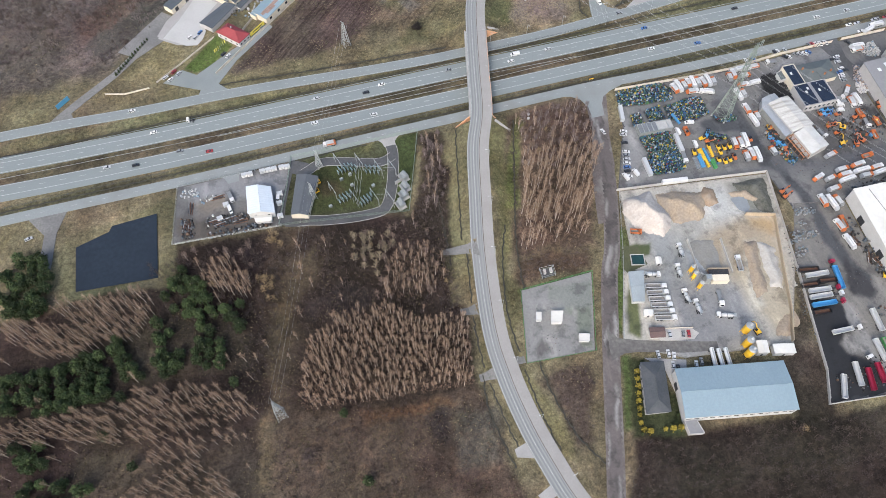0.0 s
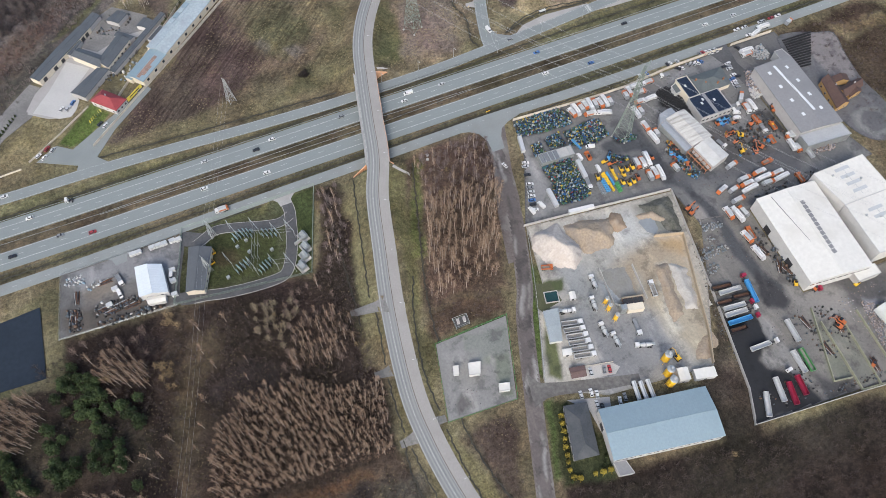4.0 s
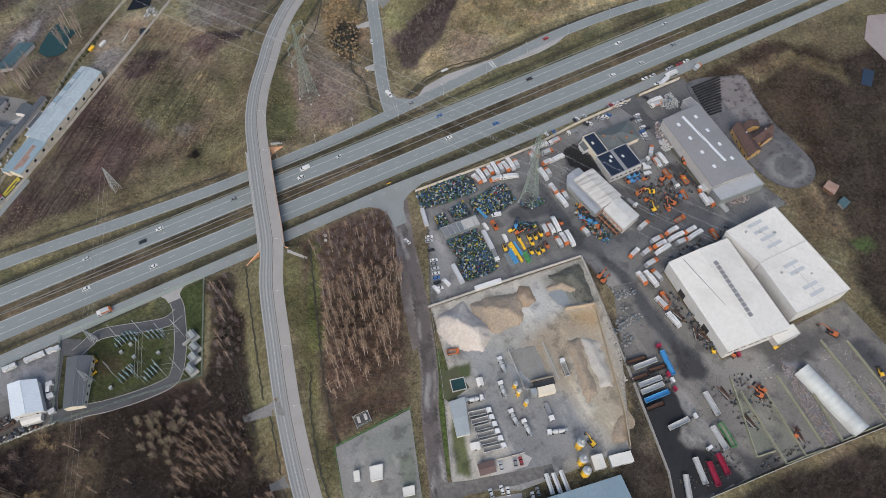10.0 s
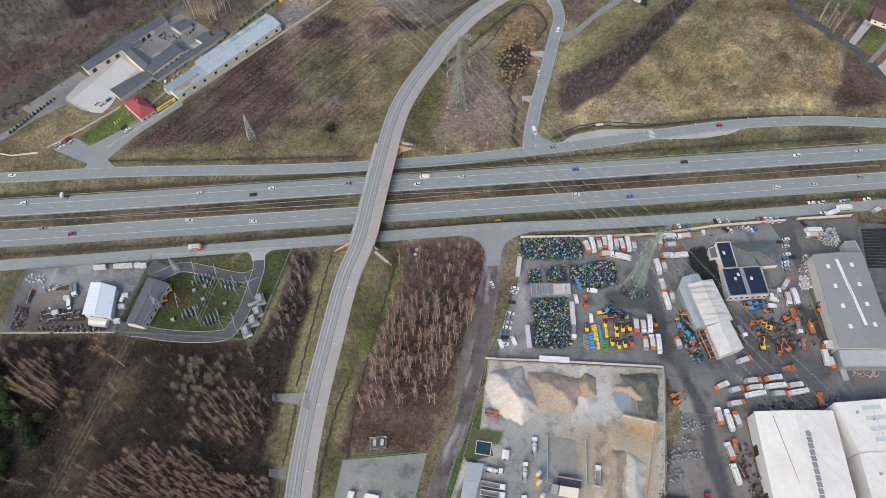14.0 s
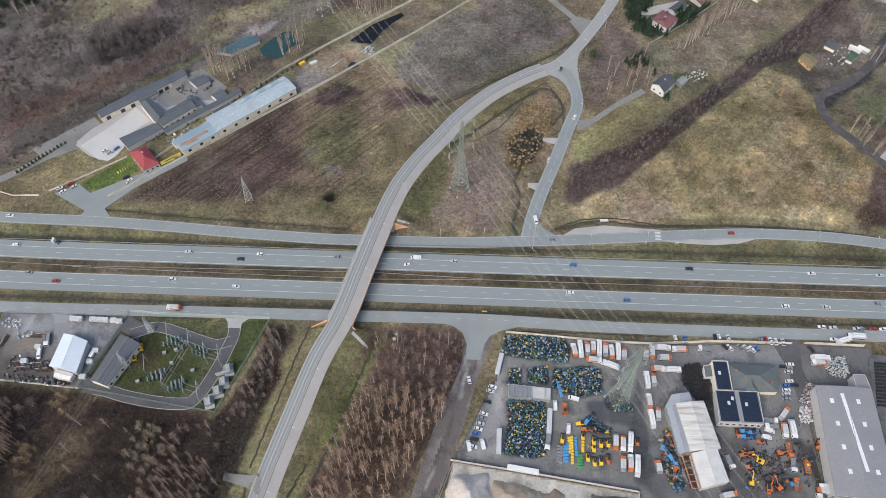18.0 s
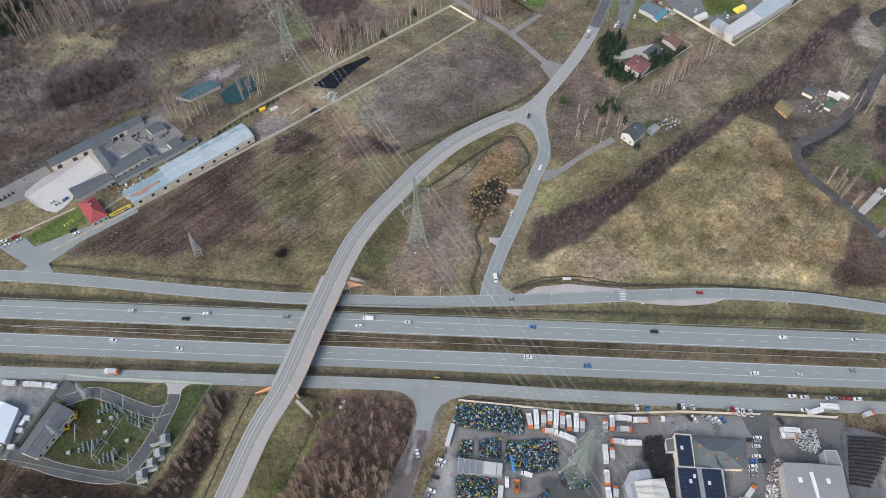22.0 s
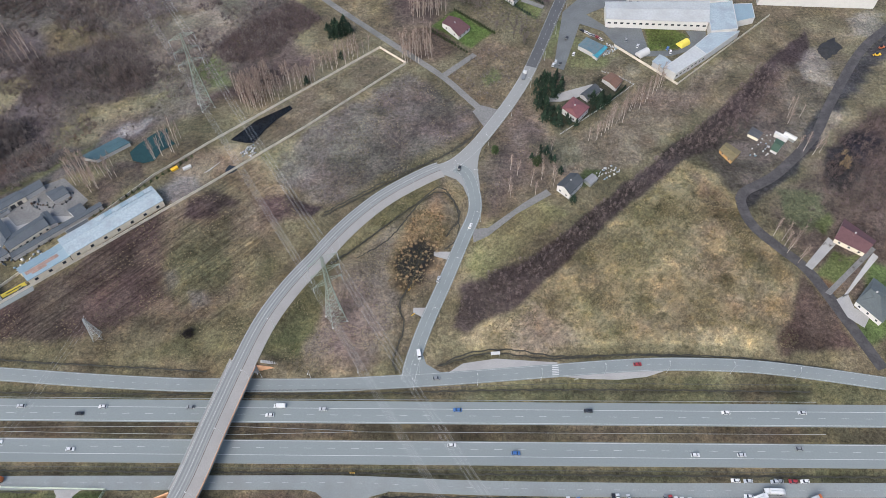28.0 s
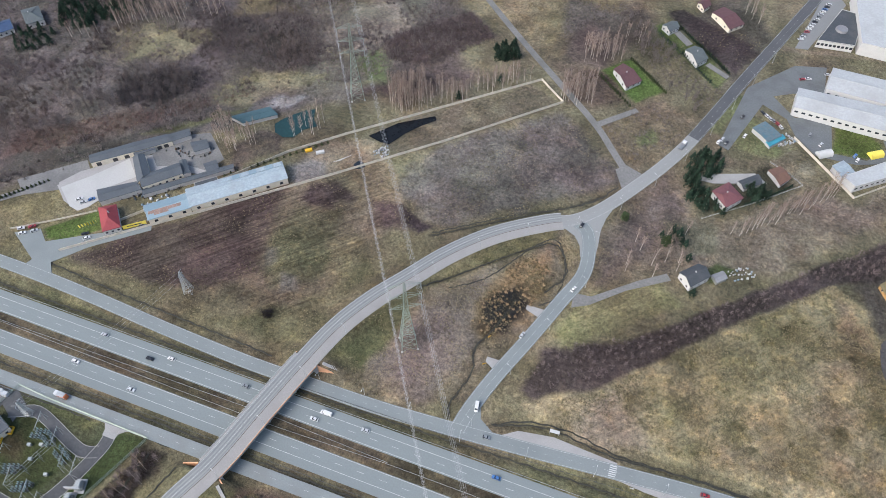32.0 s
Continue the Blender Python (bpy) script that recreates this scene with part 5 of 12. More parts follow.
slab("yard_office", zone((139, -199), (160, -206), (157, -213), (147, -221), (147, -208)), CONC_TILE, 0.045, "dark paved parking beside an office")
yard_contractor_plan = zone((-88, -23), (-20, -24.5), (-31, -66), (-95, -62))
yard_contractor_top = slab("yard_contractor", yard_contractor_plan, GRAVEL_DARK, 0.04, "grey gravel contractor's yard")
yard_stains(yard_contractor_top, yard_contractor_plan, 0.045, (0.12, 0.117, 0.113), [(zone((-84.3, -24.9), (-23.8, -26.1), (-22.4, -37), (-31.4, -46), (-48.2, -42), (-82.1, -38)), (0.185, 0.185, 0.188), 3), (zone((-90.4, -63.1), (-36.5, -67.4), (-37.3, -61.7), (-51.2, -50.4), (-79, -48.2), (-91.4, -47.3)), (0.075, 0.065, 0.055), 3), (zone((-80, -38), (-62, -38), (-60, -46), (-78, -46)), (0.15, 0.128, 0.105), 3)])
pad_plan = zone((89, -144.3), (130.5, -144), (115.5, -188), (78.7, -185))
pad_top = slab("pad", pad_plan, M("pad_asphalt", (0.2, 0.195, 0.185), 0.9, 0, 0.1, 0.05, 0.9, (0.165, 0.165, 0.155), place=True), 0.06, "pale asphalt pad inside a green fence")
yard_stains(pad_top, pad_plan, 0.065, (0.2, 0.197, 0.188), [(zone((104.4, -145.3), (116.7, -150.7), (111.9, -166), (99.8, -160.7)), (0.17, 0.182, 0.15), 0.6), (zone((119.2, -148), (127, -150), (114.3, -186), (108.9, -183.1)), (0.15, 0.162, 0.13), 1), (zone((89.9, -150.3), (106.5, -154.9), (101.9, -169.9), (86.9, -166)), (0.225, 0.222, 0.212), 0.8), (zone((104, -147), (129, -149), (125, -164), (102, -159)), (0.165, 0.172, 0.155), 1), (zone((84, -178), (92, -174), (94, -183), (84, -184)), (0.1, 0.095, 0.09), 1.5), (zone((92, -158), (108, -156), (110, -172), (96, -174)), (0.225, 0.22, 0.205), 3)])
for line, half in (([(42.1, -23.5), (42.7, -32.2), (41.1, -40.3), (38.5, -50.7), (34.2, -62.6), (29.5, -70.6), (24, -73), (10.1, -72.6), (-6.1, -70.2), (-16.3, -67.5), (-23, -66.5)], 3.1),
                   ([(42, -36), (34.5, -38.4), (24.4, -36.1), (12.8, -32.2), (2.6, -29.3), (-3.3, -29.3), (-8.5, -31.8), (-14, -34)], 2.9)):
    sp = spline(line, 2)
    drive = tagged(part("pavement_substation_drive", ribbon(MB(), sp, [0.05 + 0.004 * (half > 3)] * len(sp), half, -half), ASPHALT_OLD), "dark asphalt drive of a substation", "drive", kind="structure")
    for e in (half + 0.12, -half - 0.12):
        part("kerb", ribbon(MB(), sp, [0.1] * len(sp), e + 0.12, e - 0.12), CONCRETE, drive)
slab("pavement_substation_house", zone((-18.5, -22), (-8, -28), (-8.7, -38), (-20, -32), (-30, -60), (-16, -64), (-19, -71), (-30, -68), (-34, -62)), ASPHALT_OLD, 0.047, "dark asphalt forecourt of a substation")
slab("yard_gravel_nw", zone((-49, 148), (-41, 161), (-32, 171), (-21, 177), (-8, 166), (0, 159), (-6, 146), (-20, 146), (-38, 138)), GRAVEL, 0.052, "grey gravel courtyard between workshops")
slab("pavement_nw_strip", zone((-116, 97), (-84, 127), (-72, 116), (-86, 99), (-104, 88)), GRAVEL, 0.034, "worn grey concrete parking strip")
slab("pavement_plant_drive", zone((126, -178), (130, -185), (140, -189), (166, -197), (180, -201), (179, -206), (160, -202), (137, -195), (130, -194), (122, -196)), GRAVEL_DARK, 0.058, "oily gravel drive from the lane into the plant")
# dark wet ditch beds that follow the ground
def ground_z(x, y):
    i, j = int(np.searchsorted(gx, x)) - 1, int(np.searchsorted(gy, y)) - 1
    u, v = (x - gx[i]) / (gx[i + 1] - gx[i]), (y - gy[j]) / (gy[j + 1] - gy[j])
    return (GZ[j, i] * (1 - u) + GZ[j, i + 1] * u) * (1 - v) + (GZ[j + 1, i] * (1 - u) + GZ[j + 1, i + 1] * u) * v


DITCH = M("wet_black_ditch", (0.03, 0.029, 0.022), 0.7, 0, 0.4, 0.3, 1.5, (0.06, 0.058, 0.035), place=True)
BEDS = [d_[0] for d_ in DITCHES] + [[(173, 116), (192, 131), (211, 161), (223, 171), (233, 154), (233, 131), (225, 123)], [(150, 150), (175, 168), (195, 182), (223, 198), (238, 210), (249, 226)], [(-46, -26.8), (-35, -26.5), (-17, -23.8), (11.5, -23), (28, -23.2)],
                                [(55, -21.7), (77.6, -21.5)], [(66, -115.2), (63, -130.8), (60.2, -144.5)], [(58.6, -152.6), (56.8, -168.5), (56.2, -181.7)], [(56.4, -190.3), (57.9, -208), (60.4, -227.3)], [(93.1, -102.2), (84.9, -122.8), (77.6, -153.6), (76.6, -178.4)], [(76.2, -188.3), (77, -209.7), (78.8, -225.1), (80.3, -233)], [(84, -30), (81.1, -41.1), (77.2, -57.3), (71.8, -80), (66, -105)], [(196, -24), (231, -23.6), (282, -24)], [(222, 46), (240, 54), (262, 56), (287, 52.5), (330, 53.5), (390, 51)]]
for pts in BEDS:
    sp = spline(pts, 2.0)
    sp = [(x + 0.5 * math.sin(0.7 * k) * (k % 3 - 1), y + 0.3 * math.cos(1.3 * k)) for k, (x, y) in enumerate(sp)]
    wob = [max(ground_z(x, y), ground_z(x + 0.6, y + 0.6), ground_z(x - 0.6, y - 0.6), ground_z(x - 0.6, y + 0.6), ground_z(x + 0.6, y - 0.6)) + 0.05 for x, y in sp]
    tagged(part("ditch", ribbon(MB(), sp, wob, 0.4, -0.4, 0.3), DITCH), "narrow dark wet ditch with matted grass", "ditch", kind="structure")
slab("yard_concrete_bright", zone((-85.4, 101.3), (-78.7, 109.6), (-72.8, 116.5), (-58.6, 137.5), (-45.5, 125.5), (-59.1, 109.9), (-56.4, 100.7), (-59.3, 94), (-63.5, 89.2), (-70.7, 90.5)), M("clean_concrete_yard", (0.4, 0.395, 0.38), 0.85, 0, 0.06, 0.08, 0.9, (0.34, 0.335, 0.32), place=True), 0.062, "bright clean concrete yard of the works")
slab("yard_concrete_nw", zone((-77, 93), (-90, 103), (-82, 117), (-59, 139), (-38, 150), (-28, 164), (-8, 152), (2, 144), (-18, 140), (-40, 122), (-48, 112), (-60, 100), (-64, 89)), CONC_TILE, 0.04, "pale concrete yard between workshops")
slab("parking_west", zone((-89, 61.5), (-76, 69.5), (-67, 62.5), (-42, 78), (-28, 86), (-14, 96), (-12, 92), (-40, 68), (-55, 50), (-66, 49)), ASPHALT_ROAD, 0.04, "grey asphalt forecourt and parking")
slab("yard_factory", zone((304, 286), (311, 283), (328, 336), (345, 327), (352, 312), (366, 298), (392, 299), (420, 311), (423, 327), (408, 328), (410, 320), (398, 305), (376, 304), (374, 337), (350, 330), (334, 347), (347, 355), (368, 356), (368, 392), (346, 386), (316, 350)), M("worn_drive_asphalt", (0.135, 0.143, 0.145), 0.9, 0, 0.18, 0.08, 0.9, (0.09, 0.095, 0.097), place=True), 0.04, "grey asphalt drives of a factory")
slab("parking_far", zone((344.4, 406.8), (353.5, 408.4), (378.3, 474.7), (371.2, 487.8), (359.9, 475.6)), M("pale_car_park", (0.2, 0.205, 0.205), 0.9, 0, 0.08, 0.08, 0.9, place=True), 0.04, "grey far car park")
slab("drive_house", zone((292, 250), (304, 258), (330, 268), (338, 262), (322, 256), (306, 250)), CONC_TILE, 0.045, "paved garden drive")
for nm, poly, m, zw, lb in (("pond_small", zone((82, 185), (84, 189), (88, 188), (90, 185), (87, 182), (83, 181)), WATER, -0.02, "small black puddle pond in bare soil"), ("pond", POND, WATER, -0.7, "dark still rectangular pond"), ("pond_teal", TEAL_POND, WATER_TEAL, -0.5, "teal green fish pond"), ("pond_strip", STRIP_POND, M("black_ditch_water", (0.01, 0.011, 0.012), 0.2, 0, 0.2, 0.1, 0.6, spec=0.25, place=True), -0.5, "narrow dark flooded ditch pond")):
    tagged(part(nm, MB().add([(x, y, zw) for x, y in poly][::-1] if sum(p[0] * q[1] - q[0] * p[1] for p, q in zip(poly, poly[1:] + poly[:1])) < 0 else [(x, y, zw) for x, y in poly], [tuple(range(len(poly)))]), m), lb, "water", kind="structure")

for nm, poly, m, lb in (("path_east_house", zone((438.8, 112.8), (441.9, 109.6), (461.9, 128.6), (458.6, 133.6)), CONC_TILE, "pale paved path to a house"),
                        ("drive_east", zone((444.9, 94), (447.6, 92.2), (484.4, 124.6), (482.5, 127)), GRAVEL, "grey gravel drive between gardens"),
                        ("terrace_east", zone((450, 89.5), (457.7, 93.4), (458.6, 84), (465.7, 78.5), (460.2, 71.3), (452.8, 77.7)), CONC_TILE, "pale paved terrace before a house"),
                        ("path_east_long", zone((453.5, 90.3), (457.4, 92.6), (484.2, 119.2), (481.8, 122.1)), CONCRETE, "pale concrete path beside a garden"),
                        ("yard_far_east", zone((542.9, -39.4), (600, -60), (560, -110), (529.2, -86.5), (522.8, -76.6), (524.6, -55.4)), M("pink_grey_paving", (0.27, 0.235, 0.225), 0.9, 0, 0.12, 0.1, 1.2, place=True), "pinkish paved yard"),
                        ("basin_east", zone((492.6, -85.5), (497, -90.4), (509.1, -81.1), (504.4, -75.3)), M("blue_tarpaulin", (0.02, 0.035, 0.06), 0.5, 0, 0.2, 0.2, 1.0, place=True), "dark blue tarpaulin over a heap"),
                        ("drive_garden", zone((255.6, 393.2), (259.7, 396.9), (271.5, 384.9), (267.9, 380.7)), GRAVEL, "grey drive between two houses"),
                        ("drive_garden_east", zone((283.9, 363.5), (286.7, 367.2), (302.6, 357.4), (300.3, 353.9)), GRAVEL, "grey drive from a house to the road")):
    slab(nm, poly, m, 0.072 + (0.25 if nm in ("yard_far_east", "basin_east") else 0.0), lb)


# ---- bridge ----
bridge = tagged(new("bridge"), "concrete road bridge with orange parapets over the motorway", "bridge", kind="structure")
BA, BB = Vector((101.6, -26.5, 0)), Vector((119.2, 44, 0))
ni = [i for i in range(len(BR)) if -28 < BR[i, 1] < 46]
bl, bz = [BRL[i] for i in ni], [BRZ[i] for i in ni]
part("deck", ribbon(MB(), bl, [z - 0.02 for z in bz], 7.4, -7.4, 1.4), CONCRETE, bridge, "thick concrete bridge deck")
part("parapet", ribbon(MB(), bl, [z + 0.25 for z in bz], -7.0, -7.4, 0.6), ORANGE_PALE, bridge, "orange edge beam")
part("parapet", ribbon(MB(), bl, [z + 0.25 for z in bz], 7.4, 7.0, 0.6), CONCRETE, bridge)
for off in (-7.2, 7.2):
    sl = side_line(bl, off)
    for i in range(0, len(sl), 1):
        part("rail_post", MB().box((sl[i][0], sl[i][1], bz[i] + 0.75), (0.12, 0.12, 1.1)), STEEL, bridge)
    part("hand_rail", ribbon(MB(), [tuple(p) for p in sl], [z + 1.3 for z in bz], 0.06, -0.06, 0.1), STEEL, bridge)
ux = (BB - BA).normalized()
vx = Vector((-ux.y, ux.x, 0))
for y, n in ((9.0, 3), (-11.5, 3), (28.5, 3)):
    c = BA + ux * ((y - BA.y) / ux.y)
    for k in (-4.5, 0, 4.5):
        p = c + vx * k
        part("pier", MB().tube((p.x, p.y, -0.3), (p.x, p.y, 5.7), 0.6, 0.6, 12), CONCRETE, bridge)
    part("pier_cap", MB().box((c.x, c.y, 5.6), (1.2, 12.5, 0.7), math.atan2(ux.y, ux.x)), CONCRETE, bridge)
for end, s in ((BA, -1), (BB, 1)):
    c = end - ux * s * 1.0
    part("abutment", MB().box((c.x, c.y, 2.9), (1.6, 14.6, 6.4), math.atan2(ux.y, ux.x)), CONCRETE, bridge)
    for side in (-1, 1):
        a = end + vx * side * 7.3
        out = (vx * side * 0.92 + ux * s * 0.38).normalized()
        b = a + out * 9.5
        nrm = Vector((-out.y, out.x, 0)) * 0.3
        pts = [(a - nrm, -0.3), (b - nrm, -0.3), (b - nrm, 0.8), (a - nrm, 6.8), (a + nrm, -0.3), (b + nrm, -0.3), (b + nrm, 0.8), (a + nrm, 6.8)]
        part("wing_wall", MB().add([(p.x, p.y, z) for p, z in pts], [(0, 1, 2, 3), (7, 6, 5, 4), (3, 2, 6, 7), (1, 5, 6, 2), (0, 3, 7, 4)]), ORANGE_PALE, bridge, "orange painted wing wall")
        if side == -1:
            for st in range(14):
                q = a + out * 1.5 + ux * s * 2.4 + out * (st * 0.75)
                part("step", MB().box((q.x, q.y, 6.2 - st * 0.44), (1.6, 0.8, 0.5), math.atan2(out.y, out.x) + math.pi / 2), CONCRETE, bridge)


# ---- buildings ----
def lerp(a, b, t):
    return tuple(x + (y - x) * t for x, y in zip(a, b))


def building(name, label, corners, eave, rise=0.0, wall=RENDER_GREY, roof=ROOF_GREY, kind="gable", over=0.4, windows=(), doors=(), category="building", chimneys=0, ribs=0):
    """corners: four, counter-clockwise, the ridge running along side 0-1. windows: (side, count, width, height, sill). doors: (side, where, width, height)."""
    c = [Vector((x, y, 0)) for x, y in corners]
    if sum(p.x * q.y - q.x * p.y for p, q in zip(c, c[1:] + c[:1])) < 0:
        c = [c[1], c[0], c[3], c[2]]
    ob = thing(name, label, category, Matrix.Translation((c[0] + c[1] + c[2] + c[3]) / 4))
    o = ob.matrix_basis.translation
    c = [p - o for p in c]
    m0, m1 = (c[0] + c[3]) / 2, (c[1] + c[2]) / 2
    mb = MB()
    vs = [(p.x, p.y, -0.4) for p in c] + [(p.x, p.y, eave) for p in c]
    fs = [(0, 1, 5, 4), (2, 3, 7, 6), (3, 2, 1, 0)]
    if kind == "gable" and rise:
        vs += [(m0.x, m0.y, eave + rise), (m1.x, m1.y, eave + rise)]
        fs += [(1, 2, 6, 9, 5), (3, 0, 4, 8, 7), (4, 5, 9, 8), (6, 7, 8, 9)]
    else:
        fs += [(1, 2, 6, 5), (3, 0, 4, 7), (4, 5, 6, 7)]
    part("wall", mb.add(vs, fs), wall, ob)
    mid = (c[0] + c[2]) / 2
    e = [p + (p - mid).normalized() * over * 1.4 for p in c]
    e0, e1 = (e[0] + e[3]) / 2, (e[1] + e[2]) / 2
    if kind == "hip" and rise:
        sh = min((e[0] - e[3]).length / 2 / max((e1 - e0).length, 0.1), 0.47)
        e0, e1 = e0.lerp(e1, sh), e1.lerp(e0, sh / (1 - sh) if sh < 0.5 else 0.5)
    z0, t = eave - 0.05, 0.28
    if kind == "flat" or not rise:
        rb = MB()
        rb.prism([(p.x, p.y) for p in e], eave + 0.02, eave + 0.3)
        rf = part("roof", rb, roof, ob)
        for i in range(4):
            a, b = e[i], e[(i + 1) % 4]
            d = (b - a).normalized() * 0.15
            part("parapet", MB().box(((a.x + b.x) / 2, (a.y + b.y) / 2, eave + 0.42), ((b - a).length, 0.3, 0.28), math.atan2(d.y, d.x)), wall, ob)
    else:
        rf = None
        sides = [(e[0], e[1], e1, e0), (e[2], e[3], e0, e1)]
        if kind == "hip":
            sides += [(e[1], e[2], e1), (e[3], e[0], e0)]
        for s in sides:
            lo = [(p.x, p.y, z0 + (rise if k > 1 else 0)) for k, p in enumerate(s)]
            hi = [(x, y, z + t) for x, y, z in lo]
            n = len(s)
            rf = part("roof", MB().add(lo + hi, [tuple(range(n))[::-1], tuple(range(n, 2 * n))] + [(i, (i + 1) % n, (i + 1) % n + n, i + n) for i in range(n)]), roof, ob)
            if ribs and n == 4:
                for k in range(1, ribs):
                    a, b = lerp(hi[0], hi[1], k / ribs), lerp(hi[3], hi[2], k / ribs)
                    part("seam", MB().tube(a, b, 0.07, 0.07, 4), roof, rf)
        part("ridge_cap", MB().tube((e0.x, e0.y, z0 + rise + t), (e1.x, e1.y, z0 + rise + t), 0.16, 0.16, 5), roof, ob)
        for k in range(chimneys):
            q = e0.lerp(e1, (k + 0.6) / (chimneys + 0.4)) + Vector((0.5, 0.5, 0))
            part("chimney", MB().box((q.x, q.y, eave + rise + 0.4), (0.8, 0.6, 1.5)), RENDER_GREY, ob)
    for side, count, w, h, sill in windows:
        a, b = c[side], c[(side + 1) % 4]
        d = (b - a).normalized()
        nrm = Vector((d.y, -d.x, 0))
        for k in range(count):
            p = a.lerp(b, (k + 0.5) / count) + nrm * 0.02
            wdw = part("window", MB().box((p.x, p.y, sill + h / 2), (w + 0.2, 0.1, h + 0.2), math.atan2(d.y, d.x)), RENDER_WHITE, ob)
            part("pane", MB().box((p.x + nrm.x * 0.03, p.y + nrm.y * 0.03, sill + h / 2), (w, 0.1, h), math.atan2(d.y, d.x)), GLASS, wdw)
    for side, where, w, h in doors:
        a, b = c[side], c[(side + 1) % 4]
        d = (b - a).normalized()
        nrm = Vector((d.y, -d.x, 0))
        p = a.lerp(b, where) + nrm * 0.03
        part("door", MB().box((p.x, p.y, h / 2), (w, 0.14, h), math.atan2(d.y, d.x)), DARK_STEEL, ob)
    ob["eave"] = eave
    return ob


def on_roof(ob, name, x, y, z, size, material, rz=0.0, parent=None):
    o = ob.matrix_basis.translation
    return part(name, MB().box((x - o.x, y - o.y, z), size, rz), material, parent or ob)


hall = building("production_hall", "long hall with a pale blue sheet metal roof", [(143.9, -235.8), (199.6, -246.9), (204.2, -221.9), (149.3, -211.1)], 7.5, 2.0, RENDER_WHITE, ROOF_BLUE, windows=((0, 14, 2.6, 1.1, 4.2),), doors=((3, 0.3, 4, 4.5),), ribs=28)
building("hall_porch", "low flat-roofed loading porch of the hall", [(144, -243), (151, -244.5), (150, -237.5), (144, -236.2)], 3.2, 0, RENDER_GREY, ROOF_GREY, "flat", 0.1)
building("plant_office", "single-storey office with a dark grey hipped roof", [(139.5, -229.5), (146.3, -205), (134.7, -202.3), (127.3, -227.5)], 3.6, 2.2, RENDER_GREY, ROOF_DARK, "hip", 0.5, ((0, 5, 1.4, 1.3, 1), (2, 5, 1.4, 1.3, 1)))
building("tool_shed", "narrow shed with a pale grey sheet roof", [(144.8, -168.2), (151.2, -169.8), (157.9, -152.2), (149.4, -150.8)], 2.9, 0.3, RENDER_WHITE, M("pale_grey_sheet", (0.3, 0.335, 0.345), 0.6, 0.1, 0.1, 0.2, 1.2, place=True), "gable", 0.1)
building("plant_hut", "small hut with a brown sheet roof beside the gate", [(146.2, -190.2), (153.4, -191.8), (154.9, -186.6), (147.4, -185)], 2.6, 0.6, RENDER_GREY, M("brown_sheet_roof", (0.13, 0.085, 0.075), 0.7, 0, 0.15, 0.3, 1.5, place=True), category="hut")
slab("parking_plant", zone((154.5, -186.5), (170.5, -190.5), (173, -194), (169, -196.5), (155, -193.5), (150, -194.5), (151.5, -190.5)), CONCRETE, 0.052, "pale concrete parking bay of the plant")
big = building("white_warehouse", "large warehouse with a white membrane roof", [(288.9, -196), (326.6, -200.5), (331.8, -142), (293.1, -139.3)][1:] + [(288.9, -196)], 10, 1.2, RENDER_WHITE, ROOF_WHITE, over=0.3, windows=((3, 9, 3, 1.2, 6),), doors=((2, 0.3, 5, 5), (2, 0.7, 5, 5), (0, 0.4, 5, 5)))
for k in range(12):
    on_roof(big, "rooflight", 315.5 - 0.33 * k, -152 - 3.0 * k, 11.25, (2.4, 2.6, 0.35), ROOF_GREY, 0.09)
SHED_SHEET = [M("grey_shed_sheet", (0.19, 0.2, 0.21), 0.6, 0.2, 0.12, 0.3, 1.2, place=True), M("pale_shed_sheet", (0.42, 0.41, 0.39), 0.6, 0.1, 0.12, 0.3, 1.2, place=True)]
SKYLIGHT_DIM = M("dull_rooflight", (0.42, 0.44, 0.45), 0.4, 0, 0.1, 0.3, 2.0)
on_roof(big, "roof_joint", 303.5, -170, 10.95, (0.3, 57, 0.25), ROOF_GREY, 0.08)
for (nm, cs, lines) in (("white_hall_north", [(336, -163.2), (368.3, -164), (368, -138.6), (332.5, -138.7)], 4), ("white_hall_south", [(333.5, -196.4), (368.5, -198.4), (368.3, -164.4), (336, -163.6)], 5)):
    b = building(nm, "flat white-roofed production hall", cs, 12, 0, RENDER_WHITE, ROOF_WHITE, "flat", 0.1)
    cx, cy = sum(p[0] for p in cs) / 4, sum(p[1] for p in cs) / 4
    for k in range(4):
        on_roof(b, "rooflight", cx - 1 + 0.3 * k, cy + 9 - (5.2 * k if lines == 4 else (0, 5, 15, 20)[k]), 12.3, (9.5, 2.1, 0.4), SKYLIGHT_DIM)
    on_roof(b, "roof_duct", cx - 0.5, cy, 12.2, (0.35, 20, 0.25), STEEL)
    for k in range(3):
        on_roof(b, "roof_fan", cx - 9 + 7 * k, cy + 7 - 4 * k, 12.7, (1.1, 1.1, 0.8), STEEL)
building("loading_annex", "low annex with a white flat roof", [(317.2, -204.4), (331.7, -205), (332.1, -199), (317.5, -198.4)], 5, 0, RENDER_GREY, ROOF_WHITE, "flat", 0.1)
gw = building("grey_warehouse", "long grey warehouse with a pale central rooflight strip", [(348, -109), (377.2, -111.8), (380.4, -54.5), (352.3, -53.9)][1:] + [(348, -109)], 8.5, 1.0, RENDER_GREY, ROOF_GREY, over=0.3, windows=((0, 12, 2.2, 1.2, 4),))
on_roof(gw, "rooflight_strip", 365.0, -78, 9.6, (1.7, 40, 0.3), SKYLIGHT, 0.045)
for k in range(8):
    on_roof(gw, "rooflight", 358.2 + 13.4 * (k % 2) - 0.1 * k, -62 - 12 * (k // 2), 9.35, (1.8, 2.4, 0.35), SKYLIGHT)
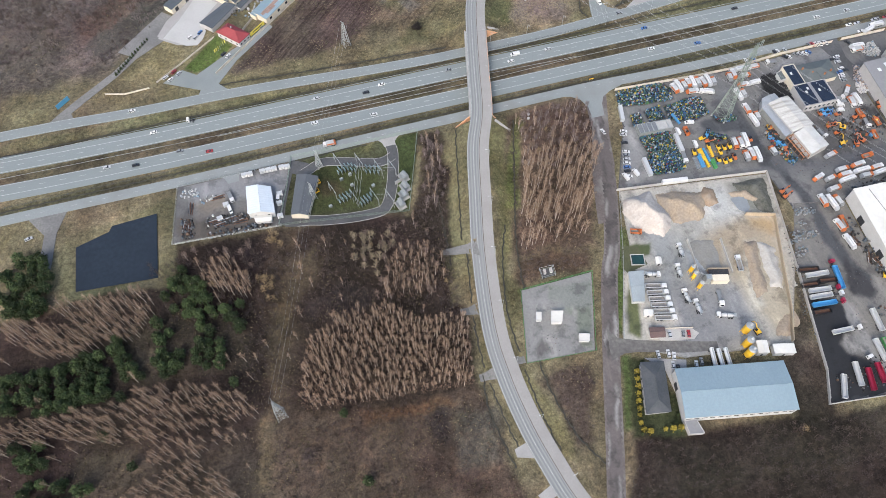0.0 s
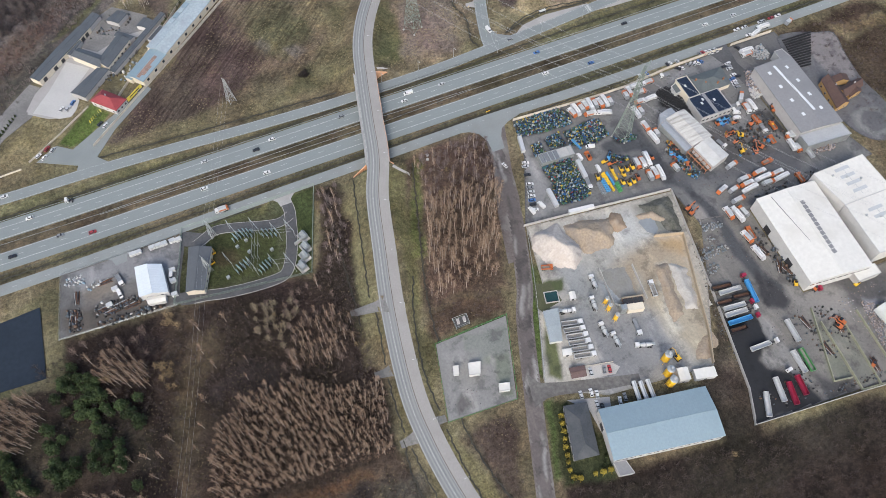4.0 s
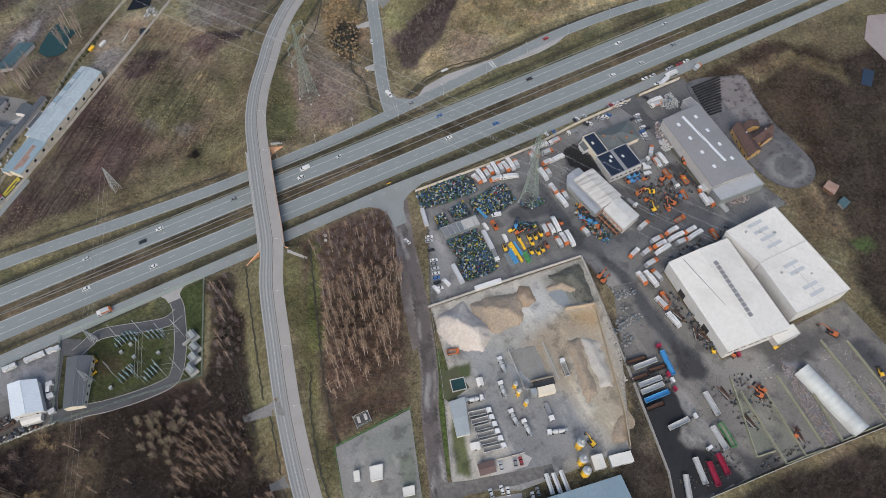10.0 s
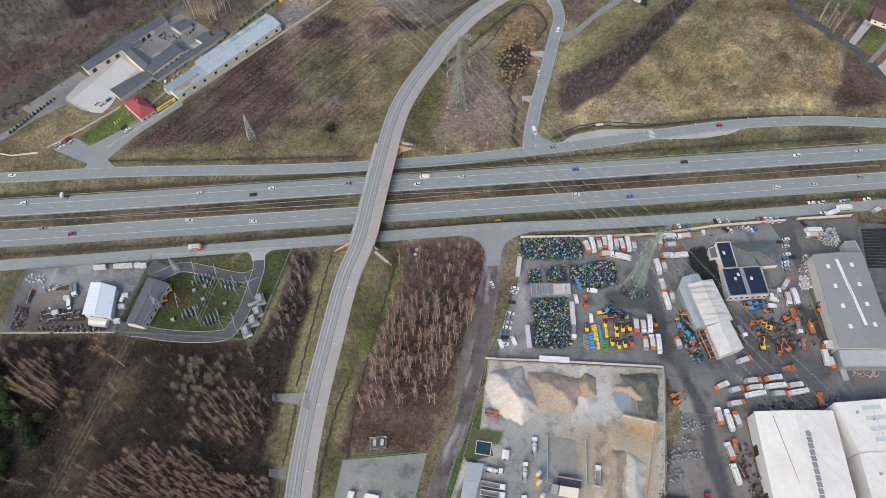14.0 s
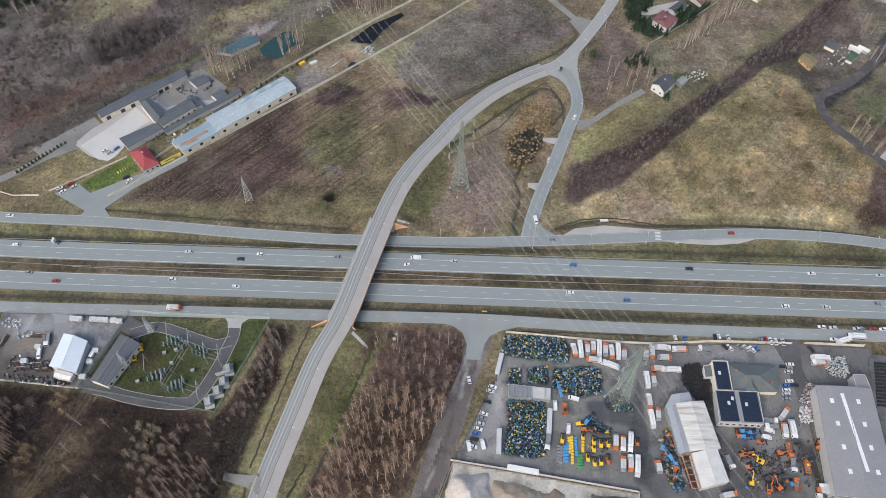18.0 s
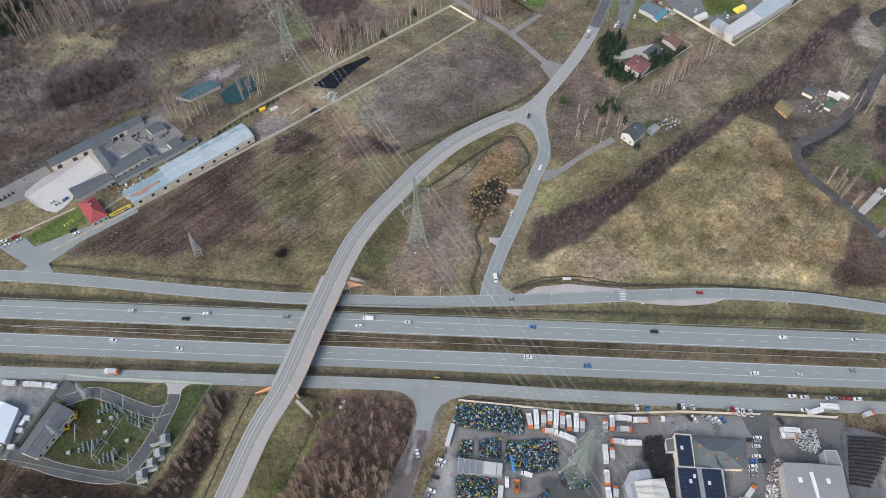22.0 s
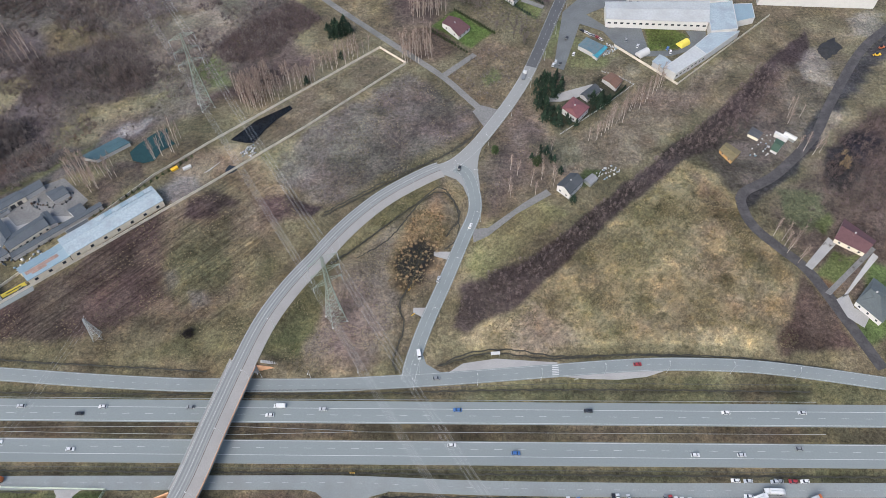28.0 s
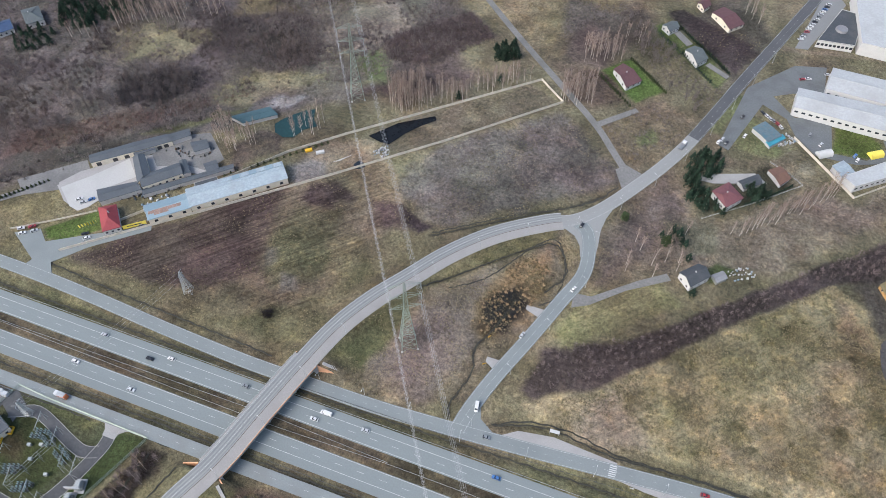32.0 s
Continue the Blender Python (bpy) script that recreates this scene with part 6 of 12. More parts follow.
building("grey_annex", "small grey flat-roofed annex", [(374.2, -53.2), (381.4, -53.4), (380.5, -46), (374.5, -46)], 6.5, 0, RENDER_GREY, ROOF_GREY, "flat", 0.1)
building("end_canopy", "white end canopy of the warehouse", [(347.6, -118.5), (377.5, -121), (377.3, -112.3), (347.9, -109.6)], 6.4, 0, STEEL, M("pale_canopy_sheet", (0.36, 0.37, 0.375), 0.6, 0.1, 0.08, 0.2, 1.0, place=True), "flat", 0.1)
VILLA_TILE = M("dark_brown_tiles", (0.088, 0.054, 0.045), 0.75, 0, 0.18, 0.4, 2.5, place=True)
building("villa", "ochre villa with a dark brown tiled roof", [(384.2, -99.9), (389.7, -77.4), (397.5, -76.9), (394.9, -99.1)], 4.6, 3.4, YELLOW_WALL, VILLA_TILE, windows=((0, 4, 1.3, 1.4, 1.2), (2, 4, 1.3, 1.4, 1.2), (1, 2, 1.3, 1.4, 1.2), (3, 2, 1.3, 1.4, 1.2)), chimneys=1, category="house")
building("villa_wing", "ochre villa wing with a dark brown tiled roof", [(395.1, -87.6), (412.6, -85.3), (411.2, -91.7), (394.9, -94.7)], 4.4, 3.0, YELLOW_WALL, VILLA_TILE, windows=((0, 3, 1.3, 1.4, 1.2), (3, 2, 1.3, 1.4, 1.2)), chimneys=1, category="house")
building("villa_porch", "gabled porch of the ochre villa", [(398.5, -95.6), (402.5, -87.5), (411.2, -87.8), (409, -94.1)], 3.6, 2.6, YELLOW_WALL, VILLA_TILE, windows=((1, 2, 1.2, 1.3, 1.2),), category="house")
building("villa_end", "gabled end of the ochre villa", [(396.8, -81.8), (398.4, -77.4), (408.7, -79), (407.1, -83.9)], 3.6, 2.4, YELLOW_WALL, VILLA_TILE, category="house")
building("white_shed", "long workshop with a streaked white sheet roof", [(298.1, -87.8), (293.7, -63.6), (279.5, -65.7), (283.2, -89.8)], 6, 1.2, RENDER_GREY, ROOF_STREAK, over=0.3, ribs=14)
building("white_shed_end", "workshop end with a clean white ribbed roof", [(299.6, -104), (296.5, -87.9), (283.8, -90.9), (286.2, -107.6)], 5.4, 1.0, RENDER_GREY, M("white_rib_sheet", (0.5, 0.5, 0.48), 0.6, 0, 0.08, 0.2, 1.2, (0.4, 0.39, 0.37), place=True), over=0.2, ribs=12)
building("workshop_annex", "grey gabled head of the workshop", [(288.1, -63.2), (287.2, -58.7), (278.1, -60.3), (274.1, -67)], 5.0, 0.8, RENDER_GREY, M("grey_rib_sheet", (0.3, 0.32, 0.34), 0.6, 0.1, 0.1, 0.2, 1.2, place=True), over=0.2)
building("grey_lean_to", "grey side roof of the workshop", [(283.7, -89.2), (280, -65.3), (274.7, -67.3), (277.9, -91.2)], 4.4, 0.5, STEEL, M("lean_to_sheet", (0.3, 0.32, 0.345), 0.6, 0.2, 0.1, 0.2, 1.0, place=True), "gable", 0.1)
frame_plan = [(279.4, -91.1), (283.9, -90.2), (286, -107), (282.1, -107.4)]
rf_ = thing("scrap_shelter", "open lean-to of orange rusted beams over dark scrap", "steel frame", pose(0, 0, 0))
part("floor", MB().prism(list(frame_plan), 0.06, 0.12), M("dark_oily_floor", (0.04, 0.036, 0.033), 0.8, 0, 0.3, 0.5, 2.0, place=True), rf_)
for k in range(6):
    f = k / 5
    p0, p1 = [(frame_plan[a_][0] + (frame_plan[b_][0] - frame_plan[a_][0]) * f, frame_plan[a_][1] + (frame_plan[b_][1] - frame_plan[a_][1]) * f) for a_, b_ in ((0, 3), (1, 2))]
    part("cross_beam", MB().bar((*p0, 3.2), (*p1, 3.4), 0.5), ORANGE_RUST, rf_)
    for q in (p0, p1):
        part("post", MB().tube((*q, 0), (*q, 3.3), 0.15, 0.15, 5), ORANGE_RUST, rf_)
for a_, b_ in ((0, 3), (1, 2)):
    part("side_beam", MB().bar((*frame_plan[a_], 3.35), (*frame_plan[b_], 3.35), 0.7), ORANGE_RUST, rf_)
so = building("solar_building", "workshop whose flat roof carries dark blue solar panels", [(300.2, -74.2), (322.2, -74.6), (322.8, -57.4), (301, -57.1)], 5.8, 0, RENDER_GREY, ROOF_GREY, "flat", 0.1, ((0, 7, 1.6, 1.4, 2.6), (1, 4, 1.6, 1.4, 2.6)))
for r in range(7):
    for k in range(9):
        if k != 4:
            on_roof(so, "solar_panel", 302.2 + 2.32 * k, -72.6 + 2.3 * r, 6.25, (2.28, 2.25, 0.12), SOLAR)
sn = building("solar_wing", "narrow wing with solar panels on its roof", [(301.5, -57), (309.6, -57.1), (310, -40.6), (301.9, -40.5)], 5.8, 0, RENDER_CREAM, ROOF_GREY, "flat", 0.1)
for r in range(7):
    for k in range(3):
        on_roof(sn, "solar_panel", 303.4 + 2.4 * k, -55.4 + 2.2 * r, 6.25, (2.37, 2.16, 0.12), SOLAR)
for x, y in ((304.6, -47.5), (308.7, -61.5), (306.5, -64), (315.4, -64.5)):
    on_roof(so, "roof_hatch", x, y, 6.4, (1.3, 1.9, 0.25), RENDER_WHITE)
SLATE = M("green_grey_slate", (0.098, 0.112, 0.113), 0.75, 0, 0.12, 0.2, 1.4, (0.08, 0.09, 0.092), place=True)
oh = building("office_house", "office house with a green-grey hipped roof", [(310.4, -56.2), (334.1, -56), (335.8, -41.8), (310.4, -41.3)], 4.2, 3.2, RENDER_CREAM, SLATE, "hip", 0.5, ((1, 4, 1.3, 1.4, 1.2),))
building("office_gable", "cross gable of the office house with a green-grey roof", [(324, -58.5), (324, -46), (316.5, -46), (316.5, -58.5)], 4.2, 2.8, RENDER_CREAM, SLATE, "hip", 0.4)
for x, y in ((313.5, -46), (318, -50.5), (325.5, -53.5), (330.5, -52)):
    on_roof(oh, "chimney", x, y, 6.6, (0.9, 0.8, 1.8), ORANGE_RUST)
building("gate_house", "small white gate house beside the workshop", [(297.8, -48.9), (298, -42.9), (303.5, -41.4), (303, -48.3)], 3.4, 0, RENDER_WHITE, SLATE, "flat", 0.2)
for k, cs in enumerate(([(196.5, -63.9), (196.9, -57.1), (194.1, -56.8), (193.7, -63.7)],
                       [(199.5, -64), (199.9, -57.3), (197.1, -57.1), (196.7, -63.9)],
                       [(202.5, -64.2), (202.9, -57.5), (200.1, -57.3), (199.8, -64.1)],
                       [(205.5, -64.4), (206, -57.8), (203.2, -57.6), (202.8, -64.2)],
                       [(212.4, -64.8), (212.9, -58.3), (206.2, -57.8), (205.8, -64.4)],
                       [(215.2, -64.9), (215.7, -58.5), (213.1, -58.3), (212.6, -64.8)])):
    building("yard_shed", "%s flat shed roof among the scrap" % ("dark grey" if k < 4 else "pale"), cs, 3.0, 0, STEEL, SHED_SHEET[k > 3], "flat", 0.03, category="shed")
building("substation_house", "substation control house with a dark slate gable roof", [(-15.9, -66.3), (-5.3, -41.9), (-17.2, -37.2), (-25.3, -63.5)], 4.6, 1.6, RENDER_CREAM, M("blue_grey_slate", (0.09, 0.098, 0.108), 0.7, 0, 0.12, 0.15, 1.2, (0.075, 0.08, 0.088), place=True), "gable", 0.3, ((0, 6, 1.4, 1.4, 1.4), (1, 3, 1.4, 1.4, 1.4)))
building("pale_workshop", "workshop with a pale blue-white gabled roof", [(-34.2, -59.8), (-33.9, -41.9), (-47.6, -38), (-49, -56.5)], 5, 2.2, RENDER_WHITE, M("pale_sheet", (0.55, 0.6, 0.64), 0.5, 0.1, 0.06, 0.1, 1.0, place=True), windows=((3, 2, 1.4, 1.2, 2),), ribs=12)
building("pale_workshop_porch", "white striped porch of the workshop", [(-46, -62), (-37, -63.5), (-36, -60), (-46.5, -57.5)], 3, 0.5, RENDER_WHITE, ROOF_WHITE, "gable", 0.1)
# north-west works
u = Vector((0.735, 0.678, 0))
v = Vector((-0.678, 0.735, 0))


def along(p, length, depth):
    p = Vector((*p, 0))
    return [tuple((p + a)[:2]) for a in (Vector((0, 0, 0)), u * length, u * length + v * depth, v * depth)]


lw = building("long_warehouse", "long low warehouse with a weathered pale blue roof", along((4.5, 113.2), 61.5, 15.5), 5, 1.4, RENDER_CREAM, ROOF_PALE, windows=((0, 7, 2.0, 2.0, 1.4),), ribs=24)
for k in range(7):
    p = Vector((4.5, 113.2, 0)) + u * (26 + 5.4 * k) + v * 12.6
    on_roof(lw, "roof_lantern", p.x, p.y, 6.1, (4.6, 3.4, 0.9), (ROOF_PALE, ROOF_BLUE)[k % 2], 0.745)
lwest = building("long_warehouse_west", "low warehouse end with a blue-grey roof", along((-14.6, 95.6), 25.6, 12.5), 4.4, 1.2, RENDER_CREAM, ROOF_BLUE, windows=((0, 3, 2.0, 2.0, 1.2),), ribs=10)
ow = lwest.matrix_basis.translation
for a_, b_, d0, d1 in ((1.0, 21.0, 3.4, 5.6), (4.0, 13.0, 2.0, 3.4)):
    q = [Vector((-14.6, 95.6, 0)) + u * a1 + v * d for a1, d in ((a_, d0), (b_, d0), (b_, d1), (a_, d1))]
    part("rusted_sheet", MB().quad(*[(p.x - ow.x, p.y - ow.y, 4.68 + 1.2 * d / 6.25) for p, d in zip(q, (d0, d0, d1, d1))]), ROOF_RUST, lwest, "rusted roof sheets")
building("rusty_annex", "annex with a blue-grey sheet roof", along((-21.5, 101), 24, 5), 3.4, 0.3, RENDER_CREAM, ROOF_BLUE, "gable", 0.1)
building("roof_annex", "dark raised roof lights of the warehouse", along((-1, 128), 14, 4.5), 4.2, 0, RENDER_GREY, ROOF_DARK, "flat", 0.1)
building("red_house", "white house with a bright red hipped tile roof", [(-48.7, 93), (-35.8, 79), (-28, 85.6), (-40.3, 98.9)], 4.2, 3.2, RENDER_WHITE, ROOF_RED, "hip", 0.5, ((0, 4, 1.3, 1.3, 1.2), (1, 3, 1.3, 1.3, 1.2)), category="house", chimneys=1)
ROOF_SLATE = M("grey_seamed_roof", (0.088, 0.098, 0.108), 0.6, 0.1, 0.12, 0.15, 1.2, (0.07, 0.078, 0.086), place=True)
building("grey_workshop", "workshop with a dark grey roof", [(-33.1, 116.6), (-15.3, 135.5), (-22.4, 142.8), (-39.6, 123.9)], 4.6, 1.6, RENDER_CREAM, ROOF_SLATE, "gable", 0.2, ((0, 6, 1.4, 1.4, 1.6),))
building("grey_workshop_wing", "workshop wing with a dark grey roof", [(-37.7, 118.3), (-53.4, 136.2), (-47.5, 141), (-35, 128.6)], 4.6, 1.6, RENDER_CREAM, ROOF_SLATE, "gable", 0.2)
building("grey_workshop_end", "low dark-roofed end of the workshop", [(-15.7, 135.7), (-24.3, 144.5), (-20.7, 147.5), (-11.9, 138.6)], 3.4, 0.5, RENDER_GREY, ROOF_SLATE, "gable", 0.2)
building("workshop_row", "row of garages with a dark grey seamed roof", [(-76.5, 122.8), (-54.4, 142.5), (-60.9, 148.6), (-81.6, 128.5)], 4, 0.8, RENDER_CREAM, ROOF_SLATE, "gable", 0.2, doors=((0, 0.15, 3, 3), (0, 0.5, 3, 3), (0, 0.75, 3, 3)))
building("workshop_row_middle", "garages with a grey seamed roof and white doors", [(-54.1, 142.6), (-37.9, 158.1), (-44.9, 162.2), (-60.6, 148.7)], 4, 0.8, RENDER_CREAM, ROOF_SLATE, "gable", 0.2, doors=((0, 0.6, 3, 3), (0, 0.8, 3, 3)))
building("workshop_row_porch", "low porch roof before the garages", [(-54.4, 139.1), (-45.4, 148.8), (-49.3, 152.4), (-59, 142.8)], 3, 0.4, RENDER_GREY, ROOF_SLATE, "gable", 0.2)
building("workshop_row_end", "shed with a dark seamed roof", [(-37.9, 158.8), (-29.6, 167.5), (-33.9, 172.5), (-44.6, 162.4)], 3.4, 0.5, RENDER_GREY, ROOF_SLATE, "gable", 0.2)
building("low_store", "long low store with a dark seamed roof", [(-51.7, 97.7), (-33.2, 115.6), (-40.2, 119.9), (-59.4, 105.5)], 3.6, 0.7, RENDER_GREY, ROOF_SLATE, "gable", 0.2)
building("small_store", "small dark-roofed store beside pale sheets", [(-19.4, 155.3), (-12.1, 162.2), (-17.6, 168), (-26.6, 161.6)], 3.2, 0.6, RENDER_GREY, ROOF_SLATE, "gable", 0.2)
building("small_garage", "small garage with a dark roof", [(-2.2, 143), (3, 148.7), (-2.4, 154.2), (-8.5, 148.3)], 3, 0.8, RENDER_WHITE, ROOF_SLATE, "gable", 0.2)
building("long_lean_to", "long narrow covered way with a dark roof", [(-30.3, 112.4), (11.8, 152.2), (9.4, 155.2), (-33.3, 115.8)], 2.8, 0.2, RENDER_GREY, ROOF_SLATE, "gable", 0.2)
building("teal_shed", "long open shed with a teal sheet roof", [(-2.8, 190.5), (15.1, 205.8), (6.1, 210.4), (-14, 192.8)], 2.8, 0.4, RENDER_GREY, ROOF_TEAL)
# houses in the north-east
HW = ((0, 3, 1.3, 1.4, 1.2), (1, 2, 1.3, 1.4, 1.2), (2, 3, 1.3, 1.4, 1.2), (3, 2, 1.3, 1.4, 1.2))
building("house_white", "white house with a dark slate roof", [(303.7, 162), (313, 172.8), (305.5, 179), (296.4, 169.4)], 5, 3.2, RENDER_WHITE, ROOF_DARK, "gable", 0.5, HW, category="house", chimneys=1)
building("house_wine", "house with a wine-red hipped roof among conifers", [(315.1, 228.4), (323.8, 239.4), (314, 249), (305.6, 238.5)], 5, 3.4, RENDER_WHITE, ROOF_WINE, "hip", 0.5, HW, category="house", chimneys=1)
building("house_garage", "grey garage beside the house", [(324.3, 249.2), (334.1, 257.7), (331, 265), (320.1, 254.5)], 2.8, 1.4, RENDER_GREY, ROOF_DARK, category="garage")
building("garden_shed", "brown garden shed beside a lawn", [(345.6, 260.7), (350.9, 268.7), (344.3, 276.9), (337.2, 270.9)], 2.6, 1.2, RENDER_GREY, ROOF_BROWN, category="shed")
building("house_lawn", "bungalow with a dark wine roof on a hedged lawn", [(234.5, 316), (243, 326.7), (227.2, 339.8), (222.2, 331.3)], 3.4, 2.6, RENDER_WHITE, ROOF_WINE_DARK, "gable", 0.5, HW, category="house", chimneys=1)
building("house_roadside", "white house with a dark roof near the road", [(277.9, 357.9), (284, 366.8), (273.1, 377.1), (267.3, 370.1)], 4.0, 3, RENDER_WHITE, SLATE, "gable", 0.5, HW, category="house", chimneys=1)
building("house_small", "small white house with a dark roof", [(252.8, 388.4), (258.4, 396.3), (252.3, 401.4), (246.2, 394)], 3.6, 2.4, RENDER_WHITE, SLATE, "gable", 0.5, HW, category="house")
building("house_long", "long bungalow with a red-brown roof", [(295, 407.3), (304.3, 418), (287.3, 433.1), (279.9, 423.1)], 3.4, 2.4, RENDER_CREAM, ROOF_WINE_DARK, "gable", 0.5, HW, category="house")
building("house_far", "far house with a red-brown roof", [(273, 425.5), (277.2, 433.2), (271.1, 438.3), (267.3, 431.4)], 3.4, 2.2, RENDER_CREAM, ROOF_WINE_DARK, "gable", 0.5, HW, category="house")
building("house_east", "cream bungalow with a wine-red roof beside a track", [(460.2, 129.8), (474.5, 119.5), (483.4, 128.3), (470.2, 144.3)], 3.6, 2.6, RENDER_CREAM, ROOF_WINE_DARK, "gable", 0.5, HW, category="house", chimneys=1)
building("house_east_dark", "white house with a dark hipped roof and pale terrace", [(458.8, 85.9), (468.5, 72.5), (483.8, 87.3), (473.4, 101.2)], 4.0, 3.2, RENDER_WHITE, SLATE, "hip", 0.5, HW, category="house", chimneys=1)
OCHRE = M("ochre_boards", (0.4, 0.25, 0.1), 0.8, 0, 0.2, 0.5, 3)
building("allotment_hut", "small ochre wooden hut with a mossy roof", [(406.7, 202.7), (412.4, 192.7), (419.8, 200.8), (412.5, 208.8)], 2.6, 0.9, OCHRE, M("mossy_felt_roof", (0.17, 0.14, 0.075), 0.9, 0, 0.2, 0.3, 1.5, place=True), windows=((0, 2, 1.2, 1.1, 1.0),), category="hut")
building("allotment_shed", "pale tin shed on an allotment", [(452.7, 216.9), (458.5, 211.7), (460.7, 214.4), (454.9, 219.5)], 2.2, 0.4, STEEL, ROOF_WHITE, category="shed")
building("allotment_box", "long pale box body on bare ground", [(446.5, 217.5), (453.5, 212), (455.2, 214.2), (448, 219.8)], 2.2, 0, RENDER_WHITE, ROOF_WHITE, "flat", 0.05, category="shed")
building("allotment_cabin", "small cream cabin among timber", [(428.9, 217.8), (434.7, 213.1), (438.6, 218.4), (433.4, 223.6)], 2.3, 0.7, RENDER_CREAM, ROOF_DARK, category="hut")
building("allotment_green_hut", "white hut with a mossy green roof", [(440.7, 203.9), (444, 200.9), (450.7, 209.1), (446.8, 213.2)], 2.3, 0.9, RENDER_WHITE, M("mossy_green_roof", (0.06, 0.1, 0.07), 0.9, 0, 0.2, 0.4, 1.5, place=True), category="hut")
building("east_store", "far white building with a dark flat roof", [(552.3, -48.2), (552.2, -64.8), (568.7, -60.9), (569.3, -44.3)], 4, 0, RENDER_WHITE, ROOF_DARK, "flat", 0.2)
building("rusty_hut", "small hut with a rusted roof in rough grass", [(411.5, -137.7), (413.2, -144.6), (419.6, -141.4), (417, -135.9)], 2.4, 0.6, RUST, ROOF_RUST, category="shed")
building("grey_hut", "small grey shed in rough grass", [(411.9, -150.2), (411.9, -155), (417.3, -153.3), (416.7, -149.1)], 2.3, 0.5, STEEL, ROOF_TEAL, category="shed")
building("garden_tool_shed", "small shed beside the white house", [(318, 172), (323, 177), (320, 181), (314.5, 176)], 2.4, 0.7, STEEL, ROOF_GREY, category="shed")
building("house_far_west", "far white house with a grey slate roof among pines", [(-208.9, 224.8), (-200.3, 233.8), (-215.3, 246.2), (-224, 236.9)], 4.5, 3, RENDER_WHITE, SLATE, "hip", 0.5, HW, category="house", chimneys=1)
building("house_blue_roof", "far white house with a deep blue roof", [(-222.7, 208.2), (-216.3, 217.7), (-225.7, 225.8), (-231.9, 219.1)], 4.0, 2.6, RENDER_WHITE, M("deep_blue_tiles", (0.04, 0.07, 0.14), 0.6, 0, 0.18, 0.4, 2.5, place=True), "gable", 0.5, HW, category="house")
# factory
building("factory_hall", "long white factory hall with rooflight rows and a blue base band", [(346.9, 331.8), (423.3, 328.1), (428.7, 353.9), (348.5, 352.6)], 7.5, 1.2, RENDER_WHITE, ROOF_FACTORY, windows=((0, 16, 2.4, 1.4, 3.5),), ribs=20)
building("factory_hall_north", "second long white factory hall", [(366.5, 358), (443.4, 353.6), (449.4, 380), (369.9, 382.3)], 8, 1.4, RENDER_WHITE, ROOF_FACTORY, windows=((0, 14, 2.4, 1.4, 3.5),), ribs=20)
building("factory_wing", "factory wing with a pale roof", [(423.3, 318.6), (443.8, 321.4), (446.8, 354.8), (426.7, 351.6)], 7, 0, RENDER_WHITE, ROOF_PALE, "flat", 0.1)
building("slanting_hall", "slanting factory arm with a white roof", [(389, 272.5), (414.8, 293.4), (408.1, 302.3), (382, 278.8)], 6, 0, RENDER_WHITE, ROOF_FACTORY, "flat", 0.1, ((0, 8, 2, 1.3, 2.5),))
building("slanting_hall_long", "slanting factory arm with a pale roof", [(415.2, 293.5), (445.2, 319.8), (423.3, 317.9), (408.5, 302.9)], 6, 0, RENDER_WHITE, ROOF_PALE, "flat", 0.1)
building("side_hall", "blue-grey flat-roofed side hall", [(446, 332.3), (461, 337.3), (462.6, 354.2), (448.2, 353.5)], 5, 0, RENDER_WHITE, ROOF_BLUE, "flat", 0.1)
building("factory_end", "grey store at the factory end", [(382.5, 278.6), (388.8, 287.6), (381.9, 295), (375.5, 287.9)], 4, 0.6, RENDER_GREY, ROOF_PALE)
building("blue_shop", "workshop with a teal and grey sheet roof", [(334.3, 296.6), (342.1, 305.6), (330.6, 315.1), (323.4, 306.1)], 3.2, 0.4, RENDER_GREY, M("teal_grey_sheet", (0.13, 0.17, 0.185), 0.5, 0.1, 0.2, 0.3, 1.2, (0.06, 0.15, 0.19), place=True), category="workshop")
building("blue_shop_store", "low store under a bright teal tarpaulin", [(336.1, 293.4), (344.8, 304.5), (342.5, 307.5), (333.2, 296.8)], 2.4, 0.3, RENDER_GREY, M("teal_tarpaulin", (0.06, 0.26, 0.33), 0.6, 0, 0.2, 0.3, 1.2, place=True), category="shed")
fo = building("far_office", "low office block with dark flat roof and white walls", [(357.9, 413.6), (384, 416.3), (388.9, 455.4), (373.2, 457.8)], 6, 0, RENDER_WHITE, ROOF_DARK, "flat", 0.2, ((0, 9, 2, 2, 2),))
o_ = fo.matrix_basis.translation
part("round_rooflight", MB().tube((373.9 - o_.x, 431.6 - o_.y, 6.2), (373.9 - o_.x, 431.6 - o_.y, 7.8), 4.6, 4.2, 16), ROOF_GREY, fo, "round grey roof drum")
building("far_hall", "far large hall with a pale grey roof", [(387.4, 415.7), (413.6, 414.3), (413.6, 504.2), (380.5, 480)], 10, 0, RENDER_WHITE, ROOF_FACTORY, "flat", 0.1)
building("far_hall_east", "far long hall with a white roof", [(470, 360), (560, 356), (560, 386), (474, 388)], 8, 1.2, RENDER_WHITE, ROOF_FACTORY)
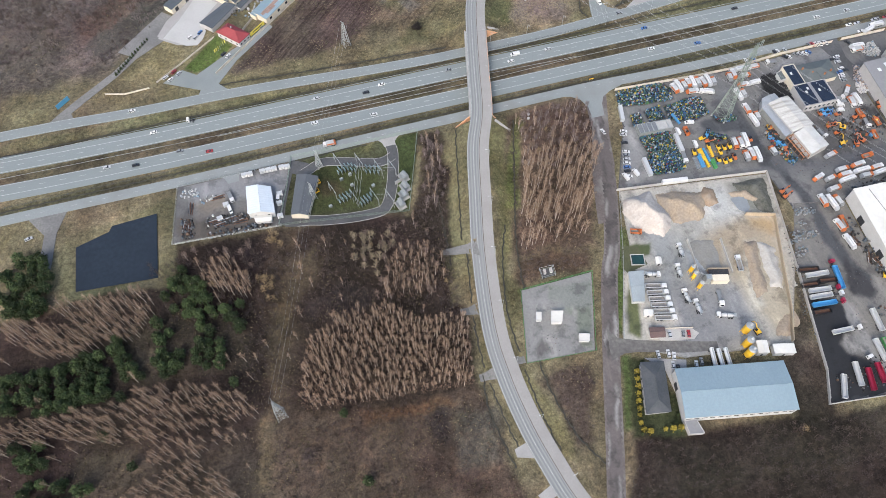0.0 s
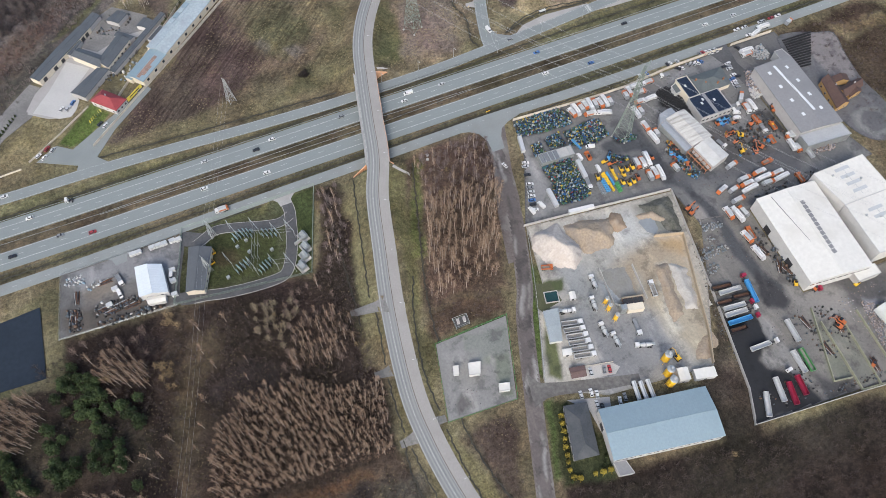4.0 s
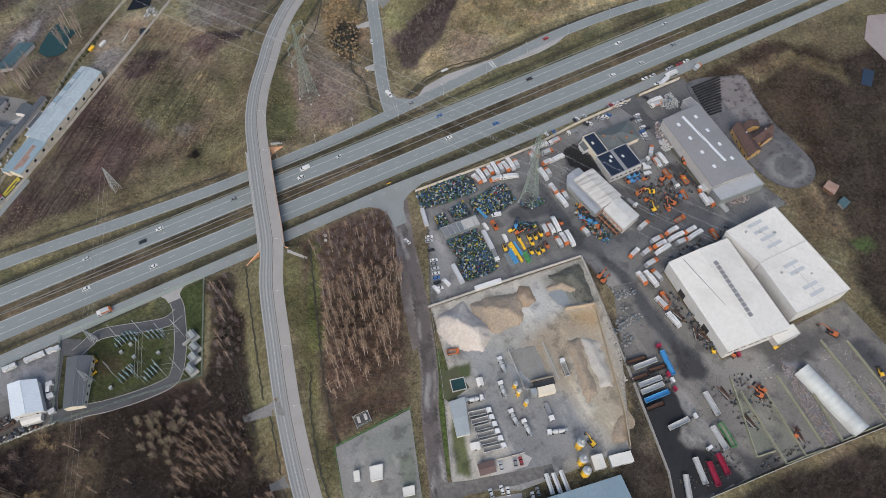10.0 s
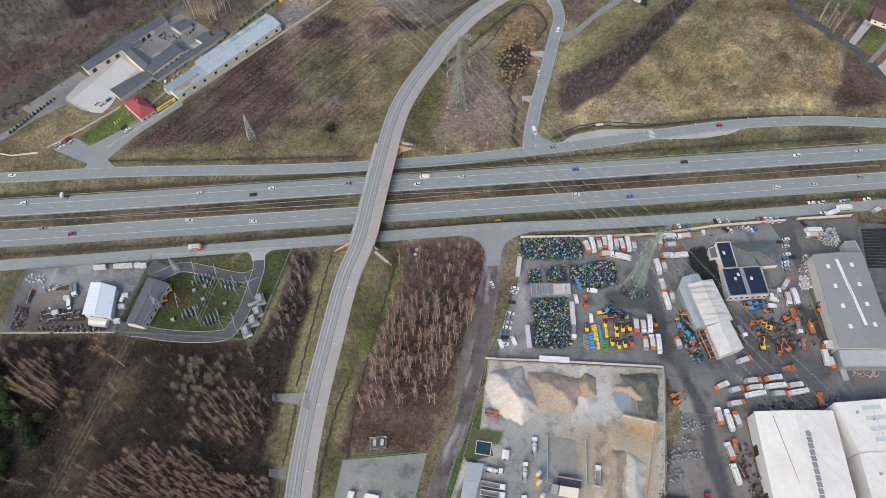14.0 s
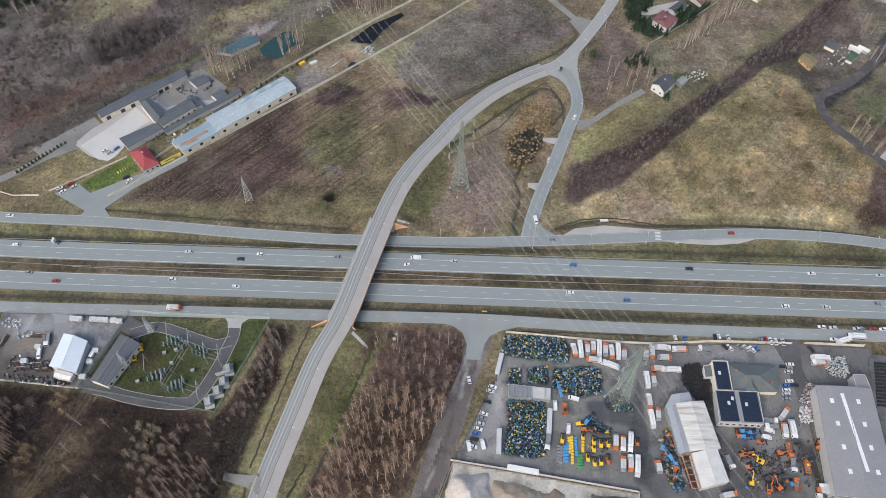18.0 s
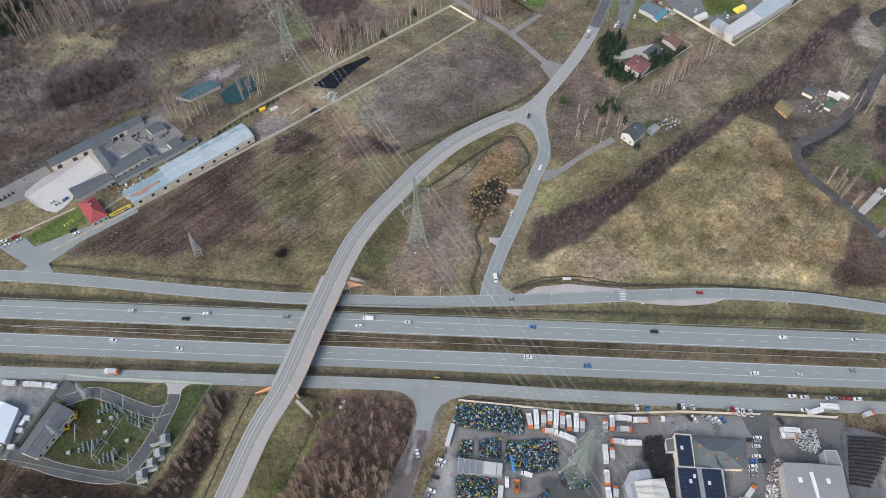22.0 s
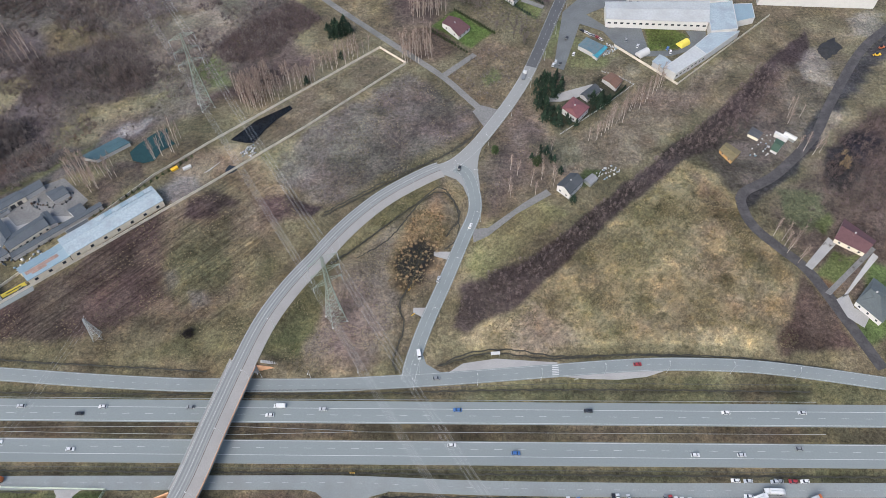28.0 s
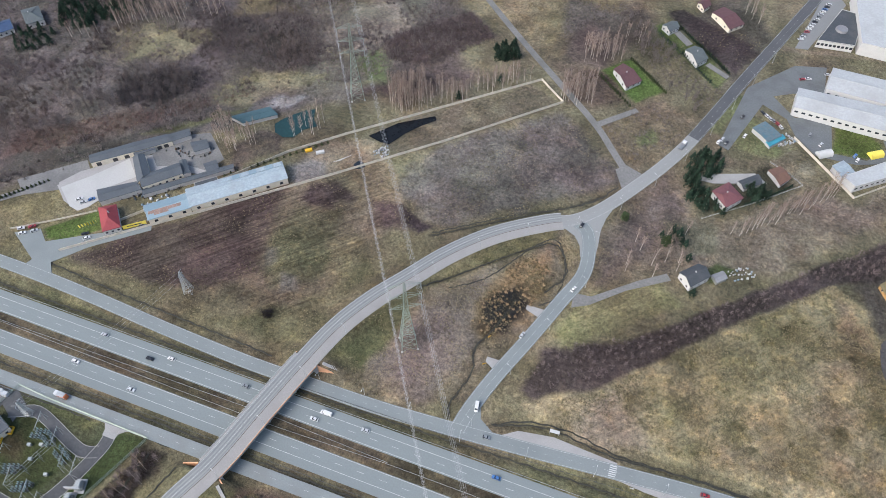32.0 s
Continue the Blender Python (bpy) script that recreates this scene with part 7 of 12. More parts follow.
# pad huts
building("pad_hut", "white equipment container on the pad", [(97.9, -167.8), (103.3, -169.2), (106.2, -163.2), (100, -161.6)], 2.8, 0, RENDER_WHITE, ROOF_WHITE, "flat", 0.05, category="container")
building("pad_cabinet", "small white cabinet on the pad", [(90.6, -164.2), (93.2, -164.9), (94.7, -160.5), (92.1, -159.8)], 2.2, 0, RENDER_WHITE, ROOF_WHITE, "flat", 0.05, category="cabinet")
building("pad_store", "low white store on the pad", [(108.7, -181.5), (113.9, -183), (115.3, -179.3), (110, -177.9)], 2.4, 0, RENDER_WHITE, ROOF_WHITE, "flat", 0.05, category="container")


# ---- trees and scrub ----
rng = np.random.RandomState(11)


def quads_mesh(name, V, F, material, smooth=False):
    V, F = np.asarray(V, float), np.asarray(F, int)
    me = bpy.data.meshes.new(name)
    me.vertices.add(len(V))
    me.vertices.foreach_set("co", V.ravel())
    me.loops.add(F.size)
    me.loops.foreach_set("vertex_index", F.ravel())
    me.polygons.add(len(F))
    me.polygons.foreach_set("loop_start", np.arange(0, F.size, F.shape[1]))
    me.update(calc_edges=True)
    me.materials.append(material)
    return me


def limb(p, r, n=5):
    """A tapered limb along points p with radii r: vertices and quads."""
    p = np.asarray(p, float)
    V, F = [], []
    for i, (q, rad) in enumerate(zip(p, r)):
        d = p[min(i + 1, len(p) - 1)] - p[max(i - 1, 0)]
        d /= np.linalg.norm(d) + 1e-9
        u = np.cross(d, (0.31, 0.95, 0.05))
        u /= np.linalg.norm(u) + 1e-9
        w = np.cross(d, u)
        for k in range(n):
            a = 2 * math.pi * k / n
            V.append(q + rad * (math.cos(a) * u + math.sin(a) * w))
        if i:
            b = (i - 1) * n
            for k in range(n):
                q0, q1, q2, q3 = b + (k + 1) % n, b + k, b + n + k, b + n + (k + 1) % n
                F += [(q0, q1, q2), (q0, q2, q3)]
    return np.array(V), np.array(F)


def blades(a, b, width):
    """Thin pointed blades from points a to points b."""
    d = b - a
    s = np.cross(d, rng.randn(*d.shape))
    s /= np.linalg.norm(s, axis=1, keepdims=True) + 1e-9
    s = s * np.asarray(width).reshape(-1, 1) / 2
    V = np.stack([a - s, a + s, b], 1).reshape(-1, 3)
    return V, np.arange(len(V)).reshape(-1, 3)


def join(lists):
    V, F, n = [], [], 0
    for v_, f_ in lists:
        V.append(v_)
        F.append(f_ + n)
        n += len(v_)
    return np.concatenate(V), np.concatenate(F)


def bare_tree(h, spread, twigs, width=0.085, low=0.4, lean=0.04, up=0.8, stray=0.55, limbs=11, girth=0.0115):
    """A leafless tree: trunk with limbs, and a crown of fine twigs."""
    bend = rng.randn(2) * lean * h
    ts = np.linspace(0, 1, 5)
    tr = np.stack([bend[0] * ts**2, bend[1] * ts**2, h * 0.96 * ts], 1)
    wood = [limb(tr, girth * h * (1 - 0.85 * ts), 4)]
    A, B = [], []
    side = math.sqrt(1 - up * up)
    m = twigs // limbs
    for k in range(limbs):
        t0 = low + (0.95 - low) * (k + rng.rand()) / limbs
        base = np.array([np.interp(t0, ts, tr[:, i]) for i in range(3)])
        az = 2.4 * k + rng.rand()
        ln = spread * (1.1 - 0.75 * (t0 - low) / (1 - low)) * (0.6 + 0.6 * rng.rand())
        d = np.array([math.cos(az) * side, math.sin(az) * side, up])
        tip = base + d * ln
        wood.append(limb(np.stack([base, tip]), [0.035, 0.01], 3))
        f = 0.15 + 0.85 * rng.rand(m, 1)
        a = base + (tip - base) * f + rng.randn(m, 3) * 0.1
        dr = d + rng.randn(m, 3) * stray
        dr /= np.linalg.norm(dr, axis=1, keepdims=True)
        A.append(a)
        B.append(a + dr * (0.4 + 0.9 * rng.rand(m, 1)) * spread / 2.4)
    A, B = np.concatenate(A), np.concatenate(B)
    return wood[0], join(wood[1:] + [blades(A, B, width * (0.6 + 0.8 * rng.rand(len(A))))])


def bush(h, n, width=0.08):
    """A clump of bare stems that spread from the ground, with side twigs."""
    az, sp = rng.rand(n) * 6.283, rng.rand(n) ** 0.7
    a = np.stack([np.cos(az) * 0.3 * sp * h, np.sin(az) * 0.3 * sp * h, np.zeros(n)], 1)
    b = np.stack([np.cos(az) * 0.75 * sp * h, np.sin(az) * 0.75 * sp * h, h * (0.5 + 0.5 * rng.rand(n)) * (1.1 - 0.4 * sp)], 1)
    f = 0.35 + 0.6 * rng.rand(2 * n, 1)
    aa, bb = np.tile(a, (2, 1)), np.tile(b, (2, 1))
    c = aa + (bb - aa) * f
    e = c + (rng.randn(2 * n, 3) * 0.5 + [0, 0, 0.55]) * h * 0.22
    return blades(np.concatenate([a, c]), np.concatenate([b, e]), np.r_[np.full(n, width), np.full(2 * n, width * 0.8)])


def needles(h, r, n, low, shape, size=0.75):
    """A conifer's crown of many small tufts."""
    t = rng.rand(n)
    z = low + (h - low) * t
    if shape == "cone":
        rad = r * (1.02 - t) * (0.55 + 0.45 * rng.rand(n) ** 0.5)
        rad *= 0.8 + 0.3 * np.sin(t * 34)
    else:
        rad = r * np.sqrt(np.clip(1 - (1.7 * t - 0.75) ** 2, 0.03, 1)) * rng.rand(n) ** 0.4
    az = rng.rand(n) * 6.283
    lob = 1 + 0.3 * np.sin(3 * az + 5 * t * 3)
    c = np.stack([np.cos(az) * rad * lob, np.sin(az) * rad * lob, z], 1)
    u = rng.randn(n, 3)
    u /= np.linalg.norm(u, axis=1, keepdims=True)
    w = np.cross(u, rng.randn(n, 3))
    w /= np.linalg.norm(w, axis=1, keepdims=True)
    s = size * (0.5 + 0.7 * rng.rand(n, 1))
    V = np.stack([c - u * s, c + w * s * 0.6, c + u * s, c - w * s * 0.6], 1).reshape(-1, 3)
    return V, np.arange(4 * n).reshape(-1, 4)


BIRCH = [bare_tree(11.5 + 3.5 * rng.rand(), 3.0 + 0.8 * rng.rand(), 300, 0.062, 0.34, 0.04, 0.91, 0.3, 15, 0.0105) for _ in range(8)]
OAK = [bare_tree(8.0 + 3 * rng.rand(), 3.2 + 1.0 * rng.rand(), 165, 0.115, 0.2, 0.03, 0.82, 0.42, 10) for _ in range(6)]
OAK_FINE = [bare_tree(8.5 + 3 * rng.rand(), 3.4 + 1.0 * rng.rand(), 480, 0.08, 0.2, 0.03, 0.82, 0.42, 18) for _ in range(6)]
BUSH = [bush(2.2 + 1.4 * rng.rand(), 17, 0.15) for _ in range(7)]
PINES = [(limb([(0, 0, 0), (0.1, 0, 4), (0, 0.1, 8.5)], [0.2, 0.15, 0.05]), needles(9.5, 2.9, 420, 2.0, "round", 0.7)) for _ in range(4)]
SPRUCES = [(limb([(0, 0, 0), (0, 0, 5), (0, 0, 10)], [0.18, 0.12, 0.03]), needles(10.5, 3.2, 420, 0.6, "cone", 0.75)) for _ in range(3)]


def open_ground(pts, margin=0.6):
    """Those of the places that lie on no road, yard or water."""
    X, Y = pts[:, 0], pts[:, 1]
    ok = ((Y < motorway_y(0) - 8.6) | (Y > 26)) | (X < -60)
    for line, half in ((BRIDGE_ROAD, 7.4), (SLIP, 4.2), (NORTH_ROAD, 3.9), (SOUTH_ROAD, 3.5), (LANE, 4.8), (FIELD_ROAD, 2.4), (EAST_ROAD, 2.6)):
        ok &= line_dist(X, Y, spline(line, 8))[0] > half + margin
    for poly in SLABS + [POND, TEAL_POND, STRIP_POND]:
        ok &= poly_dist(X, Y, poly) > margin
    return pts[ok]


def clustered(pts, size, share, seed):
    """The share of places that lie in patches of about this size."""
    v = fbm(pts[:, 0], pts[:, 1], size, seed, 3)
    return pts[v > np.quantile(v, 1 - share)]


def scatter(poly, gap, jitter=0.45, keep=1.0, clear=()):
    p = np.array(poly)
    xs, ys = np.arange(p[:, 0].min(), p[:, 0].max(), gap), np.arange(p[:, 1].min(), p[:, 1].max(), gap)
    X, Y = np.meshgrid(xs, ys)
    X = X + (rng.rand(*X.shape) - 0.5) * 2 * jitter * gap
    Y = Y + (rng.rand(*Y.shape) - 0.5) * 2 * jitter * gap
    ok = (poly_dist(X, Y, poly) < 0) & (rng.rand(*X.shape) < keep)
    for c in clear:
        ok &= poly_dist(X, Y, c) > 1
    return np.stack([X[ok], Y[ok]], 1)


def stuff(name, label, category, pts, kinds, material, smin, smax, which=None, z0=None):
    """Many plants joined in one mesh."""
    if not len(pts):
        return
    hz = height(pts[:, 0], pts[:, 1]) - 0.05
    n = len(pts)
    which, a, s = rng.randint(len(kinds), size=n), rng.rand(n) * 6.283, smin + (smax - smin) * rng.rand(n)
    lists = []
    for k, (V, F) in enumerate(kinds):
        m = which == k
        if m.any():
            ca, sa = (np.cos(a[m]) * s[m])[:, None], (np.sin(a[m]) * s[m])[:, None]
            W = np.stack([V[:, 0] * ca - V[:, 1] * sa + pts[m, :1], V[:, 0] * sa + V[:, 1] * ca + pts[m, 1:], V[:, 2] * s[m][:, None] + hz[m][:, None]], -1)
            lists.append((W.reshape(-1, 3), (F[None] + len(V) * np.arange(m.sum())[:, None, None]).reshape(-1, F.shape[1])))
    V, F = join(lists)
    return tagged(new(name, quads_mesh(name, V, F, material)), label, category, kind="stuff")


def wood(name, label, pts, trees, bark, twig, smin, smax):
    """A wood of bare trees: stems in one mesh, crowns in another, under one thing."""
    global rng
    state = rng.get_state()
    a = stuff(name, label, "trees", pts, [t[0] for t in trees], bark, smin, smax)
    rng.set_state(state)
    b = stuff("crowns", "", "", pts, [t[1] for t in trees], twig, smin, smax)
    if a is not None:
        b.parent = a


tree_mesh = {}


def trees(name, label, category, pts, kinds, bark, twig, smin, smax, group):
    """Single trees, each with trunk and crown, sharing meshes."""
    key = (name, twig.name)
    if key not in tree_mesh:
        tree_mesh[key] = [(quads_mesh("trunk", *k[0], bark), quads_mesh("crown", *k[1], twig)) for k in kinds]
    hz = height(pts[:, 0], pts[:, 1]) - 0.05
    for (x, y), z in zip(pts, hz):
        s = smin + (smax - smin) * rng.rand()
        ob = thing(name, label, category, pose(x, y, z, 0, 0, rng.rand() * 360) @ Matrix.Diagonal((s, s, s * (0.9 + 0.2 * rng.rand()), 1)), group)
        a, b = tree_mesh[key][rng.randint(len(kinds))]
        part("trunk", a, None, ob)
        part("crown", b, None, ob)


Z_PLANT = zone((-35, -156), (-31, -143), (-12, -132), (18, -134), (29, -147), (55, -152), (52, -175), (48, -190), (19, -185), (-2, -184), (-38, -179), (-40, -175))
Z_EAST = zone((117, -62), (163, -68), (155, -84), (135, -122), (97, -121), (104, -98))
wood("birch_stand", "stand of tall slender leafless birches with pale trunks", scatter(Z_EAST, 3.5, 0.5, 0.78), BIRCH, BARK, TWIG, 0.95, 1.4)
wood("birch_plantation", "dense plantation of leafless birches with pale trunks", scatter(Z_PLANT, 2.6, 0.48, 0.9), BIRCH, BARK, TWIG, 0.6, 1.0)
WEST_BELTS = (zone((-162, -86), (-136, -88), (-112, -88), (-106, -102), (-118, -117), (-136, -115), (-156, -94)),
              zone((-186, -88), (-166, -95), (-150, -102), (-136, -115), (-150, -120), (-168, -113), (-186, -99)),
              zone((-84, -82), (-64, -82), (-54, -94), (-54, -109), (-76, -99)),
              zone((-191, -148), (-186, -149), (-170, -148), (-151, -149), (-128, -151), (-115, -146), (-86, -153), (-68, -161), (-61, -171), (-63, -177), (-94, -174), (-119, -175), (-132, -171), (-160, -163), (-186, -162), (-191, -162)),
              zone((-112, -178), (-94, -177), (-66, -182), (-72, -187), (-92, -185), (-93, -193), (-118, -186)),
              zone((-129, -197), (-119, -191), (-102, -193), (-85, -196), (-78, -207), (-73, -215), (-80, -222), (-131, -208)))
wood("birch_belt", "belts of leafless birches", np.concatenate([scatter(q, 2.9, 0.45, 0.85) for q in WEST_BELTS] + [
    np.array([(-73, -106), (-72, -142), (-76, -145), (-64, -144), (-58, -146), (-62, -155), (-167, -139), (-120, -140), (-114, -148), (-184, -174), (-165, -182), (-160, -171), (-152, -169), (-185, -112), (-70, -200)], float), scatter(zone((16, -114), (36, -99), (53, -110), (53, -123), (39, -133), (29, -132), (14, -128)), 3.6, 0.45, 0.8),
    scatter(zone((122, -32), (150, -29), (170, -32), (163, -66), (117, -60)), 6.5, 0.48, 0.7),
    scatter(zone((64, -30), (74, -30), (63, -76), (48, -82)), 7.0, 0.45, 0.6),
    scatter(zone((-60, -150), (-20, -74), (46, -84), (52, -140), (40, -150)), 13, 0.45, 0.5)]), BIRCH, BARK, TWIG, 0.7, 1.15)
N_BIRCH = np.concatenate([scatter(z_, g_, 0.45, k_) for z_, g_, k_ in (
    (zone((80, 247), (96, 238), (112, 250), (140, 274), (160, 289), (170, 304), (158, 308), (132, 284), (112, 272), (92, 268)), 4.2, 0.8),
    (zone((205, 362), (240, 362), (244, 384), (214, 378)), 5.5, 0.6),
    (zone((318, 212), (346, 238), (360, 251), (378, 274), (383, 270), (364, 245), (349, 232), (322, 207)), 3.6, 0.85), (zone((262, 161), (299, 164), (299, 190), (264, 188)), 7, 0.5),
    (zone((280, 186), (296, 188), (300, 205), (284, 200)), 6, 0.5), (zone((424, 138), (437, 143), (444, 126), (432, 108), (428, 122)), 5.0, 0.7), (zone((455, 212), (458, 212), (475, 205), (463, 190)), 6.0, 0.7), (zone((-23, 191), (-9, 174), (-1, 174), (-8, 191)), 4.5, 0.6), (zone((26, 188), (36, 191), (47, 201), (50, 212), (43, 214), (41, 202), (33, 194)), 4, 0.8), (zone((74, 263), (88, 273), (94, 280), (95, 246), (88, 243)), 4.5, 0.7),
    (zone((455, 225), (470, 235), (472, 252), (458, 245)), 5, 0.6), (zone((0, 176), (14, 176), (10, 192), (0, 188)), 4, 0.7),
    (zone((24, 192), (40, 203), (42, 222), (38, 206)), 3.5, 0.9), (zone((300, 430), (318, 425), (320, 445), (305, 450)), 5, 0.7))])
trees("birch", "tall leafless birch with pale trunk", "tree", N_BIRCH, BIRCH, BARK, TWIG_ROSE, 0.95, 1.35, "birches north of the motorway")
wood("birch_grove", "dense groves of tall leafless birches beside a field road", np.concatenate([scatter(zone((194, 286.3), (216.9, 291.8), (213.4, 315.2), (190, 311.9)), 3.4, 0.48, 0.8), scatter(zone((198.8, 335.9), (225.4, 345.8), (222, 361.6), (195.4, 355.2)), 3.5, 0.48, 0.8), scatter(zone((-18.7, 177.9), (-19.5, 191.1), (-8.2, 186.7), (4.5, 169.5), (0.3, 165.3), (-11.1, 170.8)), 3.4, 0.45, 0.8), scatter(zone((73.5, 263.7), (95.4, 278.1), (104.4, 250), (92.3, 236.5), (81.9, 243.1)), 3.4, 0.45, 0.8)]), BIRCH, BARK, TWIG_ROSE, 0.9, 1.25)
wood("grey_wood", "broad grey leafless willows and alders in rough ground", np.concatenate([scatter(q, 6.0, 0.48, 0.8) for q in (zone((-133.4, 176.8), (-110.9, 190.9), (-94.9, 174.4), (-105.6, 156.9), (-118.7, 157.4)), zone((-153.6, 128.5), (-137.1, 142.5), (-122, 156.1), (-114.2, 145.8), (-137.3, 124.3), (-145.4, 118.7)), zone((-112.3, 199.1), (-63.1, 223.3), (-51.2, 207.4), (-76.2, 184.1), (-96.3, 179.4)), zone((220.8, 396.5), (239.3, 392.2), (264.3, 359.4), (251.8, 348.1), (233.7, 354.8)), zone((259.5, 328.3), (284.1, 337.4), (287.5, 302.2), (270.9, 320)))]), OAK_FINE, TWIG_DARK, TWIG_MID, 0.75, 1.15)
OAKS = np.concatenate([scatter(zone((-92, -72), (-50, -74), (-46, -92), (-60, -96)), 5.6, 0.48, 0.6), scatter(zone((0, -84), (44, -84), (52, -100), (46, -134), (12, -130)), 6.5, 0.48, 0.6),
                       scatter(zone((124, -32), (168, -34), (160, -60), (120, -58)), 8, 0.48, 0.5)])
wood("bare_wood", "leafless broad-crowned trees with grey-brown twigs", OAKS, OAK_FINE, BARK, TWIG_WARM, 0.6, 0.95)
WILLOWS = scatter(zone((1, -85), (19, -84), (34, -97), (16, -106), (14, -116), (1, -100)), 4.5, 0.48, 0.85)
wood("willow_wood", "pale olive-grey leafless willows", WILLOWS, OAK_FINE, BARK, TWIG_WILLOW, 0.6, 1.0)
wood("purple_wood", "grey-purple leafless wood with fine twigs", np.concatenate([scatter(zone((122, -30), (150, -27), (171, -30), (165, -66), (159, -80), (116, -66)), 4.4, 0.5, 0.85),
    scatter(zone((62, -29), (75, -29), (65, -76), (50, -84)), 4.2, 0.5, 0.85)]), OAK_FINE, BARK, TWIG_BELT, 0.5, 0.85)
wood("umber_wood", "dark leafless thicket of low trees", np.concatenate([scatter(zone((-112, -74), (-50, -78), (-34, -92), (-44, -140), (-60, -160), (-66, -130), (-100, -112)), 3.9, 0.5, 0.85), scatter(zone((-26, -78), (0, -82), (6, -108), (-16, -112)), 3.8, 0.5, 0.85), scatter(zone((-26, -112), (50, -112), (52, -148), (-30, -140)), 6.0, 0.5, 0.7)]), OAK, TWIG_DARK, TWIG_UMBER, 0.45, 0.8)
wood("brown_wood", "dense dark leafless wood", np.concatenate([
    scatter(zone((119, -240), (216, -255), (330, -276), (420, -268), (470, -300), (300, -330), (60, -330), (96, -276)), 4.9, 0.5, 0.9),
    scatter(zone((430, -165), (520, -150), (560, -60), (640, -120), (560, -300), (430, -262), (390, -215)), 9, 0.48, 0.8)]), OAK, TWIG_DARK, TWIG_UMBER, 0.5, 0.88)
wood("north_wood", "far dark leafless wood and scrub", np.concatenate([
    scatter(zone((-330, 120), (-110, 125), (-30, 182), (-20, 215), (-60, 225), (-150, 235), (-260, 320), (-420, 330)), 8, 0.48, 0.55),
    scatter(zone((-60, 300), (-20, 310), (14, 290), (20, 420), (-160, 480)), 8, 0.48, 0.6), scatter(zone((-59, 264), (-17, 294), (10, 277), (-8, 257)), 5, 0.48, 0.7),
    scatter(zone((-200, 306), (-111, 323), (-72, 293), (-141, 252), (-173, 259)), 6, 0.48, 0.8), scatter(zone((-92, 214), (-60, 209), (-58, 222), (-86, 226)), 5, 0.48, 0.7), scatter(zone((-10, 250), (14, 246), (16, 290), (-20, 285)), 5.5, 0.48, 0.8),
    scatter(zone((430, 140), (460, 165), (520, 235), (640, 280), (640, 120), (500, 100)), 9, 0.48, 0.6),
    scatter(zone((265, 440), (300, 440), (330, 520), (240, 520)), 8, 0.48, 0.7)]), OAK, TWIG_DARK, TWIG_WOOD, 0.5, 0.95)
wood("far_birch_wood", "tall leafless birches above dark scrub", np.concatenate([scatter(zone((-200, 306), (-111, 323), (-72, 293), (-100, 280), (-141, 262), (-173, 262)), 6.5, 0.48, 0.7),
    scatter(zone((-300, 330), (-160, 330), (-100, 350), (-160, 480), (-320, 480)), 9, 0.48, 0.6), scatter(zone((-149.6, 248.3), (-99.7, 272.7), (-108.1, 286.1), (-162.1, 266)), 5.0, 0.48, 0.8), scatter(zone((-176, 226), (-150, 238), (-156, 246), (-178, 236)), 7, 0.48, 0.6)]), BIRCH, BARK, TWIG_ROSE, 0.8, 1.15)
wood("gold_trees", "golden-brown leafless willows", np.concatenate([scatter(zone((-50, -96), (-42, -100), (-40, -114), (-51, -115)), 3.4, 0.45, 0.9), scatter(zone((-44, -69), (-32, -73), (-33, -82), (-44, -79)), 4, 0.45, 0.9),
    scatter(zone((478.2, 188.3), (486.7, 186), (494.3, 198.3), (488.4, 203.3)), 4.0, 0.45, 0.9), np.array([(72, -110), (50, -128), (15, -95), (-40, -78), (-75, -96), (128, -60), (138, -45), (200, -256)], float)]), OAK_FINE, TWIG_DARK, TWIG_GOLD, 0.55, 0.85)
# conifers
PINE_ZONES = (zone((-188, -56), (-178, -51), (-164, -53), (-160, -59), (-162, -80), (-167, -89), (-188, -87)),
              zone((-106, -94), (-91, -81), (-83, -85), (-77, -100), (-75, -114), (-88, -115), (-94, -110), (-106, -105)),
              zone((-72, -108), (-61, -111), (-60, -127), (-66, -126), (-72, -118)),
              zone((-111, -107), (-104, -109), (-98, -121), (-105, -123), (-110, -114)),
              zone((-105, -126), (-96, -129), (-98, -146), (-110, -142), (-110, -135)),
              zone((-88, -117), (-79, -120), (-72, -134), (-73, -141), (-78, -148), (-86, -147), (-90, -136)),
              zone((-131, -114), (-121, -115), (-119, -128), (-116, -142), (-128, -137), (-130, -128)),
              zone((-145, -119), (-136, -121), (-132, -129), (-134, -150), (-149, -149), (-172, -146), (-187, -140), (-187, -122), (-178, -118), (-154, -121)),
              zone((-181, -159), (-167, -161), (-164, -175), (-181, -172)),
              zone((-179, -178), (-153, -183), (-156, -195), (-179, -188)))
PN = np.concatenate([scatter(q, 4.6, 0.45, 0.85) for q in PINE_ZONES] + [np.array([(-71, -155), (-135, -143), (-128, -147), (-138, -165), (-125, -184), (-146, -189), (-150, -189)], float),
                     np.array([(-20, -186), (-15, -222), (258, 200), (285, 190)], float)])
trees("pine", "green pine with a rounded crown", "tree", PN, PINES, BARK, PINE, 0.7, 1.05, "pines in the western wood")
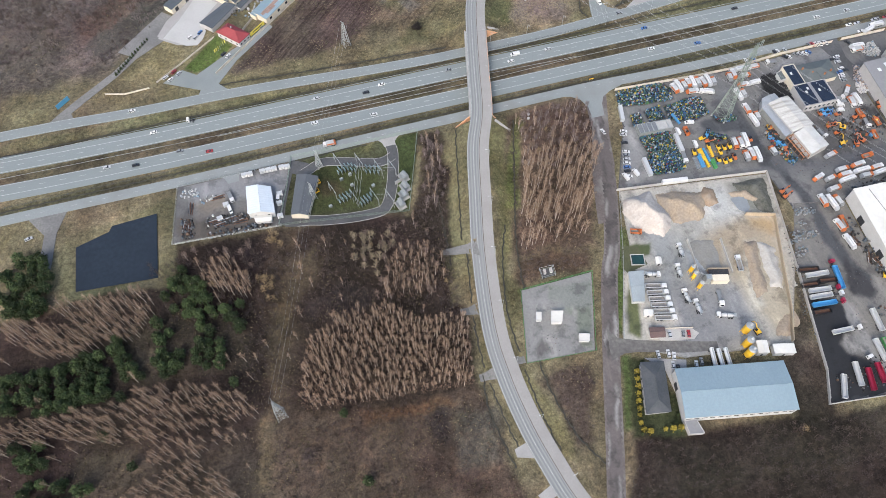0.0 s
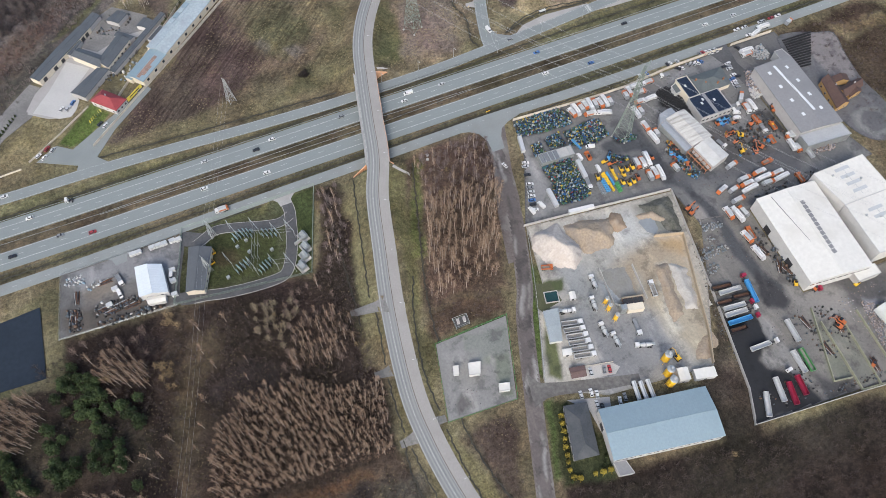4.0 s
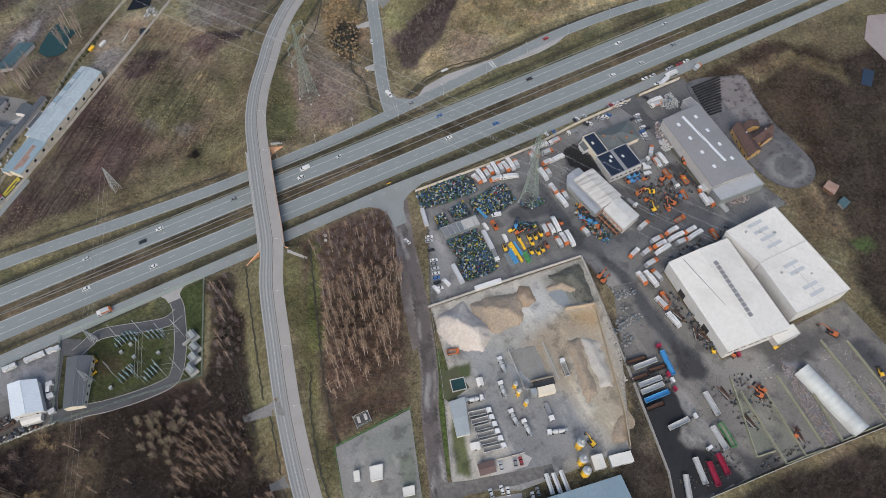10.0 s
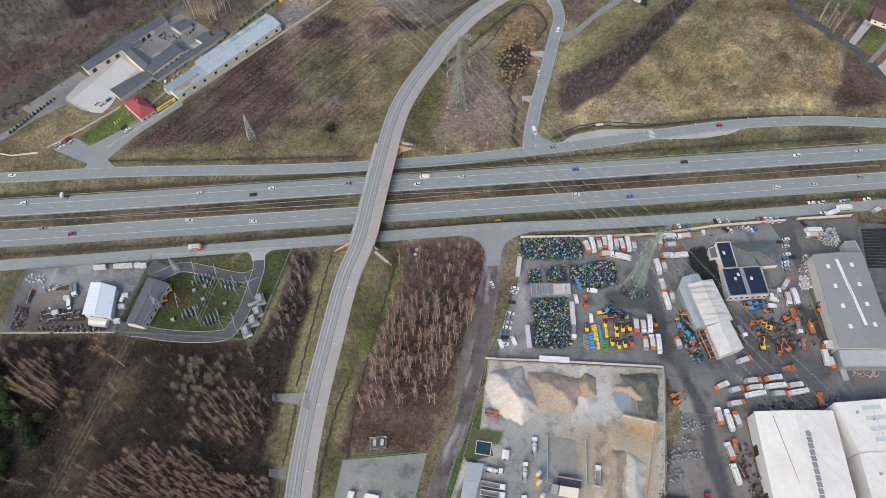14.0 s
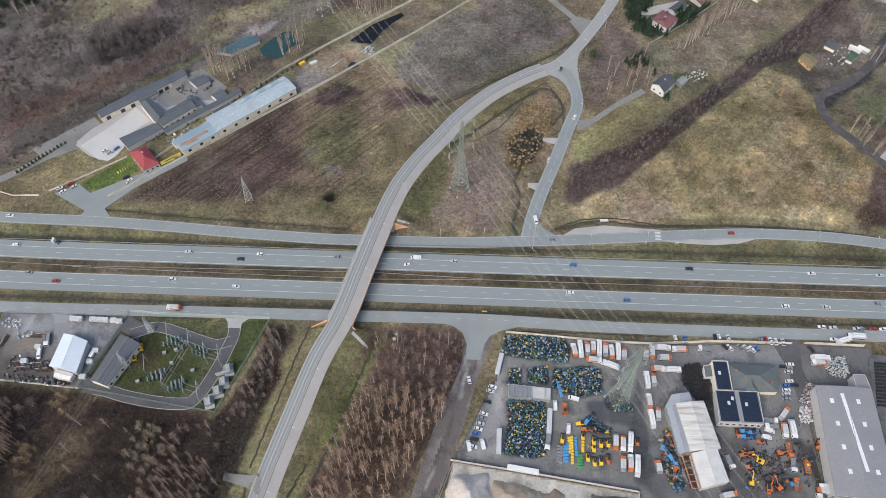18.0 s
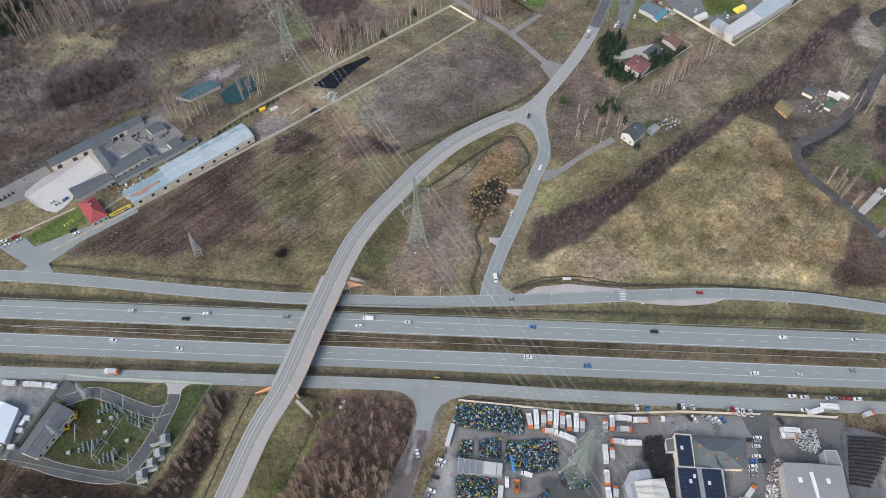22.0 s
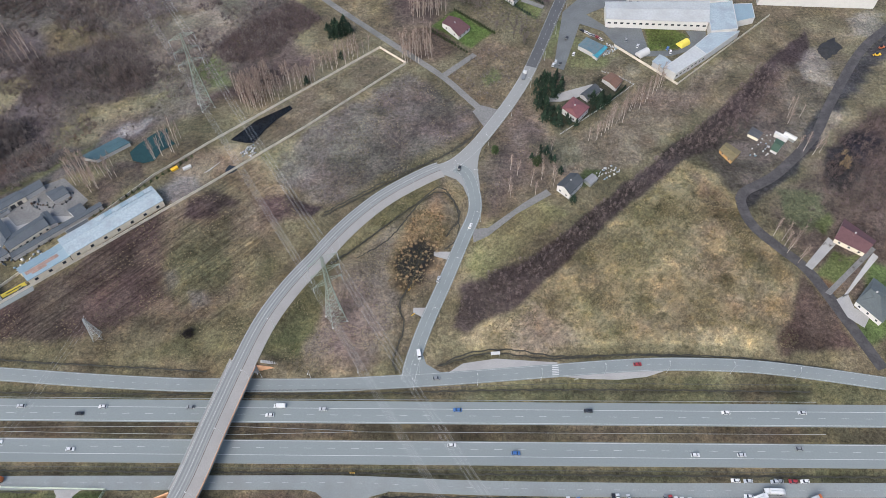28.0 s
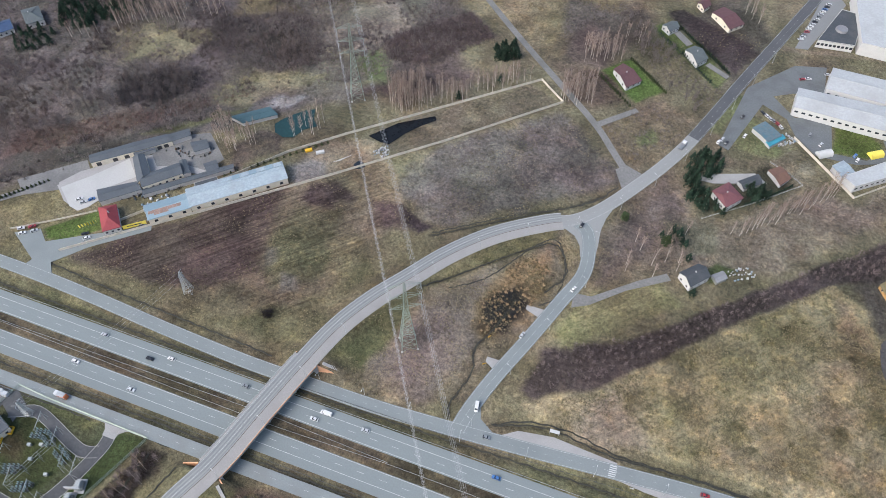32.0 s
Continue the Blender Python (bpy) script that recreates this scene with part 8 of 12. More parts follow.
SP = np.concatenate([scatter(zone((288, 268), (301, 282), (312, 268), (304, 255), (299, 245), (287, 241)), 4.2, 0.45, 0.85), scatter(zone((296, 243), (306, 238), (315, 226), (301, 223), (291, 232)), 4.4, 0.45, 0.8), scatter(zone((132, 326), (145, 342), (156, 322), (146, 314)), 4.2, 0.45, 0.85),
                     scatter(zone((324, 252), (339, 259), (341, 248), (329, 239)), 4.0, 0.45, 0.85), scatter(zone((285, 197), (296, 203), (299, 192), (287, 190)), 4.2, 0.45, 0.8),
                     scatter(zone((133, 316), (146, 330), (152, 326), (140, 312)), 4.2, 0.45, 0.9),
                     scatter(zone((118, 266), (165, 310), (168, 306), (124, 264)), 7, 0.45, 0.5),
                     np.array([(282, 196), (288, 202), (300, 184), (306, 160), (92, 257)], float)])
trees("spruce", "dark green spruce beside a garden", "tree", SP, SPRUCES, BARK, SPRUCE, 0.55, 0.95, "spruces round the gardens")
FAR_SP = np.concatenate([scatter(zone((-188.3, 233.9), (-165.9, 242.2), (-141.3, 273.7), (-150, 300), (-225, 280), (-210.6, 259.5)), 5.0, 0.48, 0.85), scatter(zone((-202.8, 196.7), (-187, 202.6), (-177.6, 220), (-190.2, 231.7), (-212, 220.7)), 6.0, 0.48, 0.8)])
stuff("far_spruces", "far dark green spruces among bare scrub", "trees", FAR_SP, [k[1] for k in SPRUCES], SPRUCE, 0.55, 0.95)
# scrub
stuff("scrub_dark", "dark leafless brushwood under the trees", "scrub", np.concatenate([
    scatter(zone((-330, -92), (-160, -120), (-95, -92), (-32, -72), (42, -80), (54, -62), (62, -27), (75, -27), (64, -95), (56, -130), (50, -195), (55, -240), (-60, -260), (-230, -230)), 3.9, 0.48, 0.6),
    scatter(zone((118, -28), (150, -24), (171, -27), (160, -80), (138, -128), (94, -122), (104, -90)), 3.6, 0.48, 0.7),
    scatter(zone((118, -238), (215, -253), (330, -272), (420, -262), (420, -310), (70, -310)), 4.6, 0.48, 0.7),
    scatter(zone((-320, 75), (-125, 82), (-95, 112), (-30, 176), (30, 226), (10, 330), (-60, 420), (-320, 400)), 6.5, 0.48, 0.45),
    scatter(zone((-59, 264), (-17, 294), (10, 277), (-8, 257)), 3.2, 0.48, 0.9), scatter(zone((-92, 214), (-60, 209), (-58, 222), (-86, 226)), 3.2, 0.48, 0.9),
    scatter(zone((-75, 244), (-43, 227), (-40, 236), (-70, 254)), 3.2, 0.48, 0.9), scatter(zone((-200, 306), (-111, 323), (-72, 293), (-141, 252), (-173, 259)), 5.0, 0.48, 0.6),
    scatter(zone((430, 130), (450, 172), (520, 240), (640, 290), (640, 80), (475, 100)), 7.0, 0.48, 0.6)]), BUSH, TWIG_DARK, 0.6, 1.25)
stuff("scrub_red", "reddish-brown leafless scrub", "scrub", np.concatenate([
    scatter(zone((231, 74), (238, 98), (280, 119), (344, 178), (411, 238), (455, 290), (470, 280), (425, 215), (383, 199), (322, 141), (269, 88), (240, 70)), 2.5, 0.6, 0.75),
    scatter(zone((-40, -183), (45, -194), (50, -206), (-38, -196)), 4, 0.48, 0.7), scatter(zone((92, -122), (134, -126), (132, -138), (92, -138)), 2.8, 0.48, 0.7),
    scatter(zone((86, -196), (112, -193), (98, -234), (90, -234)), 4, 0.48, 0.6), scatter(zone((98, 190), (130, 152), (122, 142), (94, 176)), 5, 0.48, 0.5),
    scatter(zone((134, 222), (192, 276), (245, 233), (186, 182)), 9, 0.48, 0.4), scatter(zone((200, 290), (240, 302), (216, 332), (178, 326)), 4.5, 0.48, 0.6),
    scatter(zone((62, 256), (90, 252), (130, 290), (100, 318)), 4.5, 0.48, 0.6), scatter(zone((398, -30), (480, -40), (540, -80), (520, -170), (430, -260), (385, -262), (400, -150)), 4.2, 0.48, 0.6)]), BUSH, TWIG_RED, 0.5, 1.05)
stuff("plantation_brush", "fine tan and rust twigs under the birches", "scrub", np.concatenate([scatter(Z_PLANT, 1.9, 0.55, 0.85), scatter(zone((113, -80), (156, -84), (135, -122), (97, -121), (104, -98)), 2.0, 0.55, 0.85), scatter(zone((16, -114), (36, -99), (53, -110), (53, -123), (39, -133), (29, -132), (14, -128)), 2.4, 0.55, 0.8)]), BUSH, M("tan_twigs", (0.23, 0.16, 0.118), 0.95, 0, 0.3, 0.15, 3.0, place=True), 0.5, 1.15)
stuff("field_brush", "low red-brown brushwood and bracken in rough ground", "scrub", np.concatenate([scatter(zone((-47, -179), (-10, -193), (32, -196), (53, -192), (55, -216), (45, -246), (-61, -216)), 3.0, 0.5, 0.45), scatter(zone((-13, -187), (33, -192), (35, -197), (-10, -192)), 1.6, 0.5, 0.8)]), BUSH, TWIG_RUST, 0.3, 0.65)
stuff("dark_brush", "dense dark purple-brown brushwood", "scrub", np.concatenate([scatter(q, 2.2, 0.5, 0.9) for q in (zone((-27, -123), (-3, -110), (11, -124), (8, -131), (-24, -130)), zone((-55, -73), (-46, -80), (-51, -93), (-58, -89)), zone((20, -197), (31, -200), (29, -212), (20, -212)), zone((-42, -196), (-34, -198), (-36, -205), (-43, -203)))]), BUSH, TWIG_DARK, 0.6, 1.1)
wood("belt_wood", "low leafless trees in a dense grey-brown belt", scatter(zone((232, 80), (240, 99), (282, 120), (346, 180), (413, 240), (455, 290), (468, 280), (424, 215), (381, 199), (320, 141), (267, 88), (243, 74)), 3.6, 0.6, 0.8), OAK, TWIG_DARK, TWIG_BELT, 0.32, 0.7)
stuff("heath_brush", "grey-brown brushwood between the houses", "scrub", np.concatenate([scatter(q, 3.2, 0.5, 0.6) for q in (zone((221.2, 408.5), (239.6, 394.7), (273.4, 359.9), (300, 337.4), (292.5, 313.3), (263.4, 333.3), (233.6, 358.7)), zone((167.2, 404), (217.7, 414.9), (237.2, 395.6), (225.5, 387.6), (199.3, 385.3), (180.6, 352.9)), zone((227.1, 274.3), (259, 312.9), (281.3, 285.8), (254, 248.2)))]), BUSH, TWIG_MID, 0.5, 1.1)
stuff("verge_brush", "grey-brown brushwood between wood and road bank", "scrub", scatter(zone((42, -80), (52, -62), (59, -27), (74, -27), (64, -80), (56, -125), (48, -185), (40, -185), (46, -140)), 2.3, 0.55, 0.8), BUSH, TWIG_WOOD, 0.6, 1.3)
stuff("floor_brush", "brown brushwood on the floor of a bare wood", "scrub", scatter(zone((-92, -74), (-30, -76), (44, -86), (52, -100), (46, -140), (-28, -142), (-34, -100), (-60, -100)), 3.3, 0.55, 0.7), BUSH, TWIG_WOOD, 0.5, 1.0)
stuff("reed_bed", "dry orange-brown reeds in a wet hollow", "reeds", scatter(zone((193, 100), (205, 93), (219, 110), (225, 138), (221, 158), (206, 150), (197, 130)), 2.4, 0.5, 0.42), [bush(1.2, 26, 0.22) for _ in range(4)], REED, 0.7, 1.7)
stuff("brush_pile", "dark pile of cut brushwood in the field", "brush pile", np.array([(83, 65), (85, 63.5), (81.5, 63.5), (83.5, 62.5), (84.5, 66)], float), [bush(2.4, 60, 0.12)], M("black_cut_brush", (0.035, 0.028, 0.026), 0.95, 0, 0.3, 0.3, 3.0), 1.3, 1.8)

NWS = open_ground(scatter(zone((-330, 85), (-125, 90), (-95, 118), (-30, 186), (-10, 240), (50, 255), (110, 330), (60, 430), (-100, 480), (-330, 480)), 3.6, 0.5))
stuff("quarry_brush", "tall reddish leafless brushwood beside a muddy track", "scrub", open_ground(np.concatenate([scatter(zone((487, 212), (536, 256), (560, 240), (540, 170), (482, 150), (464, 172), (479, 201)), 3.6, 0.5, 0.8), scatter(zone((46, 308), (76, 335), (102, 364), (130, 340), (109, 313), (88, 291), (62, 290)), 2.8, 0.5, 0.85)])), BUSH, TWIG_RED, 0.9, 1.8)
stuff("brush_thicket", "dense brown thicket of leafless brushwood", "scrub", scatter(zone((-81, 293), (-48, 304), (-19, 316), (8, 294), (12, 266), (-8, 246), (-52, 242), (-78, 258)), 3.4, 0.5, 0.8), BUSH, TWIG_MID, 1.0, 1.9)
stuff("red_brush_band", "band of low reddish-brown brushwood", "scrub", scatter(zone((-136, 114), (-143, 131), (-117, 151), (-90, 174), (-66, 187), (-36, 210), (-15, 230), (-8, 222), (-34, 199), (-62, 173), (-86, 150), (-115, 123)), 2.6, 0.5, 0.75), BUSH, M("red_brown_twigs", (0.185, 0.118, 0.098), 0.95, 0, 0.3, 0.15, 3.0, place=True), 0.5, 1.0)
stuff("dark_thicket", "dense blue-grey thicket of leafless brushwood", "scrub", scatter(zone((-111, 201), (-63, 230), (-49, 217), (-67, 193), (-92, 179), (-105, 188)), 3.0, 0.5, 0.85), BUSH, M("blue_grey_twigs", (0.1, 0.088, 0.09), 0.95, 0, 0.3, 0.15, 3.0, place=True), 1.1, 2.0)
stuff("brush_clumps", "clumps of grey-brown leafless brushwood", "scrub", clustered(NWS, 45, 0.28, 221), BUSH, TWIG_MID, 0.8, 1.7)
stuff("brush_clumps_red", "clumps of reddish leafless brushwood", "scrub", clustered(NWS, 38, 0.24, 231), BUSH, TWIG_RED, 0.8, 1.6)
stuff("brush_clumps_dark", "clumps of dark leafless brushwood", "scrub", clustered(NWS, 50, 0.09, 241), BUSH, TWIG_DARK, 0.9, 1.8)


# tufts of dry grass and sedge
def tuft(n=9):
    az = rng.rand(n) * 6.283
    a = np.stack([np.cos(az), np.sin(az), 0 * az], 1) * 0.12
    b = np.stack([np.cos(az) * 0.6, np.sin(az) * 0.6, 0.25 + 0.45 * rng.rand(n)], 1) * (0.6 + 0.6 * rng.rand(n, 1))
    return blades(a, b, np.full(n, 0.2))


TUFTS = [tuft() for _ in range(6)]


FIELD = open_ground(np.concatenate([scatter(LAND[18][0], 1.25, 0.5), scatter(LAND[22][0], 1.6, 0.5), scatter(LAND[23][0], 1.6, 0.5)]))
stuff("straw_tussocks", "pale tussocks of dry grass in a fallow field", "grass", clustered(FIELD, 16, 0.42, 171), TUFTS, STRAW, 0.6, 1.5)
stuff("sedge_tussocks", "brown and olive tussocks in a fallow field", "grass", clustered(FIELD, 13, 0.3, 181), TUFTS, SEDGE, 0.6, 1.5)
ROUGH = open_ground(np.concatenate([scatter(zone((-160, 62), (-40, 50), (100, 46), (124, 42), (150, 110), (232, 190), (250, 233), (196, 281), (131, 222), (50, 150), (-30, 80)), 2.0, 0.5),
                                    scatter(zone((-400, -60), (-100, -90), (50, -80), (60, -26), (180, -26), (160, -95), (130, -190), (95, -300), (-300, -300)), 2.3, 0.5),
                                    scatter(zone((390, -26), (480, -28), (520, -170), (420, -260), (372, -262), (380, -140)), 2.3, 0.5),
                                    scatter(zone((240, 150), (420, 300), (470, 340), (260, 430), (130, 330), (20, 230), (90, 420), (260, 430), (250, 250)), 2.8, 0.5), scatter(zone((20, 230), (-120, 90), (-300, 90), (-300, 400), (60, 430)), 4.2, 0.5)]))
stuff("rough_grass", "tufts of dry brown grass and weeds", "grass", clustered(ROUGH, 20, 0.45, 191), TUFTS, SEDGE, 0.6, 1.4)
stuff("pale_grass", "tufts of bleached winter grass", "grass", clustered(ROUGH[ROUGH[:, 0] < 372], 14, 0.3, 201), TUFTS, STRAW, 0.5, 1.2)


# ---- power line ----
def lattice(mb, x, y, z0, z1, w0, w1, n, r=0.11, rot=0.0):
    """A four-legged braced tower section."""
    def corner(z, k):
        w = (w0 + (w1 - w0) * (z - z0) / (z1 - z0)) / 2
        a = rot + math.pi / 4 + k * math.pi / 2
        return (x + w * 1.414 * math.cos(a), y + w * 1.414 * math.sin(a), z)
    zs = [z0 + (z1 - z0) * (1 - (1 - i / n) ** 1.25) for i in range(n + 1)]
    for k in range(4):
        mb.tube(corner(z0, k), corner(z1, k), r, r * 0.8, 4)
        for a, b in zip(zs, zs[1:]):
            mb.bar(corner(a, k), corner(b, k + 1), r * 1.1)
            mb.bar(corner(a, k + 1), corner(b, k), r * 1.1)
            mb.bar(corner(b, k), corner(b, k + 1), r * 1.1)
    return mb


LINE = math.atan2(137, -85)


def tall_pylon(x, y, arm=8.2, top=62.0):
    ob = thing("power_pylon", "tall greenish lattice power pylon with three cross-arms", "pylon", pose(x, y, -0.2, 0, 0, math.degrees(LINE)), "pylons of the high-voltage line")
    part("tower", lattice(lattice(MB(), 0, 0, 0, 36, 9.0, 2.6, 8, 0.17), 0, 0, 36, top, 2.6, 0.9, 8, 0.13), STEEL_GREEN, ob)
    for z in (39, 49, 59):
        for s in (-1, 1):
            mb = MB()
            for o in (-0.9, 0.9):
                mb.tube((o, s * 0.9, z), (0, s * arm, z + 0.4), 0.12, 0.1, 4).tube((o, s * 0.8, z + 2.6), (0, s * arm, z + 0.5), 0.1, 0.1, 4)
                for k in range(1, 5):
                    f = k / 5
                    mb.bar((o * (1 - f), s * (0.9 + (arm - 0.9) * f), z + 0.4 * f), (o * (1 - f), s * (0.85 + (arm - 0.85) * f), z + 2.6 - 2.1 * f), 0.12)
            part("cross_arm", mb, STEEL_GREEN, ob)
            for o in (-0.25, 0.25):
                part("insulator_string", MB().tube((o, s * arm, z + 0.3), (o * 2, s * arm, z - 4.2), 0.16, 0.16, 6), STEEL, ob)
    for k in range(4):
        a = math.pi / 4 + k * math.pi / 2
        part("footing", MB().box((6.35 * math.cos(a), 6.35 * math.sin(a), 0.2), (1, 1, 0.8)), CONCRETE, ob)
    return ob


TALL = [(250.5, -62), (165, 74.5), (58, 244)]
for x, y in TALL:
    tall_pylon(x, y)
WIRE = M("aluminium_conductor", (0.42, 0.42, 0.42), 0.6, 0.3, 0.05, 1.0, 4.0)


def cable(name, label, a, b, sag, r, group=""):
    pts = [tuple(Vector(a).lerp(Vector(b), t) - Vector((0, 0, 4 * sag * t * (1 - t)))) for t in np.linspace(0, 1, 17)]
    return tagged(new(name, quads_mesh(name, *limb(pts, [r] * 17, 3), WIRE)), label, "cable", group)


spans = [((335.5, -199), TALL[0]), (TALL[0], TALL[1]), (TALL[1], TALL[2]), (TALL[2], (-49, 413))]
nx_, ny_ = -math.sin(LINE), math.cos(LINE)
for a, b in spans:
    for z in (39, 49, 59):
        for s in (-1, 1):
            o = 8.2 * s
            for e in (-0.3, 0.3):
                cable("conductor", "long sagging aluminium power conductor", (a[0] + nx_ * (o + e), a[1] + ny_ * (o + e), z - 4.2), (b[0] + nx_ * (o + e), b[1] + ny_ * (o + e), z - 4.2), 5.0, 0.038, "conductors of the high-voltage line")


def small_pylon(x, y, h, rot):
    ob = thing("lattice_mast", "grey lattice mast of a medium-voltage line", "pylon", pose(x, y, -0.2, 0, 0, rot), "masts of the medium-voltage line")
    part("tower", lattice(MB(), 0, 0, 0, h, h * 0.24, 0.7, 8, 0.13), STEEL, ob)
    for z in (h - 1.0, h - 3.6, h - 6.2):
        for s in (-1, 1):
            part("cross_arm", MB().tube((0, s * 0.4, z), (0, s * 2.6, z + 0.1), 0.1, 0.08, 4).tube((0, s * 0.3, z + 0.9), (0, s * 2.6, z + 0.15), 0.07, 0.07, 4), STEEL, ob)
            part("insulator", MB().tube((0, s * 2.6, z), (0, s * 2.6, z - 1.0), 0.12, 0.12, 6), STEEL, ob)
    return ob


small_pylon(33.5, 62, 20, 20)
small_pylon(-51, -177.5, 23, 15)
small_pylon(-3, -31.5, 15, 20)
small_pylon(-10.7, -52.8, 15, 20)
for s in (-2.6, 0, 2.6):
    cable("line_wire", "thin overhead wire of the medium-voltage line", (33.5 + s, 62, 17), (-3 + s, -31.5, 13), 2.5, 0.03, "wires of the medium-voltage line")
    cable("line_wire", "thin overhead wire of the medium-voltage line", (-51 + s, -177.5, 20), (-10.7 + s, -52.8, 13), 3.5, 0.03, "wires of the medium-voltage line")

# ---- substation ----
PORCELAIN = M("pale_blue_grey_porcelain", (0.24, 0.34, 0.36), 0.4, 0, 0.15, 1.0, 4.0)


def transformer(x, y, rz):
    ob = thing("transformer", "large grey power transformer with radiators and bushings", "transformer", pose(x, y, 0.05, 0, 0, rz), "substation transformers")
    part("tank", MB().box((0, 0, 1.9), (4.6, 2.6, 2.8)), STEEL, ob)
    part("plinth", MB().box((0, 0, 0.2), (7, 5, 0.5)), CONCRETE, ob)
    for s in (-1, 1):
        for k in range(5):
            part("radiator", MB().box((-1.8 + 0.9 * k, s * 1.85, 1.9), (0.3, 0.9, 2.4)), STEEL, ob)
    for k in range(3):
        part("bushing", MB().tube((-1.3 + 1.3 * k, 0, 3.3), (-1.3 + 1.3 * k, 0.5, 5.3), 0.2, 0.1, 8), RENDER_WHITE, ob)
    part("conservator", MB().tube((-2, -0.9, 4.1), (2, -0.9, 4.1), 0.45, 0.45, 10), STEEL, ob)
    return ob


for x, y in ((44.6, -53.4), (43.6, -60.6), (41.5, -65.9), (38.1, -72.0)):
    transformer(x, y, 108)
for x, y in ((41.3, -55.9), (39.9, -68.1)):
    w = thing("fire_wall", "pale concrete fire wall with a steel cap", "wall", pose(x, y, 0, 0, 0, 18))
    part("wall", MB().box((0, 0, 1.5), (6, 0.4, 3.0)), RENDER_GREY, w)
    part("cap", MB().box((0, 0, 3.05), (6.1, 0.5, 0.12)), STEEL, w)
for x, y in ((-6.8, -42.4), (-8.8, -48.3)):
    f = thing("coil_enclosure", "yellow fenced enclosure with a dark coil", "enclosure", pose(x, y, 0, 0, 0, 18), "yellow enclosures")
    part("coil", MB().tube((0, 0, 0), (0, 0, 2.2), 0.9, 0.9, 10), DARK_STEEL, f)
    for k in range(4):
        a = k * math.pi / 2
        part("fence_panel", MB().box((1.9 * math.cos(a), 1.9 * math.sin(a), 0.8), (0.12, 3.9, 1.5), a), YELLOW, f)


def portal(x, y, rz, w=9.0, h=8.0):
    ob = thing("gantry", "pale steel gantry of the switchyard", "gantry", pose(x, y, 0, 0, 0, rz), "switchyard gantries")
    for s in (-1, 1):
        part("leg", MB().tube((s * w / 2 - 0.9, 0, 0), (s * w / 2, 0, h), 0.1, 0.08, 5).tube((s * w / 2 + 0.9, 0, 0), (s * w / 2, 0, h), 0.1, 0.08, 5), STEEL, ob)
    part("beam", MB().box((0, 0, h), (w + 1.0, 0.24, 0.24)), STEEL, ob)
    for k in (-1, 0, 1):
        part("insulator", MB().tube((k * w / 3, 0, h - 0.2), (k * w / 3, 0, h - 1.6), 0.12, 0.12, 6), PORCELAIN, ob)
    return ob


for x, y in ((8.3, -34.5), (1.2, -54), (20.8, -38), (12.4, -62), (31, -45.5), (24.2, -65), (39, -47), (32.5, -68)):
    portal(x, y, 108)




def breaker(x, y):
    ob = thing("switchgear", "high-voltage switchgear on steel legs with pale insulators", "switchgear", pose(x, y, 0, 0, 0, 18), "switchgear units")
    for k in (-1, 0, 1):
        part("leg", MB().tube((0, k * 0.95, 0), (0, k * 0.95, 2.2), 0.12, 0.12, 5), STEEL, ob)
        part("insulator", MB().tube((0, k * 0.95, 2.4), (0, k * 0.95, 3.4), 0.22, 0.16, 7).tube((-0.45, k * 0.95, 3.5), (0.45, k * 0.95, 3.5), 0.17, 0.17, 6), PORCELAIN, ob)
    part("frame", MB().box((0, 0, 2.3), (0.5, 2.6, 0.2)), DARK_STEEL, ob)
    part("drive_box", MB().box((0.5, 0, 1.1), (0.6, 0.9, 1.2)), DARK_STEEL, ob)
    return ob


base = None
for line, n in ((((7.5, -39.4), (13.7, -38.4), (19.7, -42.1)), 6), (((23.8, -42.8), (30.8, -45.5)), 4), (((4.2, -59.9), (10.8, -57.7)), 4), (((16.2, -64.9), (23.9, -62.2)), 4)):
    for x, y in spline(line, 2.0)[:n]:
        for q in (-1.5, 1.7):
            at = pose(x + q * 0.31, y + q * 0.95, 0, 0, 0, 18 + q * 2)
            if base is None:
                base = breaker(x, y)
                base.matrix_basis = at
            else:
                copy_thing(base, at)
bus = thing("busbar", "long pale tubular busbars on posts", "busbar", pose(0, 0, 0))
for (x0, y0), (x1, y1) in (((19.6, -38.6), (11.3, -64.5)), ((22.6, -40.4), (14.3, -66.2)), ((21, -39.4), (12.7, -65.2))):
    part("tube", MB().tube((x0, y0, 5.5), (x1, y1, 5.5), 0.08, 0.08, 6), STEEL, bus)
    for t in (0.05, 0.35, 0.65, 0.95):
        part("post", MB().tube((x0 + (x1 - x0) * t, y0 + (y1 - y0) * t, 0), (x0 + (x1 - x0) * t, y0 + (y1 - y0) * t, 5.5), 0.12, 0.1, 5), STEEL, bus)
for i, (x0, y0, x1, y1) in enumerate(((31.4, -43.4, 40.2, -47.1), (29.8, -48.1, 39.1, -50.3), (30.6, -45.8, 39.6, -48.7), (24.5, -64.1, 33.3, -66.7), (23.6, -66.6, 32.4, -69.2))):
    part("lead", MB().tube((x0, y0, 6), (x1, y1, 6), 0.06, 0.06, 5), STEEL, bus)
for x, y in ((25.5, -54.6), (13.7, -42.9), (13.3, -50.8), (-2, -62), (8, -45)):
    k = thing("relay_kiosk", "small grey relay kiosk on the lawn", "cabinet", pose(x, y, 0, 0, 0, 18), "relay kiosks")
    part("body", MB().box((0, 0, 0.9), (1.8, 1.3, 1.8)), STEEL, k)
    part("roof", MB().box((0, 0, 1.86), (1.9, 1.4, 0.14)), STEEL, k)


